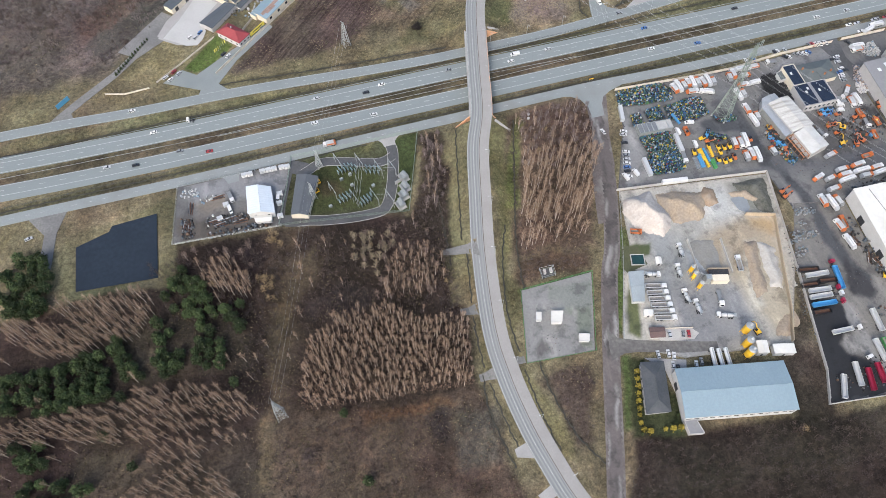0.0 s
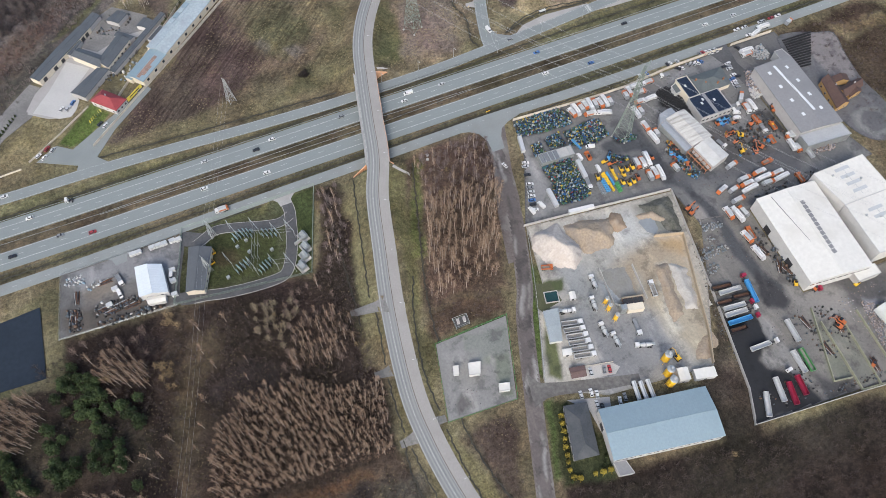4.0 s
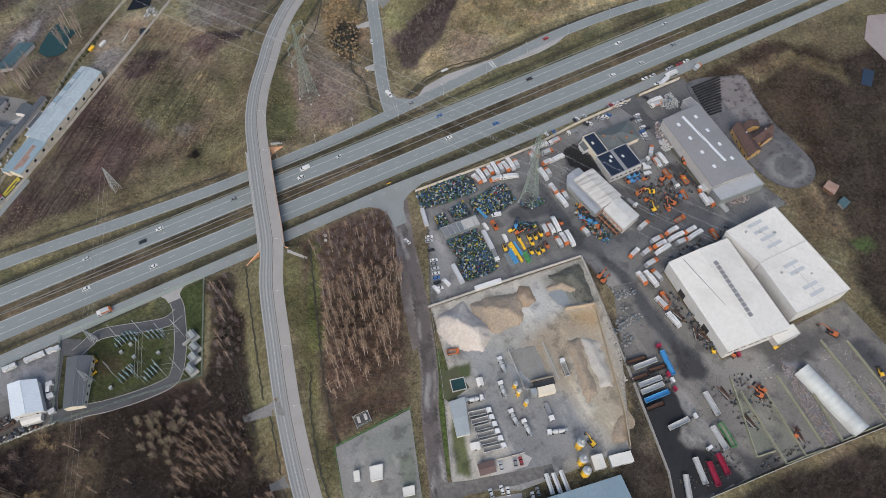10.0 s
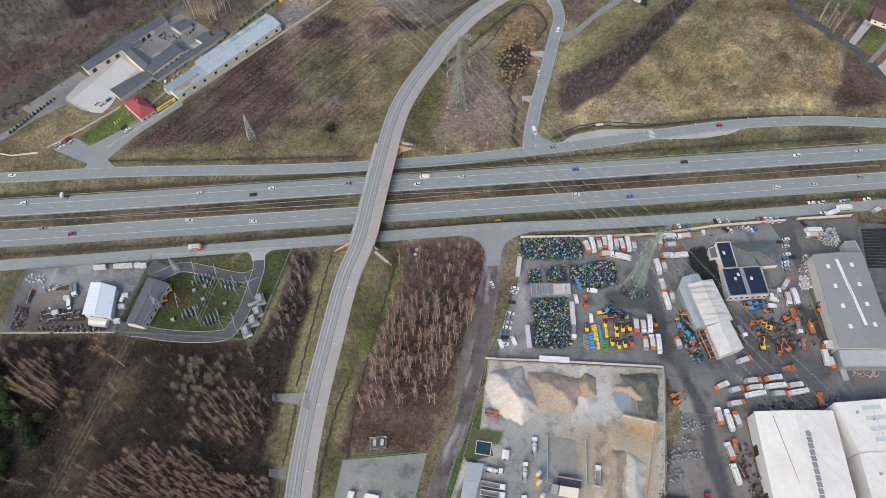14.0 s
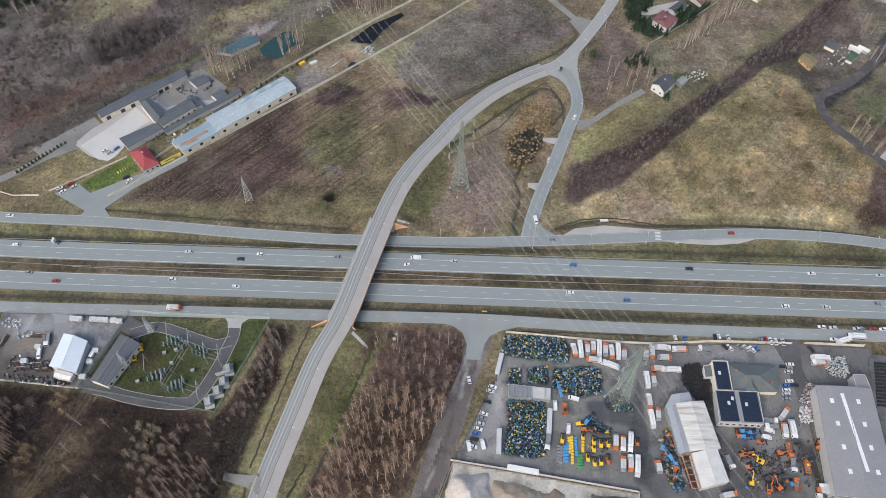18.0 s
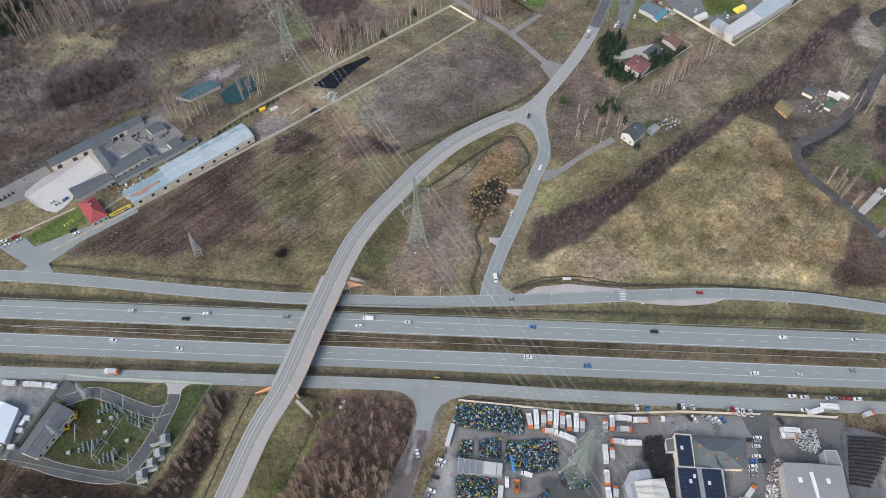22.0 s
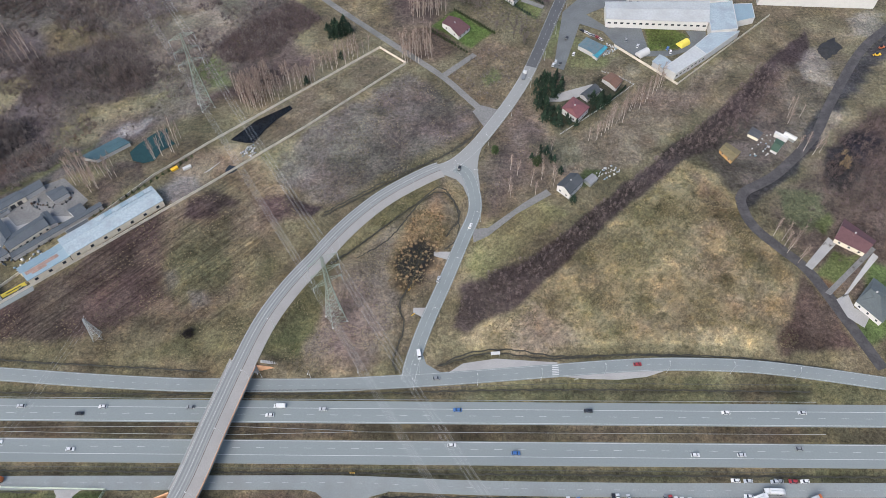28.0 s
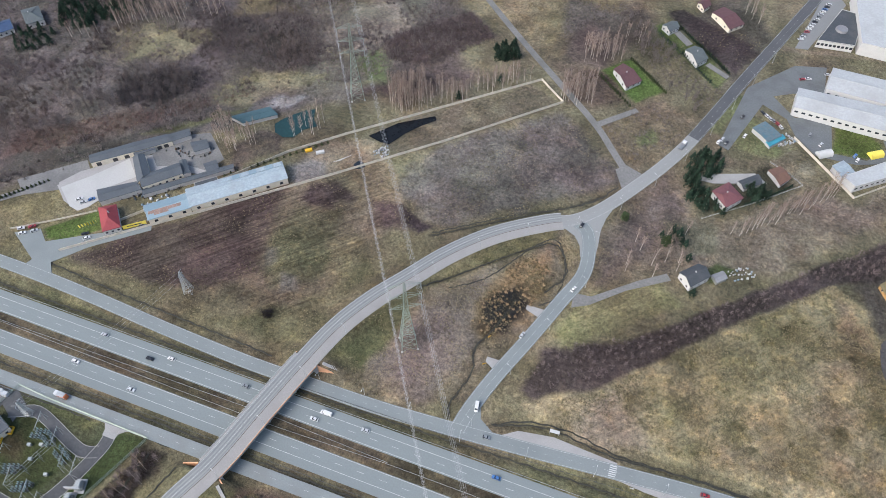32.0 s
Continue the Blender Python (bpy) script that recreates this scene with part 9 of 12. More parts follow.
# ---- walls, fences, guard rails ----
def resample(pts, step):
    out = []
    for (x0, y0), (x1, y1) in zip(pts, pts[1:]):
        n = max(1, round(math.hypot(x1 - x0, y1 - y0) / step))
        out += [((x0 + (x1 - x0) * (k + 0.5) / n, y0 + (y1 - y0) * (k + 0.5) / n), math.atan2(y1 - y0, x1 - x0), math.hypot(x1 - x0, y1 - y0) / n) for k in range(n)]
    return out


def panel_wall(name, label, pts, h, material, step=3.0, thick=0.18, post=None, z=-0.3, category="wall"):
    ob = tagged(new(name), label, category, kind="structure")
    for (x, y), a, ln in resample(pts, step):
        c, s = math.cos(a) * ln / 2, math.sin(a) * ln / 2
        part("panel", MB().box((x, y, z + h / 2), (ln - 0.06, thick, h), a).box((x - c, y - s, z + h / 2 + 0.06), (0.26, thick + 0.1, h + 0.12), a), material, ob)
    return ob


panel_wall("wall_scrap_north", "cream concrete panel wall round the salvage yard", [(193, -25), (248, -28.6), (272, -29.1), (307.5, -26.2), (349.4, -25.9)], 2.6, WALLWHITE, 4)
panel_wall("wall_scrap_east", "cream concrete panel wall round the salvage yard", [(356.6, -25.4), (389, -25.8)], 2.6, WALLWHITE, 4)
panel_wall("wall_strip_north", "pale panel wall along a narrow field", [(-33.4, 92), (12, 147.4), (37, 179.4), (65.8, 207.1), (120, 256), (175.7, 306)], 2.2, WALLWHITE, 5)
panel_wall("wall_strip_south", "pale panel wall along a narrow field", [(175.7, 306), (196, 288.8), (131.4, 225), (107, 202.6), (76.5, 174.5), (15.7, 120.6), (-15.7, 93.4), (-54.6, 59.6)], 2.2, WALLWHITE, 5)
panel_wall("wall_lot_west", "pale low wall along a dry lawn", [(-126, 62), (-114, 58.5), (-98, 59.5)], 1.4, WALLWHITE, 4)
panel_wall("wall_lawn", "white low wall behind the green lawn", [(-93, 63), (-73, 77), (-52, 93)], 1.4, WALLWHITE, 4)
panel_wall("wall_factory", "cream wall round the factory", [(351, 309.6), (390.7, 267.9), (476, 346)], 2.2, WALLWHITE, 5)
panel_wall("wall_plant_inner", "thick sandy concrete retaining wall", [(230.6, -133.5), (246.5, -138.5), (236, -168), (226.8, -194.7), (218.5, -212)], 3.4, M("sandy_concrete", (0.38, 0.31, 0.22), 0.9, 0, 0.15, 0.2, 1.5, place=True), 4, 0.45)
panel_wall("wall_plant_east", "grey concrete panel wall between two yards", [(256.8, -110), (249, -145), (243, -171), (228, -231), (220, -248)], 2.4, CONCRETE, 4)
panel_wall("wall_plant_north", "grey concrete panel wall with overgrown foot", [(164.6, -97.3), (210, -103), (256.7, -109.4)], 2.6, RENDER_GREY, 4)
panel_wall("wall_plant_parking", "low white wall behind a parking bay", [(154.2, -186.2), (171, -190.2)], 1.2, WALLWHITE, 4)
panel_wall("wall_truck_south", "grey concrete panel wall behind the truck yard", [(220, -248), (282, -255.5), (342, -264), (372, -248)], 2.2, RENDER_GREY, 4)
panel_wall("wall_truck_black", "pale low wall beside parked trailers", [(243.6, -172), (228.6, -231), (222, -245.5)], 1.6, CONCRETE, 4)
MOSSY = M("mossy_concrete", (0.27, 0.27, 0.19), 0.9, 0, 0.2, 0.2, 1.5, place=True)
for i, pts in enumerate(([(285.7, -206.5), (271, -245.2), (281.1, -247.2)], [(285.6, -215.2), (281.9, -254.7), (291.8, -256)], [(297.3, -217), (292.7, -256.1), (303.4, -257.9)], [(307.9, -217.2), (304.1, -257.3)], [(320.5, -219.3), (314, -258.8), (337.7, -261.7)], [(341.9, -212.4), (340.5, -261.7)], [(354.1, -219.4), (352.3, -253.2)])):
    panel_wall("wall_bunker_%d" % (i + 1), "mossy concrete wall of a storage bunker", pts, 1.9, MOSSY, 3, 0.5)


def mesh_fence(name, label, pts, h, material, step=3.0, bar=0.07):
    ob = tagged(new(name), label, "fence", kind="structure")
    for (x, y), a, ln in resample(pts, step):
        c, s = math.cos(a) * ln / 2, math.sin(a) * ln / 2
        mb = MB().tube((x - c, y - s, -0.2), (x - c, y - s, h), 0.07, 0.07, 4)
        for k in range(4):
            z = 0.15 + (h - 0.25) * k / 3
            mb.bar((x - c, y - s, z), (x + c, y + s, z), bar)
        part("fence_bay", mb, material, ob)
    return ob


GREEN_WIRE = M("green_fence_wire", (0.06, 0.22, 0.07), 0.6, 0, 0.1, 1.0, 4.0)
mesh_fence("fence_pad", "green wire mesh fence", [(88.6, -144), (131, -143.6), (116, -188.4), (78.3, -185.4), (88.6, -144)], 1.8, GREEN_WIRE)
mesh_fence("fence_substation", "grey steel fence round a substation", [(-33.6, -66.3), (-25, -42), (-18.3, -20), (-1, -21), (61.5, -21.6), (42, -77.2), (-33.6, -66.3)], 2.4, STEEL_GREEN, 4, 0.17)
cage_plan = zone((102.8, -134.8), (110.8, -134.9), (110.5, -140.3), (102.6, -140.5))
cage = thing("equipment_cage", "pale steel cage fence round two small cabinets", "cage", pose(0, 0, 0))
part("base_slab", MB().prism(list(cage_plan), -0.4, 0.06), ASPHALT_OLD, cage)
for (ax, ay), (bx, by) in zip(cage_plan, list(cage_plan[1:]) + [cage_plan[0]]):
    part("post", MB().tube((ax, ay, -0.3), (ax, ay, 2.4), 0.2, 0.2, 6), STEEL, cage)
    part("top_rail", MB().bar((ax, ay, 2.3), (bx, by, 2.3), 0.22), STEEL, cage)
    part("bottom_rail", MB().bar((ax, ay, 0.3), (bx, by, 0.3), 0.2), STEEL_GREEN, cage)
for x, y in ((105.0, -137.2), (108.7, -137.3)):
    box_ = thing("cabinet", "small pale equipment cabinet inside a cage", "cabinet", pose(x, y, 0.06, 0, 0, -8), "cabinets inside the cage")
    part("body", MB().box((0, 0, 0.9), (1.3, 2.6, 1.8)), RENDER_WHITE, box_)
    part("lid", MB().box((0, 0, 1.84), (1.5, 2.8, 0.1)), CONCRETE, box_)
ramp = MB()
for k in range(8):
    rows_ = []
    for f in (k / 8, (k + 1) / 8):
        for (wx_, wy_), (ex_, ey_) in (((53.3, -107.6), (73.2, -109.9)), ((53.1, -111.2), (73.0, -117.3))):
            flare = 1.6 * max(0.0, f - 0.75) * 4
            x, y = wx_ + (ex_ - wx_) * f, wy_ + (ey_ - wy_) * f + (flare if wy_ > -109.4 else -flare)
            rows_.append((x, y, 0.14 + 3.5 * min(1.0, max(0.0, f - 0.15) / 0.7)))
    ramp.quad(rows_[0], rows_[1], rows_[3], rows_[2])
tagged(part("pavement_bank_ramp", ramp, GRAVEL), "grey gravel ramp from the road bank", "ramp", kind="structure")
for (x0, y0, x1, y1), w0, w1 in (((53, -147.6, 62.6, -149), 1.9, 3.6), ((52, -186.2, 61.6, -185.8), 2.0, 3.8), ((78.2, -182.8, 72.2, -182.3), 1.9, 2.6)):
    apron = MB()
    for k in range(8):
        row = []
        for f in (k / 8, (k + 1) / 8):
            x, y, w = x0 + (x1 - x0) * f, y0 + (y1 - y0) * f, w0 + (w1 - w0) * f * f
            row += [(x, y + w, ground_z(x, y + w) + 0.09), (x, y - w, ground_z(x, y - w) + 0.09)]
        apron.quad(*((row[0], row[1], row[3], row[2]) if x1 > x0 else (row[1], row[0], row[2], row[3])))
    tagged(part("pavement_field_access", apron, GRAVEL), "pale gravel field access from the road", "ramp", kind="structure")
mesh_fence("fence_contractor", "grey wire fence of the contractor's yard", [(-20, -24), (-60, -23.5), (-88, -23), (-95, -62.5), (-32, -67)], 1.8, STEEL, 3)
mesh_fence("fence_lane", "grey wire fence along the dirt lane", [(166, -98), (152, -138), (133, -186)], 1.8, STEEL, 3)
mesh_fence("fence_garden", "white garden fence with stone posts among conifers", [(302.8, 218), (330.7, 240.8), (359.7, 267.5), (350.3, 275.2), (337.9, 281.2)], 1.4, RENDER_WHITE, 3)
mesh_fence("fence_gardens", "dark wire fence round two house gardens", [(239.5, 393), (268, 367.5), (295.3, 340.6), (302.6, 357.4), (262, 400), (250, 404)], 1.5, DARK_STEEL, 4)
mesh_fence("fence_motorway", "thin wire fence beside the motorway", [(-200, -10.5), (90, -10.6), (400, -10.6)], 1.3, DARK_STEEL, 12)
mesh_fence("fence_motorway_north", "thin wire fence beside the motorway", [(120, 30.5), (200, 32), (290, 36), (420, 36)], 1.3, DARK_STEEL, 12)


def guard_rail(name, pts, step=8):
    ob = tagged(new(name), "galvanised steel guard rail on posts", "guard rail", kind="structure")
    for (x, y), a, ln in resample(pts, step):
        part("rail_section", MB().box((x, y, 0.62), (ln, 0.12, 0.32), a).box((x, y, 0.3), (0.12, 0.1, 0.7), a), STEEL, ob)
    return ob


guard_rail("guard_rail_median", [(-300, 13), (-190, 11.5), (-60, 8.6), (60, 10.2), (118, 10.8), (180, 9)], 20)
guard_rail("guard_rail_median_south", [(-60, 8), (60, 6.6), (118, 6.4), (180, 8.4), (420, 8.9)], 20)
guard_rail("guard_rail_north", [(-200, 26.5), (-60, 26), (100, 25.8), (420, 26.4)], 20)


# ---- street lamps and signs ----
def lamp_master():
    ob = thing("street_lamp", "tall galvanised street lamp with a single arm", "street lamp", pose(0, 0, -50), "street lamps along the roads")
    part("pole", MB().tube((0, 0, 0), (0, 0, 8.6), 0.11, 0.07, 6), STEEL, ob)
    part("arm", MB().tube((0, 0, 8.5), (0, 1.9, 9.0), 0.06, 0.05, 5), STEEL, ob)
    part("head", MB().box((0, 2.2, 9.02), (0.35, 0.9, 0.16)), RENDER_WHITE, ob)
    part("base", MB().box((0, 0, 0.1), (0.4, 0.4, 0.3)), CONCRETE, ob)
    return ob


lamp, used = lamp_master(), False


def lamps_along(pts, off, step, start=5.0):
    global used
    p = side_line(pts, off)
    s = np.concatenate([[0], np.cumsum(np.hypot(*np.diff(p, axis=0).T))])
    at = start
    while at < s[-1]:
        x, y = np.interp(at, s, p[:, 0]), np.interp(at, s, p[:, 1])
        x2, y2 = np.interp(at + 1, s, p[:, 0]), np.interp(at + 1, s, p[:, 1])
        a = math.degrees(math.atan2(y2 - y, x2 - x)) + (180 if off > 0 else 0)
        if -25 < y < 42 and 90 < x < 125 and abs(off) > 5:
            z = deck_z(y) + 0.1
        else:
            z = float(height(np.array([x]), np.array([y]))[0])
        m = pose(x, y, z, 0, 0, a)
        if not used:
            lamp.matrix_basis, used = m, True
        else:
            copy_thing(lamp, m)
        at += step


sel = [p for p in BRL if -255 < p[1] < 400]
lamps_along(sel, -6.9, 32)
lamps_along(SL, 5.2, 36, 20)
lamps_along([p for p in NR if 200 < p[0] < 440], -4.8, 34)
lamps_along([p for p in NR if 120 < p[0] < 205], 4.6, 26)
for (x, y) in ((253.5, 52.5),):
    b = thing("bus_shelter", "small bus shelter with a white roof", "bus shelter", pose(x, y, 0, 0, 0, 4))
    part("roof", MB().box((0, 0, 2.5), (5, 1.8, 0.15)), RENDER_WHITE, b)
    part("back_wall", MB().box((0, 0.8, 1.25), (4.8, 0.06, 2.3)), GLASS, b)
    for s in (-2.3, 2.3):
        part("post", MB().tube((s, -0.7, 0), (s, -0.7, 2.5), 0.06, 0.06, 5), STEEL, b)
for x, y, rz, w in ((205.5, 93, 60, 2.2), (208, 76.5, 40, 2.4), (181, -13, 0, 3.0), (296, 38, 5, 2.0), (216, 60, 70, 1.8)):
    sg = thing("road_sign", "road sign board on two posts", "road sign", pose(x, y, 0, 0, 0, rz), "road signs")
    part("board", MB().box((0, 0, 1.9), (w, 0.06, 0.9)), YELLOW if w > 2.1 else RENDER_WHITE, sg)
    for s in (-w / 3, w / 3):
        part("post", MB().tube((s, 0.06, -0.3), (s, 0.06, 2.3), 0.04, 0.04, 5), STEEL, sg)
bb = thing("banner_wall", "long lemon-yellow advertising banner on a frame", "banner", pose(-22.2, 90.8, 0, 0, 0, 39.5))
part("banner", MB().box((0, 0, 2.2), (14, 0.12, 3.2)), YELLOW_LIGHT, bb)
for k in range(6):
    part("post", MB().tube((-6.5 + 2.6 * k, 0.15, -0.3), (-6.5 + 2.6 * k, 0.15, 3.9), 0.07, 0.07, 5), STEEL, bb)
part("bar_of_writing", MB().box((0, -0.075, 2.3), (9, 0.02, 0.7)), DARK_STEEL, bb)
bl_ = thing("billboard", "blue and white roadside billboard", "billboard", pose(-152, 60, 0, 0, 0, 40))
part("board", MB().box((0, 0, 2.6), (10, 0.2, 3.6)), M("sky_blue_print", (0.1, 0.3, 0.45), 0.5, 0, 0.1, 0.5, 3), bl_)
for k in (-4, 0, 4):
    part("post", MB().tube((k, 0.2, -0.3), (k, 0.2, 4.2), 0.1, 0.1, 5), STEEL, bl_)


# ---- vehicles ----
def paint(name, c, rough=0.35):
    return M(name, c, rough, 0.0, 0.08, 0.8, 4.0, spec=0.5)


PAINT = {k: paint("paint_" + k, c) for k, c in dict(white=(0.6, 0.6, 0.59), silver=(0.42, 0.43, 0.44), black=(0.02, 0.02, 0.023), blue=(0.05, 0.13, 0.32), red=(0.28, 0.03, 0.035), grey=(0.2, 0.21, 0.22), green=(0.07, 0.25, 0.08),
         orange=(0.44, 0.125, 0.037), crimson=(0.26, 0.02, 0.05), sky=(0.07, 0.26, 0.5), pale=(0.44, 0.45, 0.45), yellow=(0.72, 0.45, 0.03)).items()}
TIRE = MB().tube((0, -0.12, 0), (0, 0.12, 0), 0.33, 0.33, 10).mesh("wheel", RUBBER)
BIG_TIRE = MB().tube((0, -0.17, 0), (0, 0.17, 0), 0.52, 0.52, 10).mesh("wheel", RUBBER)


def wheels(ob, xs, half, big=False):
    for x in xs:
        for s in (-1, 1):
            w = part("wheel", BIG_TIRE if big else TIRE, None, ob)
            w.location = (x, s * half, 0.52 if big else 0.33)


masters = {}


def master(key, build):
    if key not in masters:
        masters[key] = [build(), False]
    return masters[key]


def park(key, build, rows, label=None):
    """Copies of a vehicle at (x, y, heading, stretch)."""
    m = master(key, build)
    for x, y, a, s in rows:
        pz = pose(x, y, 0.08, 0, 0, a) @ Matrix.Diagonal((s, 1, 1, 1))
        if m[1]:
            ob = copy_thing(m[0], pz)
        else:
            ob, m[1] = m[0], True
            ob.matrix_basis = pz
        if label:
            ob["label"] = label


def car(colour, words, van=False):
    def build():
        ob = thing("van" if van else "car", words, "van" if van else "car", group="parked cars and vans")
        L, H = (5.6, 2.2) if van else (4.4, 1.45)
        w = 0.95 if van else 0.88
        if van:
            prof = [(-2.8, 0.35), (2.75, 0.35), (2.8, 1.0), (2.0, 1.25), (1.45, 2.15), (-2.75, 2.2)]
            part("body", MB().profile(prof, -w, w), PAINT[colour], ob)
            part("windscreen", MB().add([(2.02, -w + 0.12, 1.3), (2.02, w - 0.12, 1.3), (1.5, w - 0.18, 2.1), (1.5, -w + 0.18, 2.1)], [(0, 1, 2, 3)]), GLASS, ob)
            for s in (-1, 1):
                part("side_window", MB().box((1.25, s * (w + 0.005), 1.6), (0.8, 0.03, 0.5)), GLASS, ob)
            wheels(ob, (-1.7, 1.75), 0.84)
        else:
            prof = [(-2.15, 0.3), (2.15, 0.3), (2.2, 0.62), (2.05, 0.78), (0.95, 0.92), (-1.75, 0.95), (-2.18, 0.9), (-2.2, 0.5)]
            part("body", MB().profile(prof, -w, w), PAINT[colour], ob)
            b, t = [(0.98, 0.91), (-1.85, 0.94)], [(0.3, 1.4), (-1.35, 1.4)]
            v = [(b[0][0], -0.8, b[0][1]), (b[0][0], 0.8, b[0][1]), (b[1][0], 0.8, b[1][1]), (b[1][0], -0.8, b[1][1]), (t[0][0], -0.62, t[0][1]), (t[0][0], 0.62, t[0][1]), (t[1][0], 0.62, t[1][1]), (t[1][0], -0.62, t[1][1])]
            part("cabin_glass", MB().add(v, [(0, 1, 5, 4), (1, 2, 6, 5), (2, 3, 7, 6), (3, 0, 4, 7)]), GLASS, ob)
            part("roof", MB().box((-0.52, 0, 1.42), (1.7, 1.3, 0.07)), PAINT[colour], ob)
            wheels(ob, (-1.35, 1.35), 0.78)
        return ob
    return build


def cab(ob, x, colour, h=2.9):
    """A lorry's cab whose back stands at x."""
    prof = [(x, 0.55), (x + 2.0, 0.55), (x + 2.15, 1.2), (x + 2.0, 2.2), (x + 1.7, h), (x, h)]
    c = part("cab", MB().profile(prof, -1.23, 1.23), PAINT[colour], ob)
    part("windscreen", MB().add([(x + 2.17, -1.1, 1.35), (x + 2.17, 1.1, 1.35), (x + 2.04, 1.05, 2.2), (x + 2.04, -1.05, 2.2)], [(0, 1, 2, 3)]), GLASS, c)
    for s in (-1, 1):
        part("side_window", MB().box((x + 1.2, s * 1.24, 1.85), (0.9, 0.04, 0.7)), GLASS, c)


def open_box(ob, x0, x1, w, z0, z1, material, inside=None, name="box"):
    """A tipping body or trailer: floor and four walls, open above."""
    b = part("floor", MB().box(((x0 + x1) / 2, 0, z0 + 0.06), (x1 - x0 - 0.1, 2 * w - 0.1, 0.12)), inside or material, ob)
    for s in (-1, 1):
        part("side_wall", MB().box(((x0 + x1) / 2, s * (w - 0.06), (z0 + z1) / 2), (x1 - x0, 0.12, z1 - z0)), material, ob)
    for x in (x0 + 0.06, x1 - 0.06):
        part("end_wall", MB().box((x, 0, (z0 + z1) / 2), (0.12, 2 * w - 0.25, z1 - z0)), material, ob)
    return b


def chassis(ob, x0, x1):
    part("chassis", MB().box(((x0 + x1) / 2, 0, 0.85), (x1 - x0, 0.9, 0.3)), DARK_STEEL, ob)


def mixer():
    ob = thing("concrete_mixer_truck", "white concrete mixer lorry with a tilted drum", "mixer lorry", group="mixer lorries in the plant")
    chassis(ob, -4.4, 4.0)
    cab(ob, 2.4, "white")
    drum = MB()
    xs, rs, zs = (-4.0, -3.2, -1.6, 0.4, 1.6, 2.1), (0.5, 0.85, 1.2, 1.22, 0.9, 0.5), (2.95, 2.75, 2.4, 2.15, 2.0, 1.95)
    for i in range(5):
        drum.tube((xs[i], 0, zs[i]), (xs[i + 1], 0, zs[i + 1]), rs[i], rs[i + 1], 14, i in (0, 4))
    part("drum", drum, PAINT["pale"], ob, smooth=True)
    part("drum_band", MB().tube((-0.8, 0, 2.3), (-0.3, 0, 2.25), 1.24, 1.25, 14), PAINT["grey"], ob)
    part("hopper", MB().box((-4.1, 0, 3.4), (1.0, 1.1, 0.8), 0, 1.4), STEEL, ob)
    part("chute", MB().box((-4.7, 0, 2.0), (1.2, 0.6, 0.15)), STEEL, ob)
    wheels(ob, (-3.4, -2.1, 1.7, 3.3), 1.05, True)
    return ob


def tipper(colour, body):
    def build():
        ob = thing("tipper_truck", "%s-cabbed tipper lorry with an open %s body" % (colour, body), "tipper lorry", group="tipper lorries")
        chassis(ob, -4.2, 4.0)
        cab(ob, 2.2, colour)
        open_box(ob, -4.4, 2.0, 1.25, 1.15, 2.6, PAINT[body], GRIT)
        wheels(ob, (-3.2, -1.9, 3.1), 1.05, True)
        return ob
    return build


GRIT = M("load_grit", (0.23, 0.22, 0.2), 0.95, 0, 0.2, 0.8, 3.0)


def garbage(cabc, bodyc, stripe):
    def build():
        ob = thing("refuse_truck", "refuse lorry with a %s body and %s panels" % (bodyc, stripe), "refuse lorry", group="refuse lorries in the salvage yard")
        chassis(ob, -4.2, 4.2)
        cab(ob, 2.4, cabc)
        prof = [(-3.2, 1.1), (2.2, 1.1), (2.2, 3.1), (1.9, 3.35), (-2.9, 3.35), (-3.2, 3.1)]
        part("body", MB().profile(prof, -1.22, 1.22), PAINT[bodyc], ob)
        for s in (-1, 1):
            part("side_panel", MB().box((-0.5, s * 1.235, 2.2), (4.6, 0.04, 1.1)), PAINT[stripe], ob)
        part("roof_rail", MB().box((-0.5, 0, 3.4), (4.6, 0.3, 0.1)), STEEL, ob)
        part("tailgate", MB().profile([(-4.6, 1.0), (-3.22, 1.0), (-3.22, 3.3), (-3.9, 3.2), (-4.6, 2.0)], -1.2, 1.2), PAINT[stripe], ob)
        wheels(ob, (-2.9, -1.6, 3.2), 1.05, True)
        return ob
    return build


def trailer(bodyc, load=None):
    def build():
        ob = thing("semi_trailer", "long open-topped %s tipping semi-trailer" % bodyc, "trailer", group="parked semi-trailers")
        chassis(ob, -6.3, 5.8)
        open_box(ob, -6.7, 6.7, 1.26, 1.2, 2.9, PAINT[bodyc], load or (PAINT["silver"] if bodyc == "pale" else GRIT))
        part("landing_leg", MB().box((4.0, 0.8, 0.5), (0.2, 0.2, 1.0)).box((4.0, -0.8, 0.5), (0.2, 0.2, 1.0)), DARK_STEEL, ob)
        wheels(ob, (-5.4, -4.1, -2.8), 1.05, True)
        return ob
    return build


def tractor(colour):
    def build():
        ob = thing("tractor_unit", "%s lorry tractor unit without trailer" % colour, "lorry", group="lorry tractor units")
        chassis(ob, -3.0, 2.6)
        cab(ob, 0.8, colour, 3.3)
        part("coupling", MB().tube((-1.6, 0, 1.0), (-1.6, 0, 1.15), 0.5, 0.5, 10), DARK_STEEL, ob)
        wheels(ob, (-1.7, 1.9), 1.05, True)
        return ob
    return build


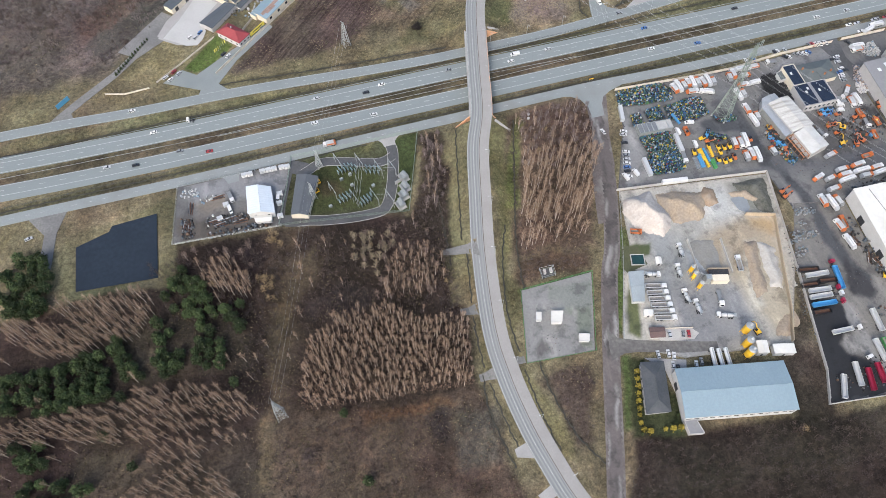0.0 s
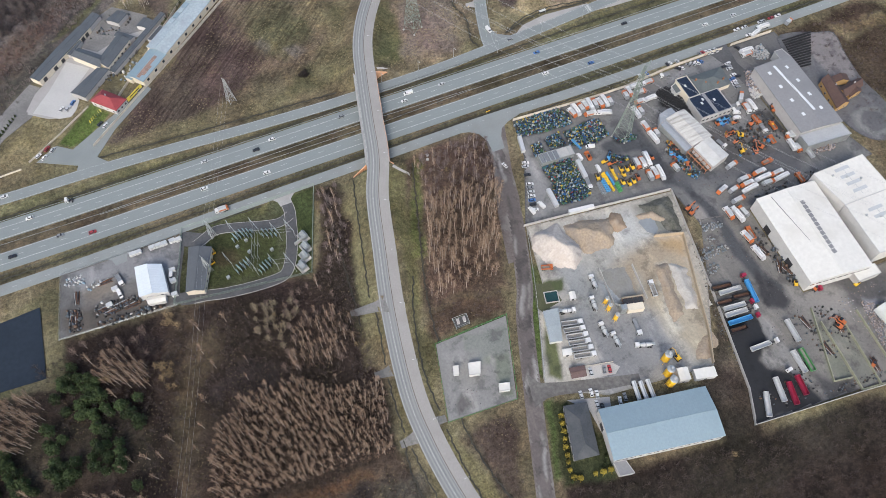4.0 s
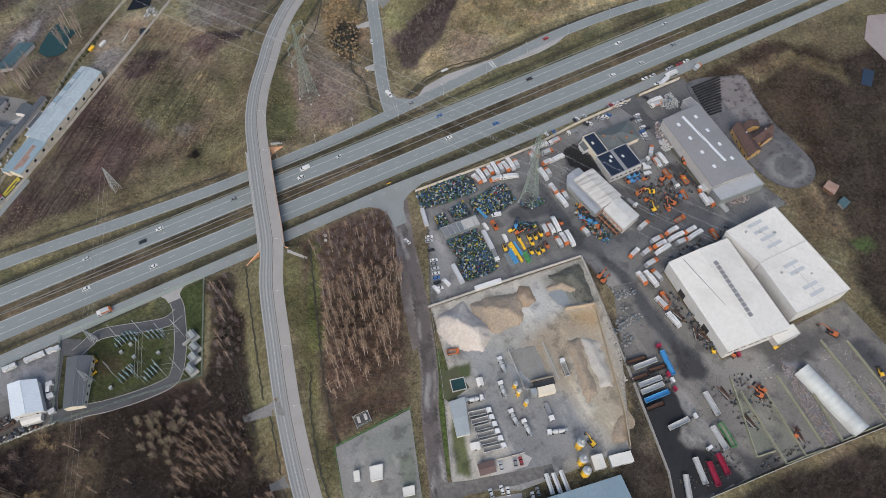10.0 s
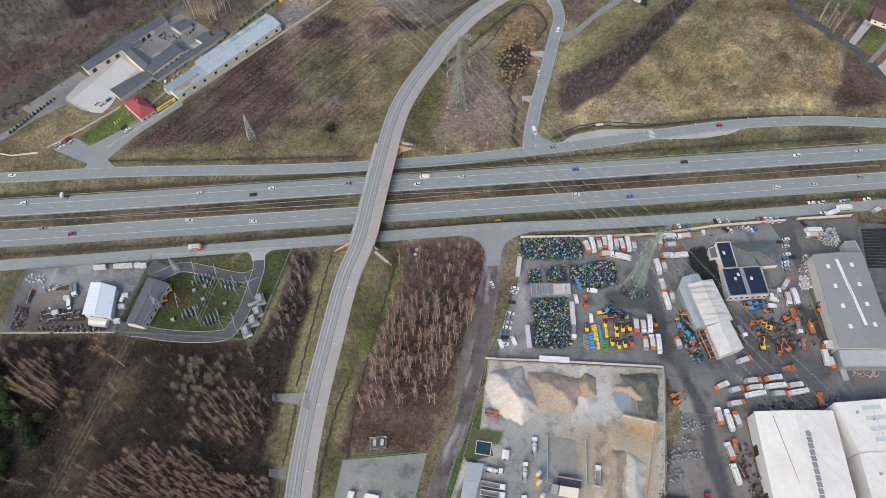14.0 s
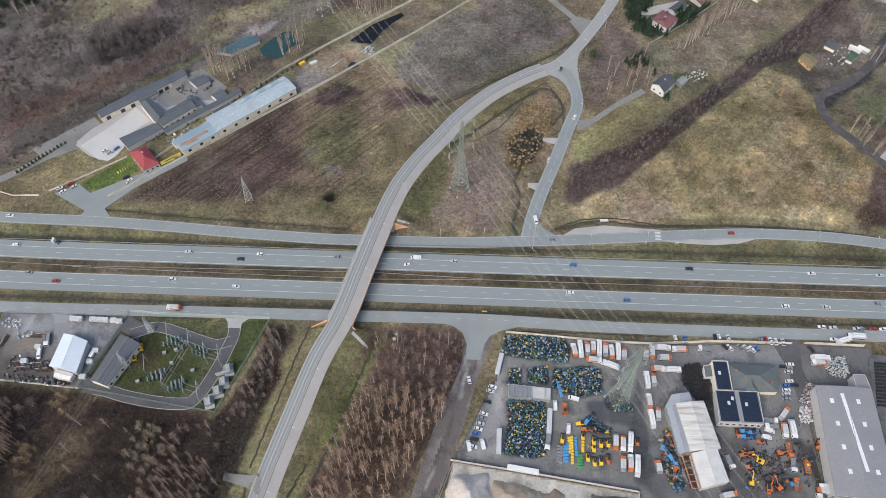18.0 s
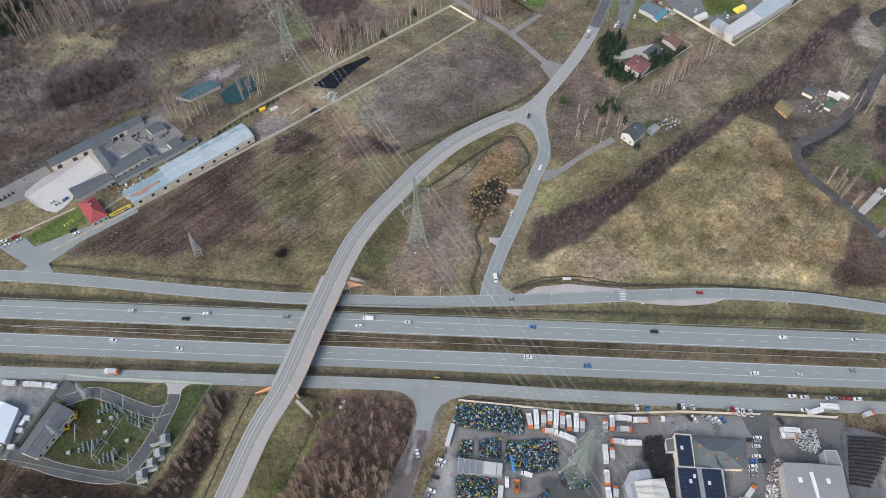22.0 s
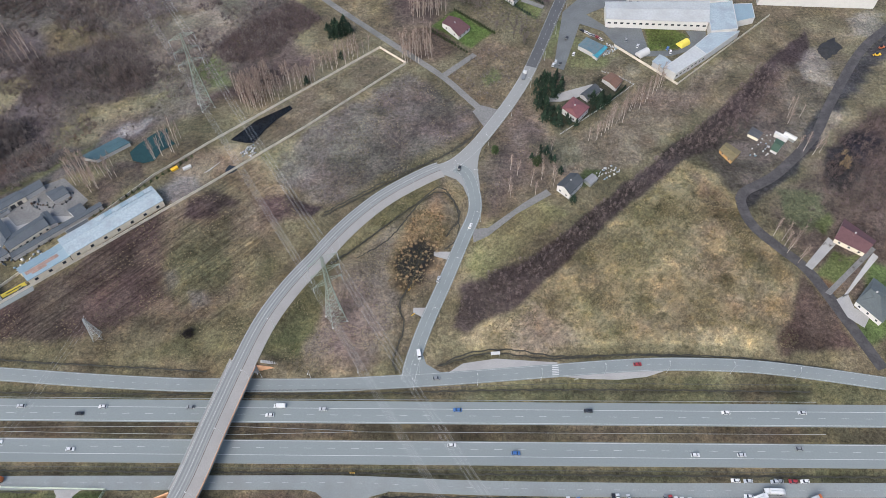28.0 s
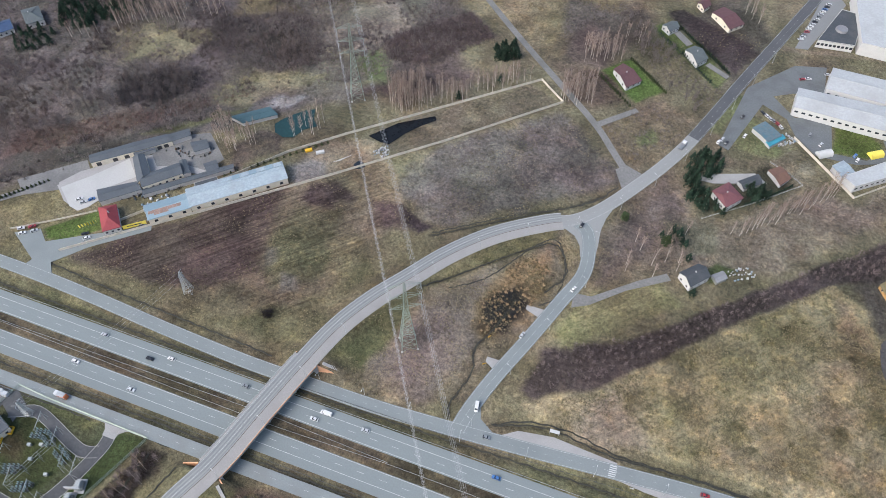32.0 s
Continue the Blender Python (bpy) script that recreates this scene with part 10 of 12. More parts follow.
def tanker():
    ob = thing("tank_trailer", "white cement tank trailer in the plant", "tank trailer", group="cement tank trailers")
    chassis(ob, -4.6, 4.6)
    part("tank", MB().tube((-4.6, 0, 2.1), (4.6, 0, 2.1), 1.15, 1.15, 14), PAINT["white"], ob, smooth=False)
    part("walkway", MB().box((0, 0, 3.28), (8.2, 0.5, 0.08)), STEEL, ob)
    for k in (-2.5, 0, 2.5):
        part("hatch", MB().tube((k, 0, 3.2), (k, 0, 3.45), 0.3, 0.3, 8), STEEL, ob)
    wheels(ob, (-3.6, -2.4, -1.2, 3.4), 1.05, True)
    return ob


def flatbed():
    ob = thing("flatbed_truck", "white flatbed lorry parked in a yard", "lorry", group="flatbed lorries")
    chassis(ob, -3.8, 3.6)
    cab(ob, 1.8, "white")
    open_box(ob, -4.0, 1.6, 1.2, 1.15, 1.7, PAINT["grey"])
    wheels(ob, (-2.6, 2.7), 1.05, True)
    return ob


def excavator(colour):
    def build():
        ob = thing("excavator", "%s tracked excavator with folded boom" % colour, "excavator", group="construction machines")
        for s in (-1, 1):
            part("track", MB().profile([(-1.9, 0.1), (1.9, 0.1), (2.15, 0.5), (1.9, 0.85), (-1.9, 0.85), (-2.15, 0.5)], s * 1.15 - 0.28, s * 1.15 + 0.28), RUBBER, ob)
        part("house", MB().box((-0.5, 0, 1.6), (3.0, 2.3, 1.3), 0, 0.92), PAINT[colour], ob)
        part("cab", MB().box((0.5, 0.7, 2.4), (1.3, 0.9, 1.4), 0, 0.9), GLASS, ob)
        part("counterweight", MB().box((-2.0, 0, 1.5), (0.7, 2.2, 1.0)), DARK_STEEL, ob)
        part("boom", MB().tube((0.8, -0.3, 1.8), (3.2, -0.3, 4.2), 0.3, 0.25, 4).tube((3.2, -0.3, 4.2), (5.0, -0.3, 3.6), 0.25, 0.2, 4), PAINT[colour], ob)
        part("stick", MB().tube((5.0, -0.3, 3.6), (5.4, -0.3, 1.2), 0.2, 0.16, 4), PAINT[colour], ob)
        part("bucket", MB().box((5.2, -0.3, 0.8), (0.9, 1.0, 0.8), 0, 1.2), DARK_STEEL, ob)
        return ob
    return build


def loader(colour):
    def build():
        ob = thing("wheel_loader", "%s wheeled loader with a front bucket" % colour, "loader", group="construction machines")
        part("body", MB().profile([(-2.6, 0.7), (0.6, 0.7), (0.8, 1.5), (-0.6, 1.8), (-2.6, 1.7)], -0.9, 0.9), PAINT[colour], ob)
        part("cab", MB().box((-0.2, 0, 2.3), (1.3, 1.3, 1.3), 0, 0.88), GLASS, ob)
        part("lift_arm", MB().tube((0.4, 0.5, 1.3), (2.4, 0.5, 0.7), 0.14, 0.12, 4).tube((0.4, -0.5, 1.3), (2.4, -0.5, 0.7), 0.14, 0.12, 4), PAINT[colour], ob)
        part("bucket", MB().profile([(2.3, 0.15), (3.2, 0.15), (3.0, 0.35), (2.5, 0.5), (2.5, 1.1), (2.3, 1.1)], -1.2, 1.2), DARK_STEEL, ob)
        wheels(ob, (-1.8, 0.9), 1.0, True)
        return ob
    return build


def container(colour, length=6.0):
    def build():
        ob = thing("steel_container", "%s corrugated steel container" % colour, "container", group="steel containers")
        part("body", MB().box((0, 0, 1.3), (length, 2.4, 2.5)), PAINT[colour], ob)
        for k in range(int(length / 1.5)):
            for s in (-1, 1):
                part("corrugation", MB().box((-length / 2 + 0.6 + 1.5 * k, s * 1.21, 1.3), (0.25, 0.06, 2.3)), PAINT[colour], ob)
        part("roof", MB().box((0, 0, 2.58), (length - 0.1, 2.3, 0.06)), PAINT[colour], ob)
        return ob
    return build


def turn(rows, L):
    """Rows of (x, y, heading, length) as (x, y, heading, stretch)."""
    return [(x, y, a, min(1.2, max(0.85, l / L))) for x, y, a, l in rows]


park("mixer", mixer, turn([(183.7, -145.3, 82, 9), (177.4, -157, 80, 9), (162.3, -155.3, -14, 9), (174.9, -172.5, 85, 9), (178.1, -180, 86, 9), (190.3, -188.9, 158, 10)], 9))
park("tipper", tipper("white", "silver"), turn([(212.1, -161.8, 78, 10), (161.3, -162.5, -15, 10.5), (160.7, -166.4, -13, 10.5), (160.3, -170.2, -13, 10.5), (159.8, -173.9, -14, 10.5), (159.4, -177.7, -14, 10.5), (159, -181.5, -14, 10.5)], 8.6))
park("flat", flatbed, turn([(213.4, -86.4, -100, 8.5), (303.5, -93.1, -76, 5.4), (334.6, -93.4, -98, 6.8), (328.2, -70.7, -6, 5.6), (328.0, -73.8, 179, 6.3), (300.9, -31.1, 177, 6.2), (-58, -39.7, -77, 7.6), (192.3, -178.5, -102, 9.5), (281.5, 275.3, 73, 8)], 8))
park("tanker", tanker, turn([(173.5, -209, 78, 10), (176.9, -210.4, 80, 9.2), (180.8, -211.1, 81, 9.3)], 9.2))
park("trailer", trailer("pale"), turn([(250.5, -180.1, -6, 13), (247.1, -189.2, -7, 13), (246, -192.7, -6, 13), (246.8, -214, -3, 12), (267.8, -213.4, 84, 13.4), (241.8, -237.7, 76, 13.4), (231.3, -241.7, 63, 13.4), (260.2, -229.2, 86, 13), (349.2, -117.7, -91, 14)], 13.4))
park("trailer_green", trailer("green"), turn([(264.6, -230, 85, 13)], 13.4))
park("trailer_sky", trailer("sky", PAINT["sky"]), turn([(261.1, -185.1, 80, 14), (245.4, -197.3, -6, 13)], 13.4))
park("trailer_black", trailer("black", RUST), turn([(247.3, -176.4, -10, 9), (254.3, -185.2, -10, 9), (243.5, -184.9, -7, 9), (241.7, -201.4, -6, 9)], 11))
park("trailer_crimson", trailer("crimson", PAINT["crimson"]), turn([(246.7, -242, 75, 12), (253.6, -240.3, 81, 12)], 13.4))
park("tractor_red", tractor("crimson"), [(262.4, -176.6, 80, 0.9), (256.4, -190.2, -7, 0.9), (254.8, -198.3, -6, 0.9), (295.6, -198.4, -12, 1)])
park("tractor_white", tractor("white"), [(256.1, -193.9, -6, 0.9), (255.1, -214.6, -5, 0.9), (252.9, -232.5, 97, 1), (-74.8, 24.6, 174, 0.9)])
G1, G2, G3 = garbage("white", "pale", "orange"), garbage("white", "white", "silver"), garbage("orange", "pale", "grey")
REFUSE = [(229.8, -35.0, 99, 8.0), (233.2, -33.8, 92, 10.2), (236.9, -33.9, 91, 7.8), (240.2, -33.0, 88, 6.9), (243.4, -33.5, 85, 9.2), (246.7, -33.9, 86, 9.1), (249.9, -35.2, 92, 9.3), (253.6, -34.6, 87, 8.8),
          (256.6, -36.2, 87, 6.2), (240.2, -40.4, -5, 9.3), (248.9, -43.0, 158, 8.4), (268.4, -35.8, 84, 7.7), (271.9, -34.2, 86, 9.1), (278.1, -31.6, -2, 7.5), (278.5, -37.5, -1, 8.8), (274.1, -44.2, 0, 7.8),
          (267.3, -50.7, 90, 8.6), (270.6, -50.8, 89, 7.9), (267.0, -62.7, 90, 9.0), (267.2, -72.2, 93, 9.1), (247.4, -85.4, -96, 10.3), (251.0, -86.0, -94, 9.2), (254.9, -84.9, -98, 9.9), (250.1, -96.0, 84, 9.1),
          (253.8, -95.5, 85, 9.5), (257.1, -96.7, 83, 9.9), (267.5, -97.0, 95, 7.5), (287.2, -32.2, 180, 9.4), (281.9, -44.5, 3, 6.5), (335.8, -66.8, 49, 10.3), (334.1, -75.8, -94, 9.2), (338.4, -74.9, -89, 8.8),
          (299.8, -109.4, 13, 10.0), (348.9, -103.8, 178, 10.1), (362.7, -34.3, -1, 9.0), (270.6, -69.8, 85, 5.4), (312.2, -120.2, 5, 10.4), (312.1, -124.5, 3, 10.0), (312.8, -128.7, -2, 9.8), (321.9, -124.9, 4, 9.7),
          (322.5, -128.6, 6, 10.1), (301.0, -120.8, 2, 10.3), (300.8, -124.5, 3, 9.9), (300.5, -127.9, 6, 9.8), (291.0, -124.8, 10, 8.8), (284.3, -122.2, 18, 9.0), (378.1, -23.4, 19, 6.9), (404.9, -23.7, 20, 7.5),
          (361.2, -37.3, 179, 8.8), (342.9, -111.2, 81, 7.2), (346.8, -105.9, 171, 9.8), (278.6, -137.5, 89, 10.0), (283.0, -140.1, 94, 10.1), (287.0, -139.9, 97, 9.6), (279.2, -155.2, 96, 9.9), (279.0, -166.4, 94, 9.1),
          (289.2, -131.9, 4, 10.6)]
for n, (key, b) in enumerate((("garbage_a", G1), ("garbage_b", G2), ("garbage_c", G3))):
    park(key, b, turn(REFUSE[n::3] + [(6.3, -17.5, 179, 9), (386, -20.4, 178, 9), (344.7, -114.4, -88, 8)][n::3], 9))
park("tipper_orange", tipper("orange", "orange"), turn([(334.2, -86.0, -88, 5.1), (341.2, -94.0, 87, 7.5), (334.0, -102.8, 84, 7.3), (222.8, -68.6, 89, 5.7), (164.3, -127.2, -19, 7.8), (321.4, -115.7, 3, 8.3), (282.5, -153.6, 85, 9.9), (332.6, -133.2, 88, 8.3)], 8.6))
park("van_white", car("white", "white panel van parked in a yard", True), [(180.6, -88.6, 103, 1), (224.2, -78.8, 84, 1), (227.8, -62.5, 164, 1), (218.0, -66.8, 90, 1), (173.6, -89.8, 100, 1), (-59.6, -48.2, -80, 1), (-31, -48, -107, 1), (212, 52.1, -81, 1), (326.7, -75.9, -17, 0.9), (324.6, -79.5, -9, 0.9), (140.4, 21.9, 180, 1.1)])
park("box_grey", container("silver", 12.0), [(214.6, -75.6, -95, 1.11), (188.7, -87.0, -92, 0.95), (189.2, -44.4, -103, 0.88)])
park("box_white", container("white", 12.0), [(200.5, -100.9, -8, 1.3)])
CARS = [(k, car(k, w)) for k, w in (("white", "white parked car"), ("silver", "silver car with dark windows"), ("black", "black car with dark windows"), ("blue", "dark blue car with dark windows"), ("red", "red car with dark windows"), ("grey", "dark grey car with dark windows"))]
CAR_ORDER = [0, 1, 2, 0, 5, 1, 0, 3, 2, 0, 1, 5, 4, 0]
car_count = 0


def cars(rows, heading, spread=6):
    """Cars of mixed colours at given places, in a common heading."""
    global car_count
    for x, y in rows:
        k, b = CARS[CAR_ORDER[car_count % len(CAR_ORDER)]]
        park("car_" + k, b, [(x, y, heading + (car_count * 37 % 11 - 5) / 5 * spread, 1)], k + " car with dark windows on asphalt")
        car_count += 1


cars([(185.6, -57.5), (184.4, -59.8), (182.6, -65.9), (181.1, -72.5), (180.2, -74.9), (179.3, -77.8), (178.3, -80.6), (177.1, -83.3), (176.2, -86.2), (175.7, -89.8)], -14)
cars([(157.3, -190.6), (164.4, -192.2), (167.2, -193), (152.1, -200.4), (154.4, -202.4), (151.9, -206.9), (153.8, -209.5), (163.7, -210), (167, -209.2), (146.7, -199.4)], 75)
cars([(286.2, -25.3), (291.3, -25.5), (308.1, -23.7), (310.3, -23.7), (315.5, -23.9), (333.3, -23.9), (335.8, -24.1), (338.4, -24.7), (341.1, -25.0), (345.0, -25.1)], 95)
cars([(312.6, -29.2), (315.0, -29.7), (320.8, -29.2), (323.9, -29.5), (327.0, -30.1), (329.6, -29.7), (359.2, -28.8)], 125)
cars([(368.8, -14.8), (374.9, -15), (389.9, -14.8), (397, -15), (402.6, -14.9), (373.5, -22.4), (388, -15.2)], 178)
cars([(341.7, -39.9), (345.7, -38.4), (344.6, -40.6), (344.1, -42.8), (343.2, -48.2), (340.8, -50.9), (345.5, -50.5), (340.5, -53.3), (340.0, -55.5), (339.7, -58.1)], 5)
cars([(-81.4, 68.9), (-87, 65.4), (-83.9, 62.7), (-78.2, 66.7)], 40)
cars([(-47.6, 75.6), (-44.7, 73.1), (-19, 93.3), (-64, 95.8), (-67.8, 97.1), (-60.5, 99.7)], 45)
cars([(328.9, 326.8), (331.4, 324.8), (333.9, 322.7), (336.3, 321.3), (339.1, 319.4), (341.6, 316.9)], 130)
cars([(303.7, 287.8), (305.8, 291.2), (308.8, 288.7), (319.7, 299.7), (360.9, 316.2), (368.5, 309.3), (392, 303), (390.4, 306.6), (316.2, 318)], 70)
cars([(347.4, 418.3), (348.6, 421.8), (349.8, 425.4), (351.1, 429), (352.3, 432.7), (353.6, 436.3), (354.8, 440), (356.1, 443.7), (357.4, 447.4), (358.7, 451.2), (360, 455), (361.3, 458.8), (362.6, 462.6), (363.9, 466.5), (365.3, 470.3), (368.9, 383.4), (371.5, 380.3), (352, 372), (356, 374)], 20)
cars([(-98.4, 21.9), (5.5, 21), (37.1, 17.1), (48.3, 21), (93.8, 21), (163.1, 20.5), (135.8, 17), (232.8, 20.6), (300.6, 20.7), (371.6, 20.3), (411.1, 20.5)], 180, 0.5)
cars([(-83.9, 3), (-66.3, -2.2), (0.6, 1.8), (38.2, -1.8), (-128, 2.8), (-111, -0.4), (351.6, -2.2), (404.6, 1.5), (374.8, -2), (230, 1.8), (262, -2)], 0, 0.5)
cars([(234.6, 187), (241.3, 140), (222, 101)], 75)
cars([(221.8, 38.4), (330, 47.4), (-110, 43)], 4, 0.5)
cars([(173.1, -54.2)], 100)
cars([(-174.4, -36.2)], 20)
park("excavator_yellow", excavator("yellow"), [(312.1, -102.6, 80, 1), (318.6, -92.0, 150, 0.9), (203.0, -201.7, 100, 1)])
park("excavator_orange", excavator("orange"), [(314.3, -88.7, 190, 1), (320.6, -105.1, 75, 1), (324.9, -104.3, 120, 1), (329.6, -87.3, 10, 1), (275.9, -98.3, 250, 1), (350.9, -80.7, 60, 1.1), (258.8, -125.1, 20, 1.1), (350.1, -212.2, 120, 1.5), (292.8, -220.8, 115, 1.1), (259.0, -128.7, 20, 1)])
park("loader_yellow", loader("yellow"), [(220.9, -84.1, 80, 1), (236.7, -84.7, 85, 0.9), (240.1, -85.8, 85, 0.9), (232.9, -93.2, 88, 0.9), (236.1, -95.4, 88, 0.9), (239.4, -94.9, 88, 0.9), (243.9, -85.6, 85, 0.9), (236.4, -88.3, 85, 0.9), (231.5, -75.8, 10, 1.3), (231.3, -82.5, 80, 0.8), (318.6, -90.3, 60, 1), (342.0, -91.1, 95, 1), (357, -240.5, 70, 1), (319.1, -204.3, 10, 1), (287.4, -190.3, 60, 0.8)])
park("loader_orange", loader("orange"), [(243.1, -93.9, 85, 1), (234.2, -78.8, 5, 1.3), (222.9, -69.3, 85, 1), (258.4, -84.5, 90, 0.8), (236.0, -78.7, 0, 1), (310.3, -78.1, 90, 0.9), (311.9, -88.8, 15, 1.2), (313.6, -94.9, 10, 1), (321.4, -82.1, 0, 1), (320.0, -105.1, 80, 1.2), (355.4, -92.4, 100, 1.2), (351.3, -83.7, 10, 1.2), (295.9, -218.2, 110, 1.3), (296.4, -245.4, 30, 1), (295.9, -197.2, 30, 0.8)])
park("loader_blue", loader("sky"), [(273.0, -89.7, 120, 1.4), (271.9, -85.0, 60, 1), (276.0, -93.1, 100, 1), (314.9, -76.7, 5, 1), (318.3, -77.2, 8, 1), (314.9, -79.7, 2, 1), (235.2, -73.2, 50, 1.1)])



# ---- heaps ----
def heap(name, label, poly, h, material, seed, rough=0.6, power=1.3):
    """A loose heap over a plan outline, with gullies and slumps."""
    p = np.array(poly)
    X, Y = np.meshgrid(np.arange(p[:, 0].min() - 1, p[:, 0].max() + 1.5, 0.9), np.arange(p[:, 1].min() - 1, p[:, 1].max() + 1.5, 0.9))
    sd = -poly_dist(X + (fbm(X, Y, 7, seed) - 0.5) * 5, Y + (fbm(X, Y, 7, seed + 9) - 0.5) * 5, poly)
    reach = max(sd.max(), 1.0)
    Z = h * np.clip(sd / reach, 0, 1) ** (1 / power) * (0.75 + 0.5 * fbm(X, Y, 9, seed + 3)) + (fbm(X, Y, 3, seed + 5) - 0.5) * rough * np.clip(sd, 0, 1)
    Z = np.where(sd > 0, Z, -0.25)
    n, m = X.shape
    ii = np.arange(n * m).reshape(n, m)
    F = np.stack([ii[:-1, :-1], ii[:-1, 1:], ii[1:, 1:], ii[1:, :-1]], -1).reshape(-1, 4)
    me_ = quads_mesh(name, np.stack([X, Y, Z], -1).reshape(-1, 3), F, material)
    me_.polygons.foreach_set("use_smooth", [True] * len(me_.polygons))
    return tagged(new(name, me_), label, "heap")


SAND_PALE = M("pale_sand", (0.44, 0.4, 0.36), 0.95, 0, 0.14, 0.12, 0.8, (0.34, 0.295, 0.255), place=True, bump=0.2)
SAND_TAN = M("tan_sand", (0.3, 0.24, 0.175), 0.95, 0, 0.2, 0.15, 0.8, (0.215, 0.19, 0.165), place=True, bump=0.2)
SAND_GREY = M("grey_grit", (0.215, 0.208, 0.185), 0.95, 0, 0.14, 0.15, 0.9, (0.24, 0.24, 0.235), place=True, bump=0.2)
SAND_WHITE = M("white_grit", (0.39, 0.37, 0.335), 0.95, 0, 0.12, 0.15, 0.9, place=True, bump=0.2)
heap("sand_mound", "large heap of pale pinkish sand", zone((165.5, -106.1), (172.8, -103.7), (182.6, -103.2), (186.1, -113.4), (189.7, -126), (184.3, -130.4), (179.5, -135), (171.9, -130.6), (164.5, -122.8), (163.4, -114.1)), 8.5, SAND_PALE, 101)
heap("sand_mound", "heap of tan sand beside the yard wall", zone((185.4, -105.1), (198, -106.8), (211.8, -111.9), (212.6, -118), (206.3, -130), (195.7, -129.5), (189.5, -127.2), (185.9, -114.6)), 6, SAND_TAN, 111)
heap("grit_mound", "overgrown heap of grey-green rubble", zone((233, -111.1), (253.5, -112.7), (248.3, -136.4), (240.4, -133.3), (238.9, -123.5), (234.2, -116.9)), 3.0, M("weedy_rubble", (0.085, 0.085, 0.07), 0.95, 0, 0.35, 0.2, 0.9, (0.15, 0.145, 0.125), place=True, bump=0.2), 121)
heap("grit_mound", "round heap of brown sand", zone((208.6, -112.7), (214.6, -110), (221, -111.8), (219.1, -121.6), (213.5, -123), (208.8, -118.9)), 4, M("brown_sand", (0.25, 0.185, 0.13), 0.95, 0, 0.15, 0.15, 0.9, (0.32, 0.27, 0.21), place=True, bump=0.2), 131)
heap("grit_mound", "ridge of tan stone and rubble", zone((227.6, -116.3), (239.1, -117), (242.6, -128.7), (238.9, -129), (234.5, -121.3), (227.6, -119.5)), 2.4, SAND_TAN, 133)
puddle = tagged(part("puddle", MB().prism(zone((227.5, -121), (233.8, -120), (236.9, -123.6), (236, -129.7), (232.5, -132.2), (228.9, -129.1)), 0.04, 0.052), M("muddy_puddle", (0.23, 0.25, 0.26), 0.08, 0, 0.08, 0.1, 0.8, place=True, spec=0.7)), "shallow pale puddle on the yard", "puddle", kind="structure")
heap("sand_bay_tan", "long bay heap of tan sand", zone((221, -149), (229, -151), (221, -182), (212, -184)), 2.6, SAND_TAN, 141)
heap("grit_bay_white", "long bay heap of pale grit", zone((229, -151), (237, -157), (230, -182), (222, -180)), 2.4, SAND_WHITE, 151)
heap("spoil_mound", "spread heap of sandy spoil", zone((222, -196), (228, -196), (220, -210), (212, -207)), 1.6, SAND_TAN, 161)
heap("grit_bay_grey", "bay heap of grey grit", zone((190, -140), (206, -144), (202, -162), (192, -160)), 0.8, SAND_GREY, 171)

# ---- batching plant ----
def silo(x, y, r, z0, z1, words):
    ob = thing("cement_silo", words, "silo", pose(x, y, 0.05), "cement silos of the batching plant")
    part("shell", MB().tube((0, 0, z0), (0, 0, z1), r, r, 18), YELLOW, ob)
    part("cone", MB().tube((0, 0, z0), (0, 0, z0 - 1.4 * r), r, r * 0.2, 18), YELLOW, ob)
    part("roof", MB().tube((0, 0, z1), (0, 0, z1 + 0.3), r * 1.02, r * 0.6, 18), STEEL, ob)
    part("filter", MB().tube((r * 0.3, 0, z1 + 0.2), (r * 0.3, 0, z1 + 1.3), r * 0.3, r * 0.3, 10), RENDER_WHITE, ob)
    for k in range(4):
        a = math.pi / 4 + k * math.pi / 2
        part("leg", MB().tube((r * 0.9 * math.cos(a), r * 0.9 * math.sin(a), 0), (r * 0.9 * math.cos(a), r * 0.9 * math.sin(a), z0), 0.12, 0.12, 5), YELLOW, ob)
    part("ladder", MB().box((0, -r - 0.15, (z0 + z1) / 2), (0.5, 0.08, z1 - z0)), STEEL, ob)
    part("top_rail", MB().tube((0, 0, z1 + 0.6), (0, 0, z1 + 0.65), r * 1.05, r * 1.05, 18, False), YELLOW, ob)


for x, y in ((183.2, -159.5), (182.8, -163.6), (183.4, -170)):
    silo(x, y, 1.25, 3, 8.5, "slim yellow cement silo on legs")
for x, y in ((195.5, -200.5), (192.3, -207.8), (190.8, -213)):
    silo(x, y, 2.1, 3.5, 11, "large yellow cement silo on legs")
plant = thing("batching_plant", "cream and rusty concrete batching plant with hoppers", "batching plant", pose(197, -167, 0.05, 0, 0, -14))
part("tower", MB().box((0, -1.5, 2.2), (9, 4, 4.2)), RENDER_CREAM, plant)
for k in range(4):
    part("hopper", MB().box((-4.2 + 2.8 * k, 2.6, 2.2), (2.6, 3.2, 1.8), 0, 1.15), RUST, plant)
    part("hopper_mouth", MB().box((-4.2 + 2.8 * k, 2.6, 3.12), (2.7, 3.3, 0.05)), DARK_STEEL, plant)
part("hopper_back_wall", MB().box((0, 4.6, 2.4), (12, 0.4, 4.2)), SANDY, plant)
part("conveyor", MB().tube((-5.0, 0.5, 1.2), (-11, 1.0, 6.0), 0.45, 0.45, 4), STEEL, plant)
part("mixer_house", MB().box((-7, -1.5, 3.2), (3.2, 3.2, 6.0)), STEEL, plant)
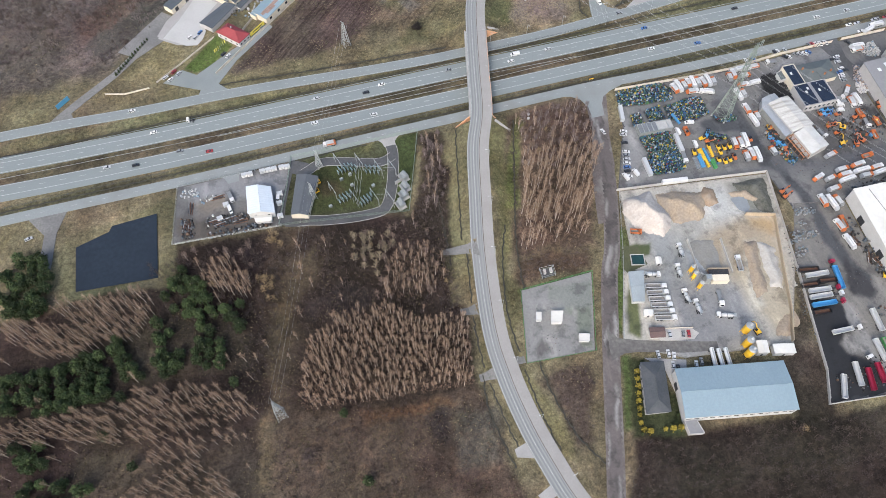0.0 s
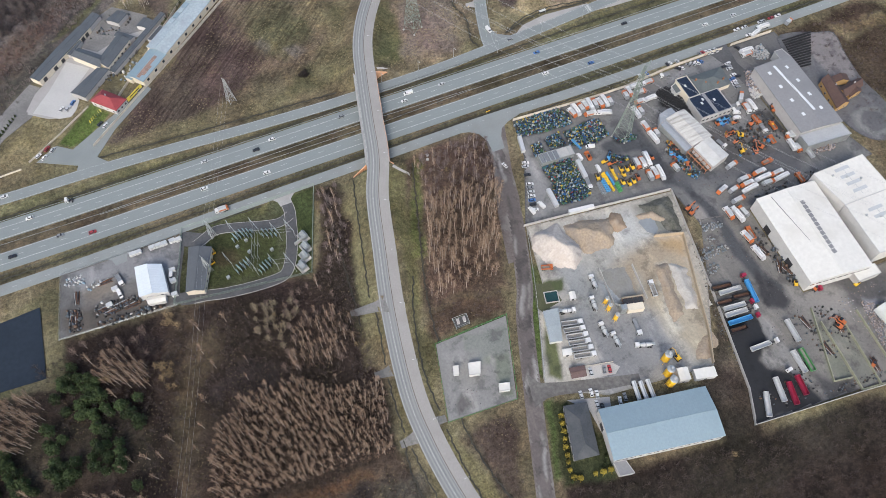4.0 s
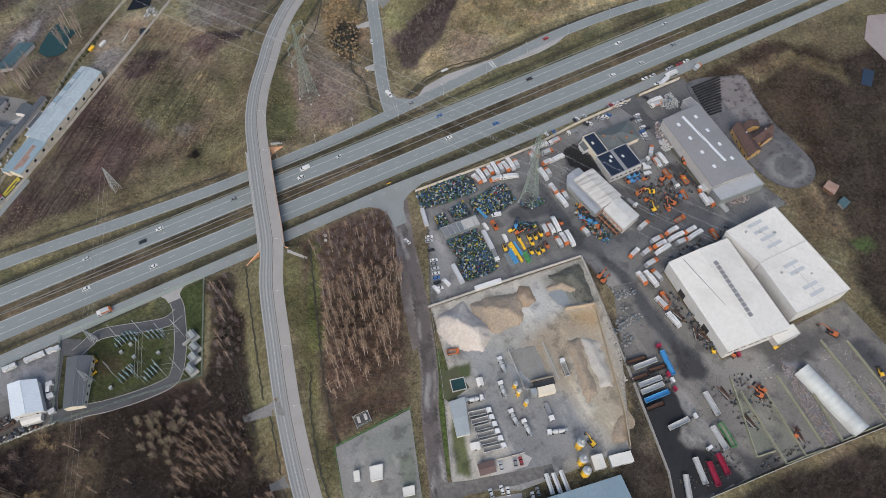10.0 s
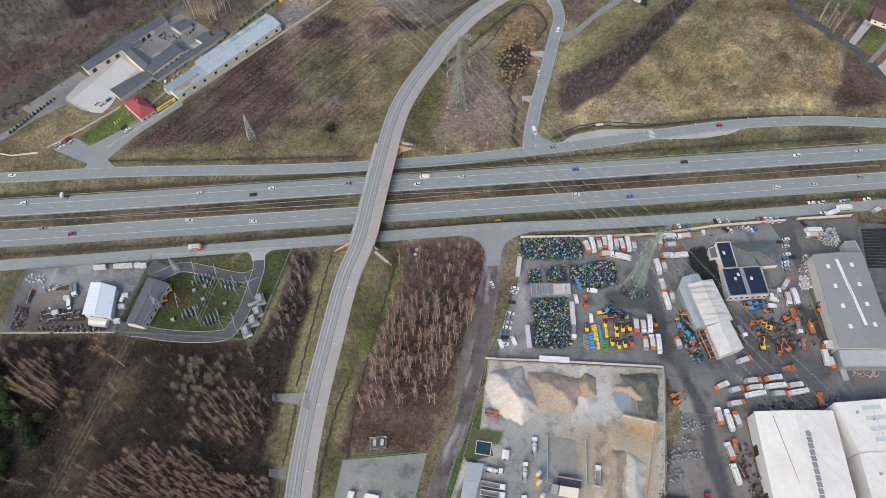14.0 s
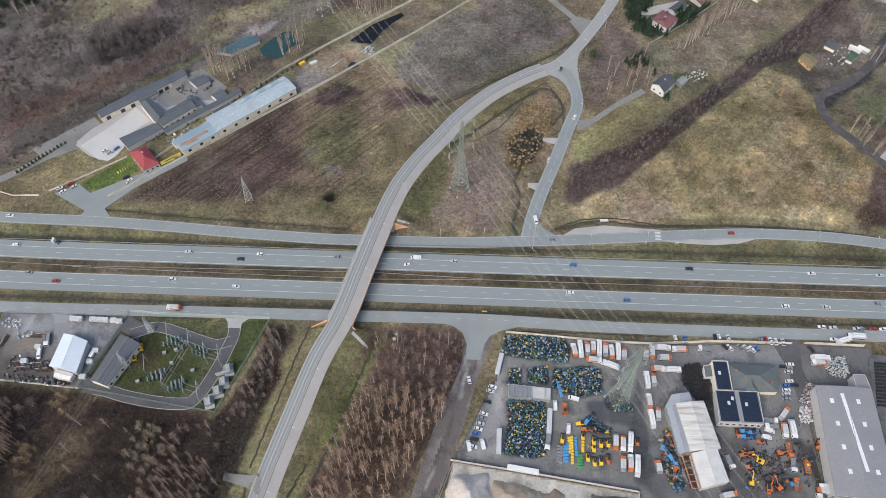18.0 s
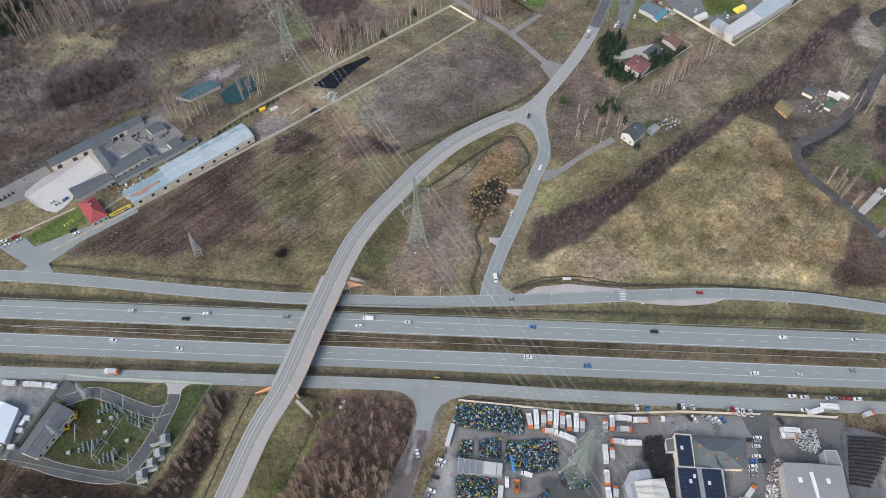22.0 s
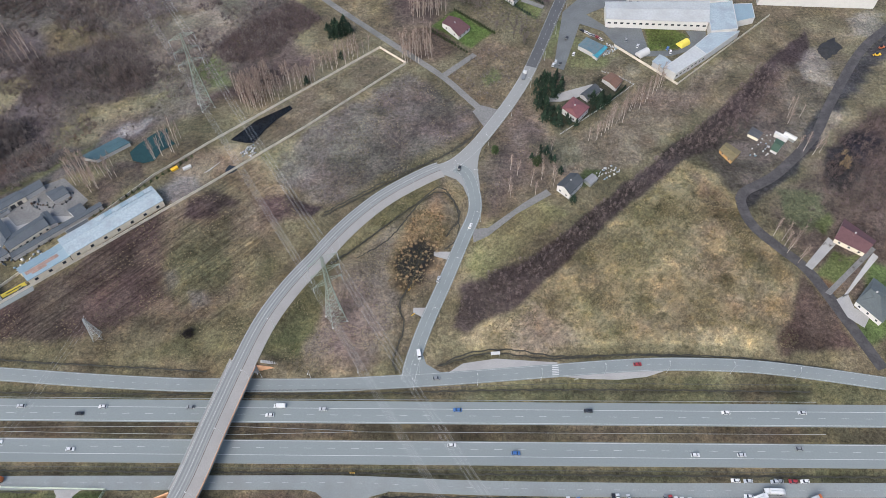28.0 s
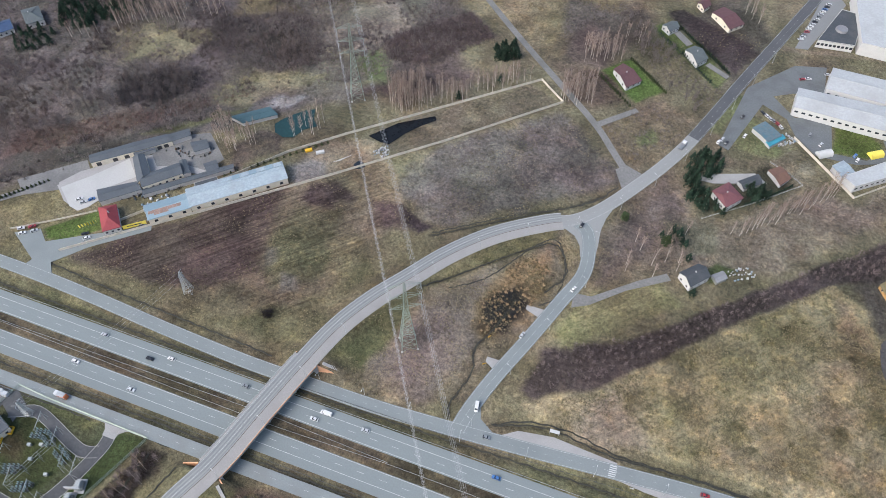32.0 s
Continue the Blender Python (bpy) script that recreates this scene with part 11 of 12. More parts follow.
part("conveyor_leg", MB().tube((-9.5, 0.9, 0), (-9.5, 0.9, 4.8), 0.15, 0.15, 5), STEEL, plant)
part("partition_wall", MB().box((-11.5, 14, 1.0), (0.4, 22, 2.4), 0.1), CONCRETE, plant)
part("partition_wall", MB().box((7.5, 14, 1.0), (0.4, 22, 2.4), 0.1), CONCRETE, plant)
for nm, lb, x, y, s, rz, m in (("white_plant_house", "white plant control house beside the silos", 199.5, -211.5, (5.5, 6.5, 5), -14, RENDER_WHITE), ("white_tarp_shed", "white tarpaulin shed in the plant", 210.5, -215.3, (11, 5, 4), -14, RENDER_WHITE),
                               ("site_cabin", "small white site cabin", 150.5, -176.5, (4.5, 3.2, 2.6), -16, RENDER_WHITE), ("store_box", "small white store box beside the yard fence", 168.8, -148.5, (3, 4, 2.6), -14, RENDER_WHITE)):
    ob = thing(nm, lb, "shed", pose(x, y, 0.05, 0, 0, rz))
    part("wall", MB().box((0, 0, s[2] / 2), s), m, ob)
    part("roof", MB().profile([(-s[0] / 2 - 0.2, s[2]), (0, s[2] + 0.5), (s[0] / 2 + 0.2, s[2]), (s[0] / 2 + 0.2, s[2] + 0.12), (0, s[2] + 0.65), (-s[0] / 2 - 0.2, s[2] + 0.12)], -s[1] / 2 - 0.2, s[1] / 2 + 0.2), ROOF_WHITE, ob)
    part("door", MB().box((0, -s[1] / 2 - 0.03, 1.05), (1.2, 0.08, 2.1)), DARK_STEEL, ob)
slab("lawn_plant", zone((153, -133), (162, -136), (163, -148), (150, -150), (148, -146)), M("rough_lawn", (0.08, 0.085, 0.045), 1, 0, 0.2, 0.2, 1.5, place=True), 0.06, "small rough lawn in the plant", cat="lawn")
tank = thing("settling_tank", "square concrete settling tank with murky water", "tank", pose(158.5, -144, 0.05, 0, 0, -14))
part("water", MB().box((0, 0, 0.3), (7, 6, 0.3)), WATER_TEAL, tank)
for k in range(4):
    a = k * math.pi / 2
    part("rim", MB().box((3.7 * math.cos(a) if k % 2 == 0 else 0, 3.2 * math.sin(a) if k % 2 else 0, 0.4), (0.4, 6.8, 0.8) if k % 2 == 0 else (7.0, 0.4, 0.8)), CONCRETE, tank)

# ---- tunnel tent ----
tt = thing("tunnel_tent", "long white tunnel tent with ribbed arches", "tent", pose(323.4, -240, 0.05, 0, 0, 6))
NA, LT, WT, HT = 10, 39.5, 9.6, 5.2
cloth = M("white_tarpaulin", (0.46, 0.48, 0.465), 0.6, 0, 0.06, 0.1, 1.0, (0.36, 0.37, 0.355), place=True)
for k in range(12):
    mb, y0, y1 = MB(), -LT / 2 + LT * k / 12, -LT / 2 + LT * (k + 1) / 12
    ring = [(-WT / 2 * math.cos(math.pi * i / NA), HT * math.sin(math.pi * i / NA) ** 0.8) for i in range(NA + 1)]
    ym = (y0 + y1) / 2
    for a, b in zip(ring, ring[1:]):
        mb.quad((a[0], y0, a[1]), (b[0], y0, b[1]), (b[0] * 0.975, ym, b[1] * 0.97), (a[0] * 0.975, ym, a[1] * 0.97))
        mb.quad((a[0] * 0.975, ym, a[1] * 0.97), (b[0] * 0.975, ym, b[1] * 0.97), (b[0], y1, b[1]), (a[0], y1, a[1]))
    part("bay_cover", mb, cloth, tt)
    ar = MB()
    for a, b in zip(ring, ring[1:]):
        ar.tube((a[0] * 1.005, y0, a[1] * 1.01), (b[0] * 1.005, y0, b[1] * 1.01), 0.07, 0.07, 4)
    part("arch", ar, RENDER_WHITE, tt)

# ---- scrap and stored goods ----
def island_colours(name, cols, rough=0.6, patch=0.0):
    """A material that takes one of some colours for each loose piece; patch gathers like colours in one place."""
    m = bpy.data.materials.new(name)
    m.use_nodes = True
    t = m.node_tree
    g = t.nodes.new("ShaderNodeNewGeometry")
    r = t.nodes.new("ShaderNodeValToRGB")
    r.color_ramp.interpolation = "CONSTANT"
    while len(r.color_ramp.elements) < len(cols):
        r.color_ramp.elements.new(0.5)
    for i, (e, c) in enumerate(zip(r.color_ramp.elements, cols)):
        e.position, e.color = i / len(cols), (*c, 1)
    if patch:
        where = noise_fac(t, g.outputs["Position"], 0.13, 2, 0.25, 0.75)
        mixer_ = t.nodes.new("ShaderNodeMix")
        mixer_.inputs[0].default_value = patch
        t.links.new(g.outputs["Random Per Island"], mixer_.inputs[2])
        t.links.new(where, mixer_.inputs[3])
        t.links.new(mixer_.outputs[0], r.inputs[0])
    else:
        t.links.new(g.outputs["Random Per Island"], r.inputs[0])
    f = noise_fac(t, g.outputs["Position"], 1.8, 4, 0.35, 0.65)
    c = ramp_mix(t, f, ramp_mix(t, 1.0, r.outputs[0], (0.62, 0.6, 0.58), "MULTIPLY"), r.outputs[0])
    t.links.new(c, t.nodes["Principled BSDF"].inputs["Base Color"])
    t.nodes["Principled BSDF"].inputs["Roughness"].default_value = rough
    return m


MIXED = island_colours("mixed_plastic", [(0.012, 0.012, 0.013), (0.02, 0.055, 0.035), (0.3, 0.32, 0.32), (0.03, 0.09, 0.045), (0.02, 0.03, 0.025), (0.5, 0.38, 0.03), (0.016, 0.05, 0.06), (0.04, 0.14, 0.15), (0.06, 0.13, 0.05), (0.02, 0.05, 0.15),
                                         (0.014, 0.016, 0.018), (0.02, 0.11, 0.3), (0.05, 0.07, 0.08), (0.06, 0.22, 0.4), (0.45, 0.46, 0.44), (0.26, 0.29, 0.3), (0.03, 0.05, 0.03), (0.08, 0.18, 0.07), (0.3, 0.04, 0.05), (0.015, 0.015, 0.016), (0.02, 0.05, 0.12), (0.58, 0.46, 0.05)], 0.6, 0.4)
PAPER = island_colours("waste_paper", [(0.5, 0.43, 0.4), (0.34, 0.28, 0.26), (0.58, 0.54, 0.52), (0.24, 0.2, 0.19), (0.44, 0.33, 0.25), (0.36, 0.35, 0.37), (0.2, 0.25, 0.34), (0.52, 0.45, 0.43)], 0.9)
BRIGHT = island_colours("machine_parts", [(0.4, 0.12, 0.04), (0.45, 0.28, 0.03), (0.02, 0.02, 0.022), (0.03, 0.05, 0.035), (0.03, 0.03, 0.03), (0.05, 0.18, 0.36), (0.3, 0.06, 0.04), (0.05, 0.05, 0.052), (0.3, 0.3, 0.3), (0.08, 0.06, 0.05)], 0.55)
BAGS = island_colours("pale_bales", [(0.45, 0.46, 0.46), (0.55, 0.56, 0.55), (0.35, 0.38, 0.4), (0.22, 0.3, 0.36), (0.5, 0.5, 0.47), (0.6, 0.6, 0.58)], 0.7)
GREY_BAGS = island_colours("grey_sacking", [(0.26, 0.27, 0.27), (0.16, 0.19, 0.21), (0.34, 0.34, 0.33), (0.11, 0.12, 0.13), (0.22, 0.25, 0.27)], 0.7)
BAGS_WHITE = island_colours("white_sacking", [(0.6, 0.6, 0.6), (0.5, 0.52, 0.54), (0.66, 0.65, 0.62)], 0.7)
DARKBITS = island_colours("dark_scrap", [(0.03, 0.03, 0.032), (0.06, 0.055, 0.05), (0.12, 0.075, 0.05), (0.02, 0.02, 0.02), (0.15, 0.15, 0.15), (0.08, 0.1, 0.12)], 0.7)


def litter(name, label, category, poly, gap, size, material, keep=0.9, piles=0.0, flat=1.0, patchy=0):
    """Many loose pieces over a plan outline: tapered boxes at random angles, joined."""
    pts = scatter(poly, gap, 0.5, keep)
    if patchy:
        pts = clustered(pts, patchy, 0.5, 261 + len(pts))
    V, F = [], []
    base = np.array([(-1, -1, 0), (1, -1, 0), (1, 1, 0), (-1, 1, 0), (-1, -1, 1), (1, -1, 1), (1, 1, 1), (-1, 1, 1)], float)
    face = np.array([(3, 2, 1, 0), (4, 5, 6, 7), (0, 1, 5, 4), (1, 2, 6, 5), (2, 3, 7, 6), (3, 0, 4, 7)])
    ph = fbm(pts[:, 0], pts[:, 1], 6, 91) * piles * 2
    for i, (x, y) in enumerate(pts):
        s = size * (0.35 + 0.65 * rng.rand(3) + 0.5 * rng.rand() ** 3) * np.array((0.5, 0.5, 0.9 * flat))
        b = base * s
        b[4:, :2] *= 0.7 + 0.35 * rng.rand()
        b[4:, :2] += (rng.rand(2) - 0.5) * size * 0.3
        a, tl = rng.rand() * 6.283, (rng.rand() - 0.5) * 0.9
        b[:, 2] += b[:, 0] * math.sin(tl)
        ca, sa = math.cos(a), math.sin(a)
        V.append(np.stack([b[:, 0] * ca - b[:, 1] * sa + x, b[:, 0] * sa + b[:, 1] * ca + y, b[:, 2] + 0.0 + ph[i] * rng.rand()], 1))
        F.append(face + 8 * i)
    return tagged(new(name, quads_mesh(name, np.concatenate(V), np.concatenate(F), material)), label, category, kind="stuff")


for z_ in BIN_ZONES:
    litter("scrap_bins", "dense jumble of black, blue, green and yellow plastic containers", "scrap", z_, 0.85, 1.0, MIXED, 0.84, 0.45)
litter("machine_rows", "small dark and yellow machine parts in rows", "machines", zone((231.1, -81.8), (246.5, -81.2), (247.1, -87.2), (240.4, -96.8), (231.2, -97.2)), 2.4, 1.5, BRIGHT, 0.5)
litter("scrap_machines", "tangle of blue, orange and dark machine parts", "scrap", zone((269.4, -82.6), (273.6, -77.5), (276.4, -78.7), (278.6, -91.7), (278.2, -106.6), (273.1, -106.8), (270, -95.5)), 1.1, 1.3, BRIGHT, 0.85, 0.5)
litter("workshop_bins", "dark green and blue plastic containers beside the workshop", "scrap", zone((269.9, -96.7), (276.3, -91.8), (279.7, -96.3), (279.9, -106.5), (275, -109.5), (271.3, -103.5)), 0.9, 0.9, MIXED, 0.85, 0.3)
litter("blue_drums", "stack of blue and red drums beside the workshop", "drums", zone((312.4, -75.1), (320.1, -75.1), (320.4, -79.4), (312.8, -82.3)), 0.8, 0.8, island_colours("blue_drum_paint", [(0.03, 0.1, 0.36), (0.04, 0.16, 0.45), (0.03, 0.07, 0.2), (0.3, 0.06, 0.04), (0.05, 0.2, 0.5)]), 0.95, 0.6)
litter("machine_park", "dismantled orange and dark machines", "scrap", zone((308.4, -87), (319.8, -87.8), (333.3, -89.6), (331.2, -98.9), (321.5, -101.6), (311.7, -99.7), (310.3, -95.1)), 1.6, 1.2, DARKBITS, 0.7, 0.3)
litter("machine_park_bright", "orange and yellow machine parts on oily ground", "scrap", zone((308.6, -85.8), (320.3, -85.4), (336.7, -84.7), (334.2, -105.6), (317.8, -108.4), (309.2, -106.5)), 2.6, 1.5, BRIGHT, 0.6, 0.3)
litter("tyre_pile", "black pile of tyres and rubber scrap", "tyre pile", zone((287.8, -40.9), (296.2, -39.2), (299.6, -41.1), (299.1, -47.8), (304.9, -53.5), (303, -67.7), (297.5, -61.6), (291, -60.6), (286.2, -51.6)), 1.0, 1.0, M("tyre_rubber", (0.022, 0.022, 0.024), 0.8, 0, 0.3, 0.8, 3), 0.9, 0.5)
ROLL = M("roll_rubber", (0.018, 0.018, 0.02), 0.7, 0, 0.3, 0.8, 3)
roll_a, roll_b = ([(391.4, -36.0), (414.0, -36.8)], [(386.0, -59.7), (396.1, -60.9)])
for r in range(13):
    f = r / 12
    p0, p1 = [tuple(a_ + (b_ - a_) * f for a_, b_ in zip(roll_a[k], roll_b[k])) for k in (0, 1)]
    rk = thing("tyre_rack", "long black row of stacked rubber rolls", "tyre stack", pose(0, 0, 0.06), "rows of stacked rubber rolls")
    n_ = max(3, int(math.hypot(p1[0] - p0[0], p1[1] - p0[1]) / 2.4))
    for k in range(n_):
        g0, g1 = (k + 0.06) / n_, (k + 0.94) / n_
        q0, q1 = [(p0[0] + (p1[0] - p0[0]) * g_, p0[1] + (p1[1] - p0[1]) * g_) for g_ in (g0, g1)]
        part("roll", MB().tube((*q0, 0.65), (*q1, 0.65 + 0.15 * (k * r % 3)), 0.65, 0.62, 7), ROLL, rk)
litter("paper_heap", "heap of pinkish waste paper and foil", "waste heap", zone((351.8, -48.4), (356.4, -49.6), (357, -59.3), (355.4, -68.2), (350, -68.4), (347.3, -64.7), (346.1, -59.7)), 0.75, 0.75, PAPER, 0.95, 1.0)
litter("foil_bales", "stack of pale pressed foil bales", "bales", zone((363.7, -35.2), (376.4, -32.2), (376.6, -42.8), (371.5, -45.9), (364.9, -42.6)), 0.9, 0.9, BAGS, 0.95, 0.6)
litter("white_sacks", "heap of white sacks and foil", "waste heap", zone((344.9, -62.3), (349.3, -61.5), (350.3, -69.6), (348.5, -72.2), (343.3, -71.8)), 1.0, 1.2, BAGS_WHITE, 0.95, 0.8)
litter("metal_heap", "heap of grey shredded metal and plastic", "waste heap", zone((353.7, -106.9), (365.7, -105.8), (373.6, -108.1), (372.6, -118.8), (366, -124), (354.4, -122.1), (352.3, -114.3)), 0.7, 0.65, PAPER, 0.95, 0.8)
litter("shred_bunker", "bunker floor covered with shredded pale plastic", "waste heap", zone((313.5, -213.4), (320.1, -217.1), (312.3, -258.7), (305.3, -257.4), (308.3, -237.2)), 0.6, 0.5, PAPER, 0.95, 0.4)
litter("shred_bunker_east", "bunker floor covered with shredded pale plastic", "waste heap", zone((345.3, -243.2), (347.7, -246.3), (346.8, -258.8), (340.5, -264.7), (339.7, -261.1), (341.1, -248.2)), 0.65, 0.5, PAPER, 0.9, 0.4)
for z_ in (zone((260, -136), (273, -140), (272, -144), (259, -142)), zone((256, -145), (263, -147), (262, -150), (256, -148)), zone((252, -150), (267, -154), (266, -157), (246, -159)), zone((247, -163), (253, -161), (256, -165), (247, -168))):
    litter("big_bags", "pale grey big bags standing in rows", "bags", z_, 1.3, 1.1, GREY_BAGS, 0.8)
litter("yard_debris", "rusty and dark building goods in rows", "building goods", zone((-74.1, -58.5), (-50.1, -58), (-50.8, -51.5), (-74.9, -50)), 1.25, 1.19, DARKBITS, 0.7)
litter("yard_debris_west", "dark scrap and rusty parts beside a fence", "building goods", zone((-89, -61), (-81.8, -61), (-82, -47.9), (-88.3, -46)), 1.2, 1.36, DARKBITS, 0.75)
litter("yard_debris_south", "frames, pallets and dark parts along a fence", "building goods", zone((-76, -64), (-38, -66), (-38, -61), (-74, -60)), 1.5, 1.53, DARKBITS, 0.6)
litter("yard_pipes", "pale concrete posts and pipes lying in rows", "building goods", zone((-87.7, -32.5), (-76.4, -33.4), (-77, -26.6), (-85.9, -26.2)), 1.2, 1.19, BAGS, 0.6, flat=0.6)
litter("yard_pale_goods", "pale crates and sheet goods on gravel", "building goods", zone((-75.3, -39.2), (-66.7, -39.2), (-68.1, -34.8), (-76.1, -34.9)), 1.3, 1.36, BAGS, 0.6)
litter("yard_white_goods", "pale sheets and tubs among dark goods", "building goods", zone((-76, -64), (-38, -66), (-42, -52), (-74, -48)), 3.2, 1.3, BAGS, 0.5, flat=0.7)
litter("wall_scrap", "dark scrap, frames and rusty parts beside the warehouse", "scrap", zone((300, -133), (344, -131), (344, -138), (300, -138.5)), 1.7, 1.3, DARKBITS, 0.7, 0.3)
litter("east_scrap", "dark machine parts and tyres along the yard edge", "scrap", zone((338, -76), (346, -80), (347, -106), (341, -106), (336, -92)), 1.9, 1.2, DARKBITS, 0.5)
litter("workshop_scrap", "dark tyres and parts behind the workshop", "scrap", zone((296, -76), (302, -84), (306, -96), (299, -104), (295, -90)), 1.5, 1.0, DARKBITS, 0.6)
litter("truck_yard_parts", "dark axles, tyres and rusty beams on gravel", "scrap", zone((272, -206), (300, -206), (296, -232), (276, -236)), 1.6, 1.0, DARKBITS, 0.6, patchy=6)
litter("truck_yard_tyres", "black tyres and parts beside parked trailers", "scrap", zone((228, -234), (262, -228), (270, -246), (232, -247)), 1.5, 0.9, DARKBITS, 0.6, patchy=5)
litter("foil_litter", "scattered pale foil and plastic shreds", "litter", zone((300, -208), (345, -206), (362, -250), (310, -256)), 1.5, 0.5, PAPER, 0.7, patchy=9, flat=0.4)
litter("plant_fence_scrap", "dark scrap and weeds along the plant wall", "scrap", zone((232, -200), (238, -180), (248, -146), (252, -146), (242, -184), (229, -226)), 1.3, 0.6, DARKBITS, 0.5)
litter("scrap_yard_bits", "small dark parts and rubbish scattered on asphalt", "litter", zone((262, -32), (346, -32), (346, -130), (296, -134), (264, -106)), 1.7, 0.5, DARKBITS, 0.6, patchy=6, flat=0.5)
litter("truck_yard_bits", "small rubbish and stones scattered on gravel", "litter", zone((262, -136), (290, -142), (288, -198), (368, -202), (368, -244), (284, -252), (250, -200)), 2.0, 0.45, DARKBITS, 0.6, patchy=6, flat=0.5)
litter("pad_bits", "dark rubber crumbs on a paved pad", "litter", zone((84, -176), (100, -172), (98, -184), (82, -184)), 1.6, 0.5, DARKBITS, 0.6, patchy=4, flat=0.3)
litter("garden_junk", "pale junk and timber behind the house", "junk", zone((322, 183), (336, 192), (340, 186), (328, 178)), 1.8, 1.0, BAGS, 0.7)
litter("allotment_junk", "scattered junk round allotment huts", "junk", zone((420, 196), (446, 226), (456, 216), (436, 198)), 3.2, 1.1, BAGS, 0.5)
litter("dirt_yard_junk", "pale debris and timber on bare soil", "junk", zone((92, 196), (100, 203), (97, 208), (88, 200)), 1.4, 1.1, BAGS, 0.7)
litter("bridge_rubble", "dumped rubble in a narrow yard", "junk", zone((94, 197), (97, 203), (100, 200), (97, 196)), 1.1, 0.9, BAGS, 0.8)
litter("nw_yard_goods", "grey crates and parts in the works yard", "building goods", zone((-46, 104), (-30, 120), (-8, 140), (-4, 136), (-28, 112)), 2.0, 1.3, DARKBITS, 0.7)
litter("nw_pale_goods", "pale crates in the works yard", "building goods", zone((-30, 108), (-18, 120), (-14, 116), (-26, 104)), 2.0, 1.3, BAGS, 0.6)
litter("truck_yard_scrap", "rusty beams and dark scrap along the yard wall", "scrap", zone((262, -247), (300, -250.5), (300, -254), (283, -252), (262, -250)), 1.4, 0.9, DARKBITS, 0.7)
litter("plant_scrap", "pallets and dark scrap beside the warehouse", "scrap", zone((282, -150), (291, -152), (290, -190), (285, -190)), 1.9, 1.4, DARKBITS, 0.7)


def beam_stack(x, y, rz):
    ob = thing("steel_stack", "stack of rusty steel beams", "steel beams", pose(x, y, 0.05, 0, 0, rz), "stacks of rusty beams")
    for k in range(5):
        part("beam", MB().box((0.5 * (k % 2), -1.4 + 0.65 * k, 0.25), (8.5 - 1.1 * (k * 2 % 3), 0.3, 0.35), 0.05 * (k % 3 - 1)), (RUST, DARK_STEEL, RUST)[k % 3], ob)
    for k in range(3):
        part("beam", MB().box((0.3 - 0.5 * k, -0.9 + 0.8 * k, 0.6), (6.0 + 0.7 * k, 0.3, 0.3), 0.09 * (k - 1)), (DARK_STEEL, RUST, STEEL)[k], ob)
    return ob


bs_ = beam_stack(277.7, -212, 95)
for x, y, a in ((279.5, -229, 95), (293.8, -221, 70), (283.5, -165, 100), (285.5, -178, 60), (288, -182, 100), (297, -246, 80), (-82.2, -41, 80), (-86.5, -52, 70), (-84, -54, 75), (-70, -53.4, 3), (-60, -54, 2), (-66, -56.5, 4), (-55, -57, 3), (-66, -37, 4)):
    copy_thing(bs_, pose(x, y, 0.05, 0, 0, a))


def bin_thing(colour, words):
    ob = thing("waste_container", words, "waste container", pose(0, 0, 0), "waste containers in the salvage yard")
    part("body", MB().box((0, 0, 0.65), (1.2, 0.95, 1.2), 0, 1.12), PAINT[colour], ob)
    part("lid", MB().box((0, 0, 1.32), (1.4, 1.1, 0.16)), PAINT[colour], ob)
    part("handle_bar", MB().tube((-0.7, 0.6, 1.2), (0.7, 0.6, 1.2), 0.04, 0.04, 4), RUBBER, ob)
    return ob


for colour, words, rows in (("yellow", "yellow plastic waste container with lid", ((225.6, -83.4, -0.05, 10), (231.2, -84.3, -0.11, 5), (224.2, -83.9, -0.06, 6),)),
                            ("sky", "blue plastic waste container with lid", ((227.4, -83.9, 0.00, 7), (223.3, -87.0, -0.14, 7), (220.1, -53.9, 0.30, 6), (221.8, -88.3, -0.12, 6),)),
                            ("green", "green plastic waste container with lid", ((228.5, -92.8, -0.12, 5), (229.7, -92.7, -0.12, 5),)),
                            ("grey", "dark grey plastic waste container with lid", ((220.1, -89.0, -0.14, 6), (218.7, -88.4, -0.14, 6),))):
    first = bin_thing(colour, words)
    n = 0
    for x, y, sl_, cnt in rows:
        for k in range(cnt):
            m = pose(x + sl_ * k * 1.0, y - 1.45 * k if abs(sl_) < 0.5 else y + 0.15 * k, 0.05, 0, 0, rng.rand() * 12) if abs(sl_) < 0.5 else pose(x + 1.5 * k, y - 0.1 * k, 0.05, 0, 0, rng.rand() * 12)
            if n == 0:
                first.matrix_basis = m
            else:
                copy_thing(first, m)
            n += 1


def crate(x, y, rz):
    ob = thing("white_container", "white storage container at the yard edge", "container", pose(x, y, 0.05, 0, 0, rz), "white containers along the fence")
    part("body", MB().box((0, 0, 1.1), (3.2, 2.2, 2.2)), PAINT["white"], ob)
    part("roof", MB().box((0, 0, 2.25), (3.3, 2.3, 0.1)), PAINT["pale"], ob)
    part("door", MB().box((0, -1.12, 1.0), (1.1, 0.05, 1.9)), PAINT["pale"], ob)
    return ob


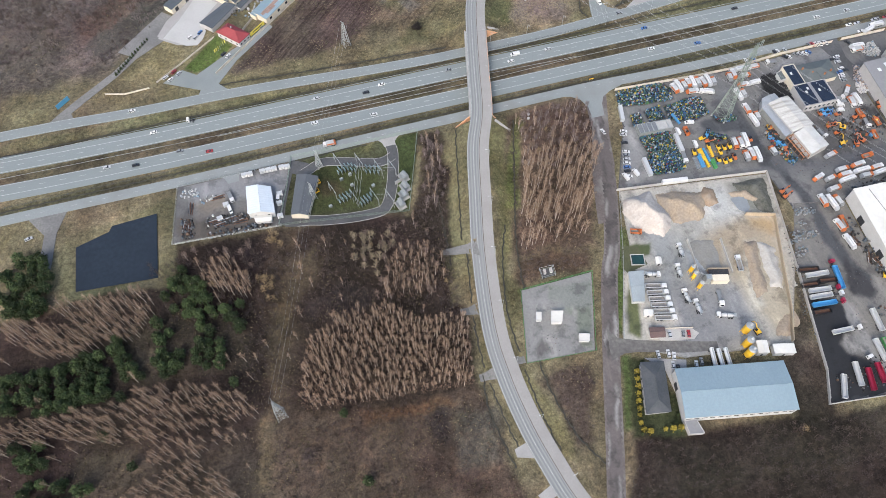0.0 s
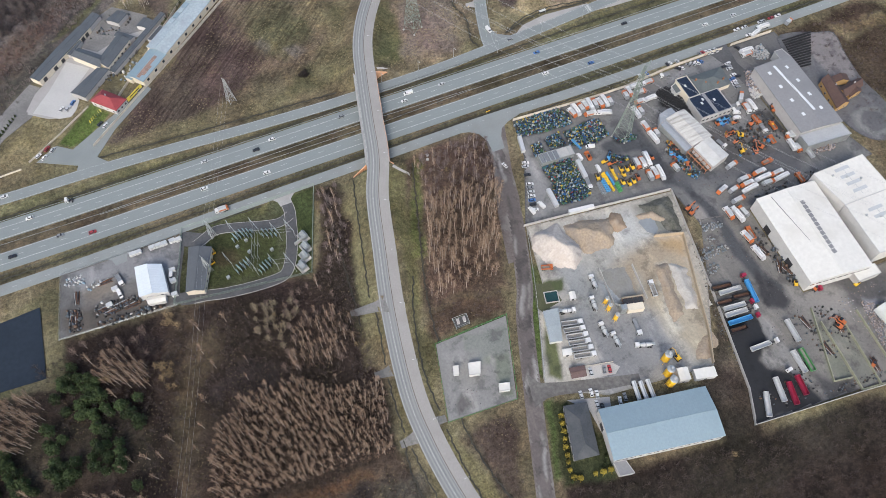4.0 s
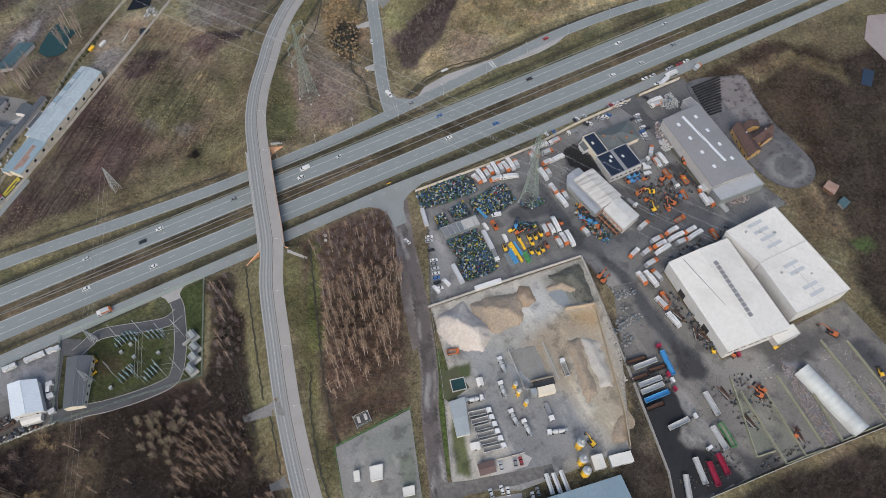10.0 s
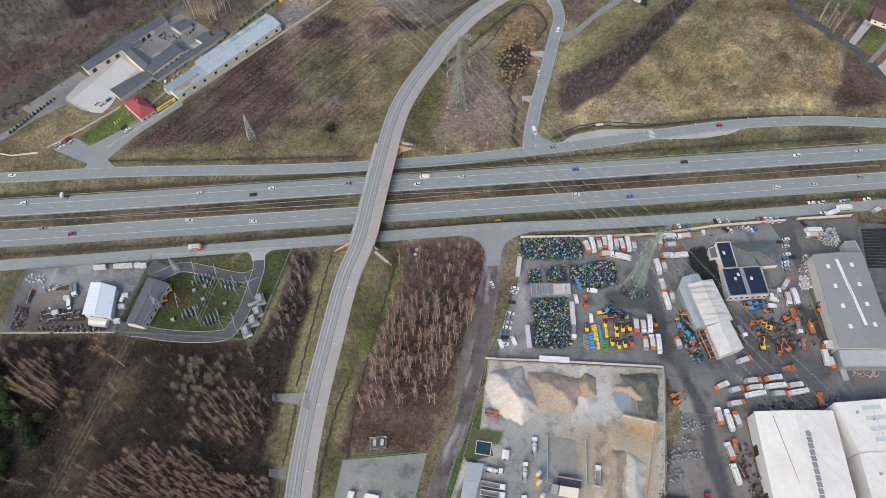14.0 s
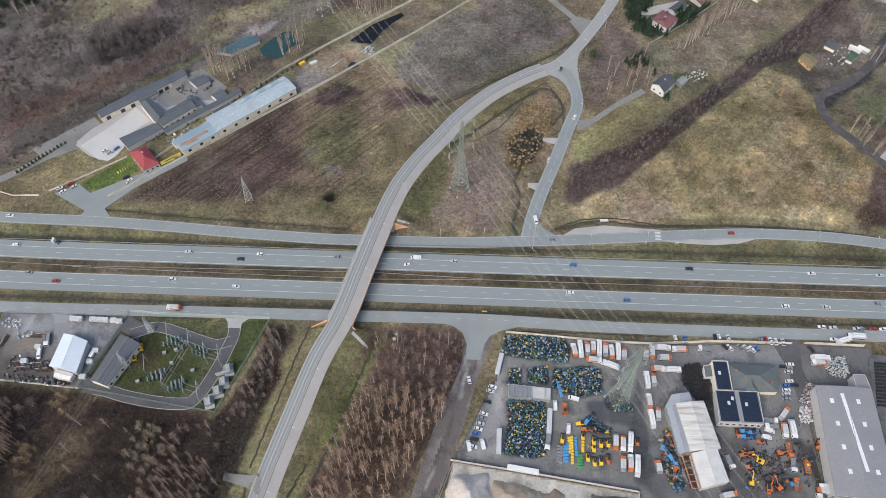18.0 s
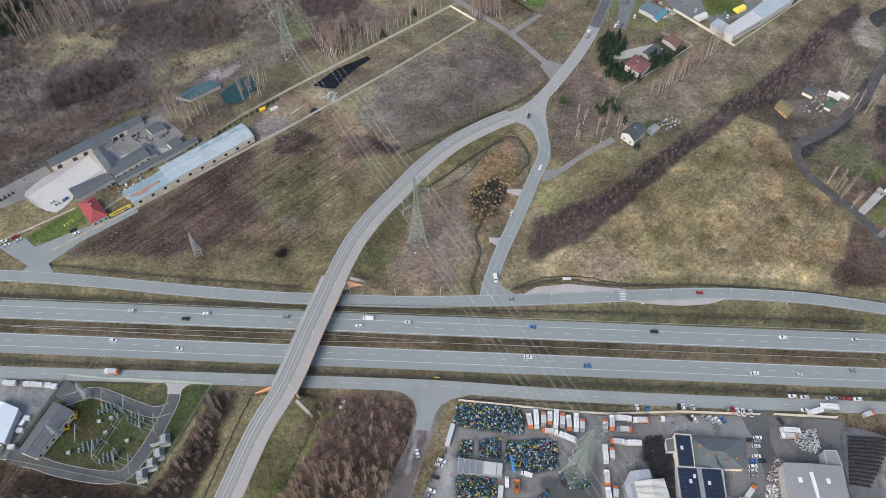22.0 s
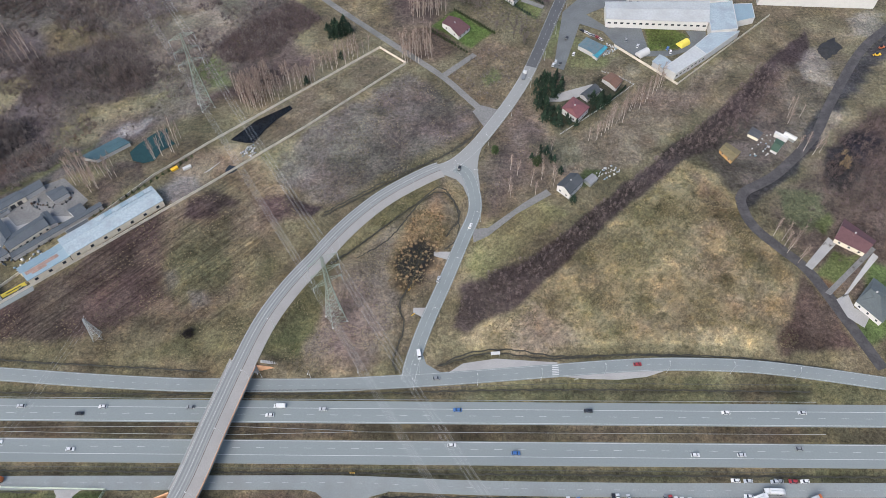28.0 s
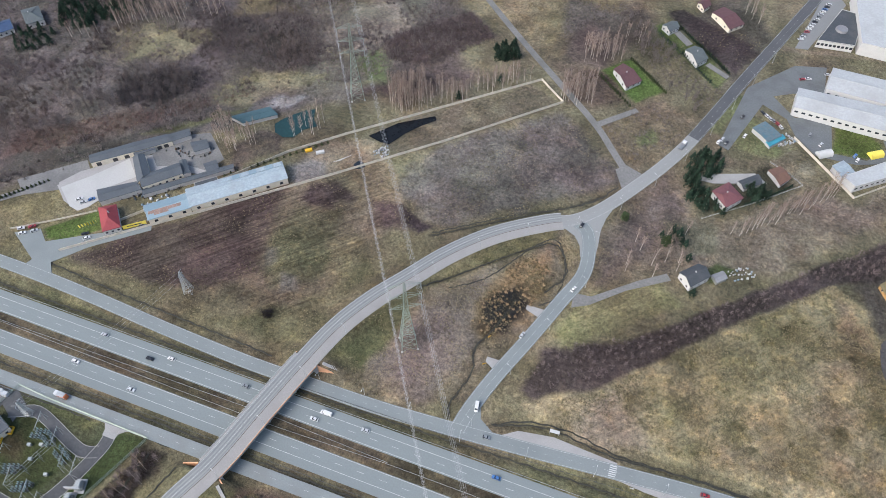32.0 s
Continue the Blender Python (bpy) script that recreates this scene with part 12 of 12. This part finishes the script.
cr = crate(-48.1, -26.2, 0)
for x, y in ((-44.6, -26.2), (-37, -26.3), (-33.4, -26.3), (-29.9, -26.4), (-25.4, -26.5), (-21.9, -27), (-29.6, -45.2), (-30.7, -51.8), (-31.8, -60.5), (-61.4, -44.2), (-66, -52.8)):
    copy_thing(cr, pose(x, y, 0.05, 0, 0, rng.rand() * 8))

# hedges and shrubs
TH = [(limb([(0, 0, 0), (0, 0, 1.2), (0, 0, 2.4)], [0.1, 0.08, 0.02]), needles(3.2, 1.1, 170, 0.1, "cone", 0.4)) for _ in range(2)]
trees("thuja", "golden-green clipped conifer beside the office", "shrub", np.array([(132.1, -205.1), (130.9, -208.8), (129.7, -212.5), (128.4, -216.2), (127, -219.8), (125.7, -223.5), (124.6, -227), (123.5, -230.5), (123.6, -234.3), (126.6, -235.9), (134.2, -236.8), (138.3, -237.6), (142.1, -238.1)], float), TH, BARK, THUJA, 1.2, 1.7, "conifers round the office")
stuff("thuja_hedge", "rows of dark green clipped hedge conifers", "hedge", np.concatenate([np.stack([np.linspace(-118, -96, 14), np.linspace(77, 103, 14)], 1), np.stack([np.linspace(8, 58, 17), np.linspace(146, 196, 17)], 1), np.stack([np.linspace(231.6, 261.8, 22), np.linspace(351.5, 323.6, 22)], 1), np.stack([np.linspace(212.8, 240.6, 14), np.linspace(326.8, 301.3, 14)], 1), np.stack([np.linspace(257.4, 298.9, 20), np.linspace(403.6, 363.1, 20)], 1),
      np.array([(143, -232), (141, -235), (138, -236), (124, -234), (122, -236)], float)]), [k[1] for k in TH], M("olive_hedge_needles", (0.04, 0.055, 0.018), 0.9, 0, 0.35, 0.5, 3.0), 0.75, 1.05)
stuff("garden_hedge", "dark evergreen hedges along garden fences", "hedge", np.concatenate([np.array(spline([(327, 238.5), (340.2, 251), (353, 264.5)], 1.6)), scatter(zone((327, 242.9), (335.3, 247.4), (339.5, 257.4), (332.4, 258.3), (326.8, 251.2)), 2.2, 0.5, 0.7), np.array(spline([(247, 388), (268, 368.8), (290, 346)], 2.6)), np.array(spline([(261, 399), (280, 381), (301, 360)], 1.7))]), [k[1] for k in TH], SPRUCE, 0.5, 0.95)
litter("shop_junk", "pale bags and goods round a workshop", "junk", zone((341.6, 296.6), (353.6, 306.6), (351.9, 309.3), (346.1, 312.8), (344.8, 310.1), (348.8, 307.1), (339.9, 298.8)), 1.1, 1.0, BAGS, 0.7)
tw = thing("round_tank", "white round water tank on a small base", "tank", pose(0, 0, -0.0))
tw.matrix_basis = pose(131.5, -31.5, 0)
part("shell", MB().tube((0, 0, 0), (0, 0, 0.9), 0.9, 0.9, 14), CONCRETE, tw)
part("lid", MB().tube((0, 0, 0.9), (0, 0, 1.0), 0.95, 0.7, 14), RENDER_WHITE, tw)
copy_thing(tw, pose(132.6, -28.4, 0))


heap("coal_mound", "dark mound of cinder beside a muddy track", zone((501, 308), (518, 321), (522, 308), (505, 295)), 4, M("dark_cinder", (0.03, 0.03, 0.033), 0.95, 0, 0.3, 0.3, 1.2, place=True), 411)
for x, y, ln, m, lb in ((403, 312, 9, YELLOW_LIGHT, "yellow and white garden tent on a lawn"), (371, 301, 10, RENDER_WHITE, "white dome tent on the factory drive")):
    tn = thing("dome_tent", lb, "tent", pose(x, y, 0.02, 0, 0, 35))
    mb = MB()
    for k in range(8):
        a0, a1 = math.pi * k / 8, math.pi * (k + 1) / 8
        mb.quad((-ln / 2, 3 * math.cos(a0), 3.2 * math.sin(a0)), (ln / 2, 3 * math.cos(a0), 3.2 * math.sin(a0)), (ln / 2, 3 * math.cos(a1), 3.2 * math.sin(a1)), (-ln / 2, 3 * math.cos(a1), 3.2 * math.sin(a1)))
    part("canopy", mb, m, tn)
    for s in (-1, 1):
        part("end_panel", MB().add([(s * ln / 2, 3 * math.cos(math.pi * k / 8), 3.2 * math.sin(math.pi * k / 8)) for k in range(9)], [tuple(range(9))]), m, tn)
park("loader_orange", loader("orange"), [(549, 308, 200, 1.2)])
park("loader_yellow", loader("yellow"), [(543, 300, 190, 1.3)])


for x, y, rz, nm, lb, m, ln in ((57, 186, 35, "storage_box", "white storage box lying on bare soil", RENDER_WHITE, 5.5), (49, 185, 42, "storage_box", "yellow steel box beside the pale wall", YELLOW, 4.5)):
    bx = thing(nm, lb, "box", pose(x, y, 0, 0, 0, rz))
    part("body", MB().box((0, 0, 0.7), (ln, 2.0, 1.4)), m, bx)
    part("lid", MB().box((0, 0, 1.46), (ln + 0.1, 2.1, 0.12)), m, bx)
for k in range(3):
    lg = thing("pole", "long pale timber pole lying on soil", "pole", pose(72 + 1.2 * k, 185.5 + 1.0 * k, 0.12, 0, 0, 48 + 3 * k), "poles on the soil")
    part("log", MB().tube((-5, 0, 0), (5, 0, 0), 0.22, 0.16, 6), CONCRETE, lg)
litter("courtyard_goods", "dark crates and vehicle parts in the courtyard", "building goods", zone((-40, 152), (-22, 172), (-6, 162), (-20, 150)), 1.8, 1.2, DARKBITS, 0.6, patchy=7)
litter("warehouse_goods", "blue and grey goods stacked behind the warehouse", "building goods", zone((-6, 124), (36, 168), (38, 166), (-3, 121)), 1.6, 1.1, MIXED, 0.6)


# yellow flags on the lawn before the red house
for k in range(7):
    f = thing("flag", "yellow advertising flag on a thin pole", "flag", pose(-53 + 1.35 * k, 77.5 + 1.1 * k, 0, 0, 0, 30 + 17 * k), "flags on the lawn")
    part("pole", MB().tube((0, 0, 0), (0, 0, 4.2), 0.05, 0.04, 5), STEEL, f)
    part("cloth", MB().box((0.45, 0, 2.7), (0.85, 0.03, 2.6), 0, 0.9), YELLOW_LIGHT, f)
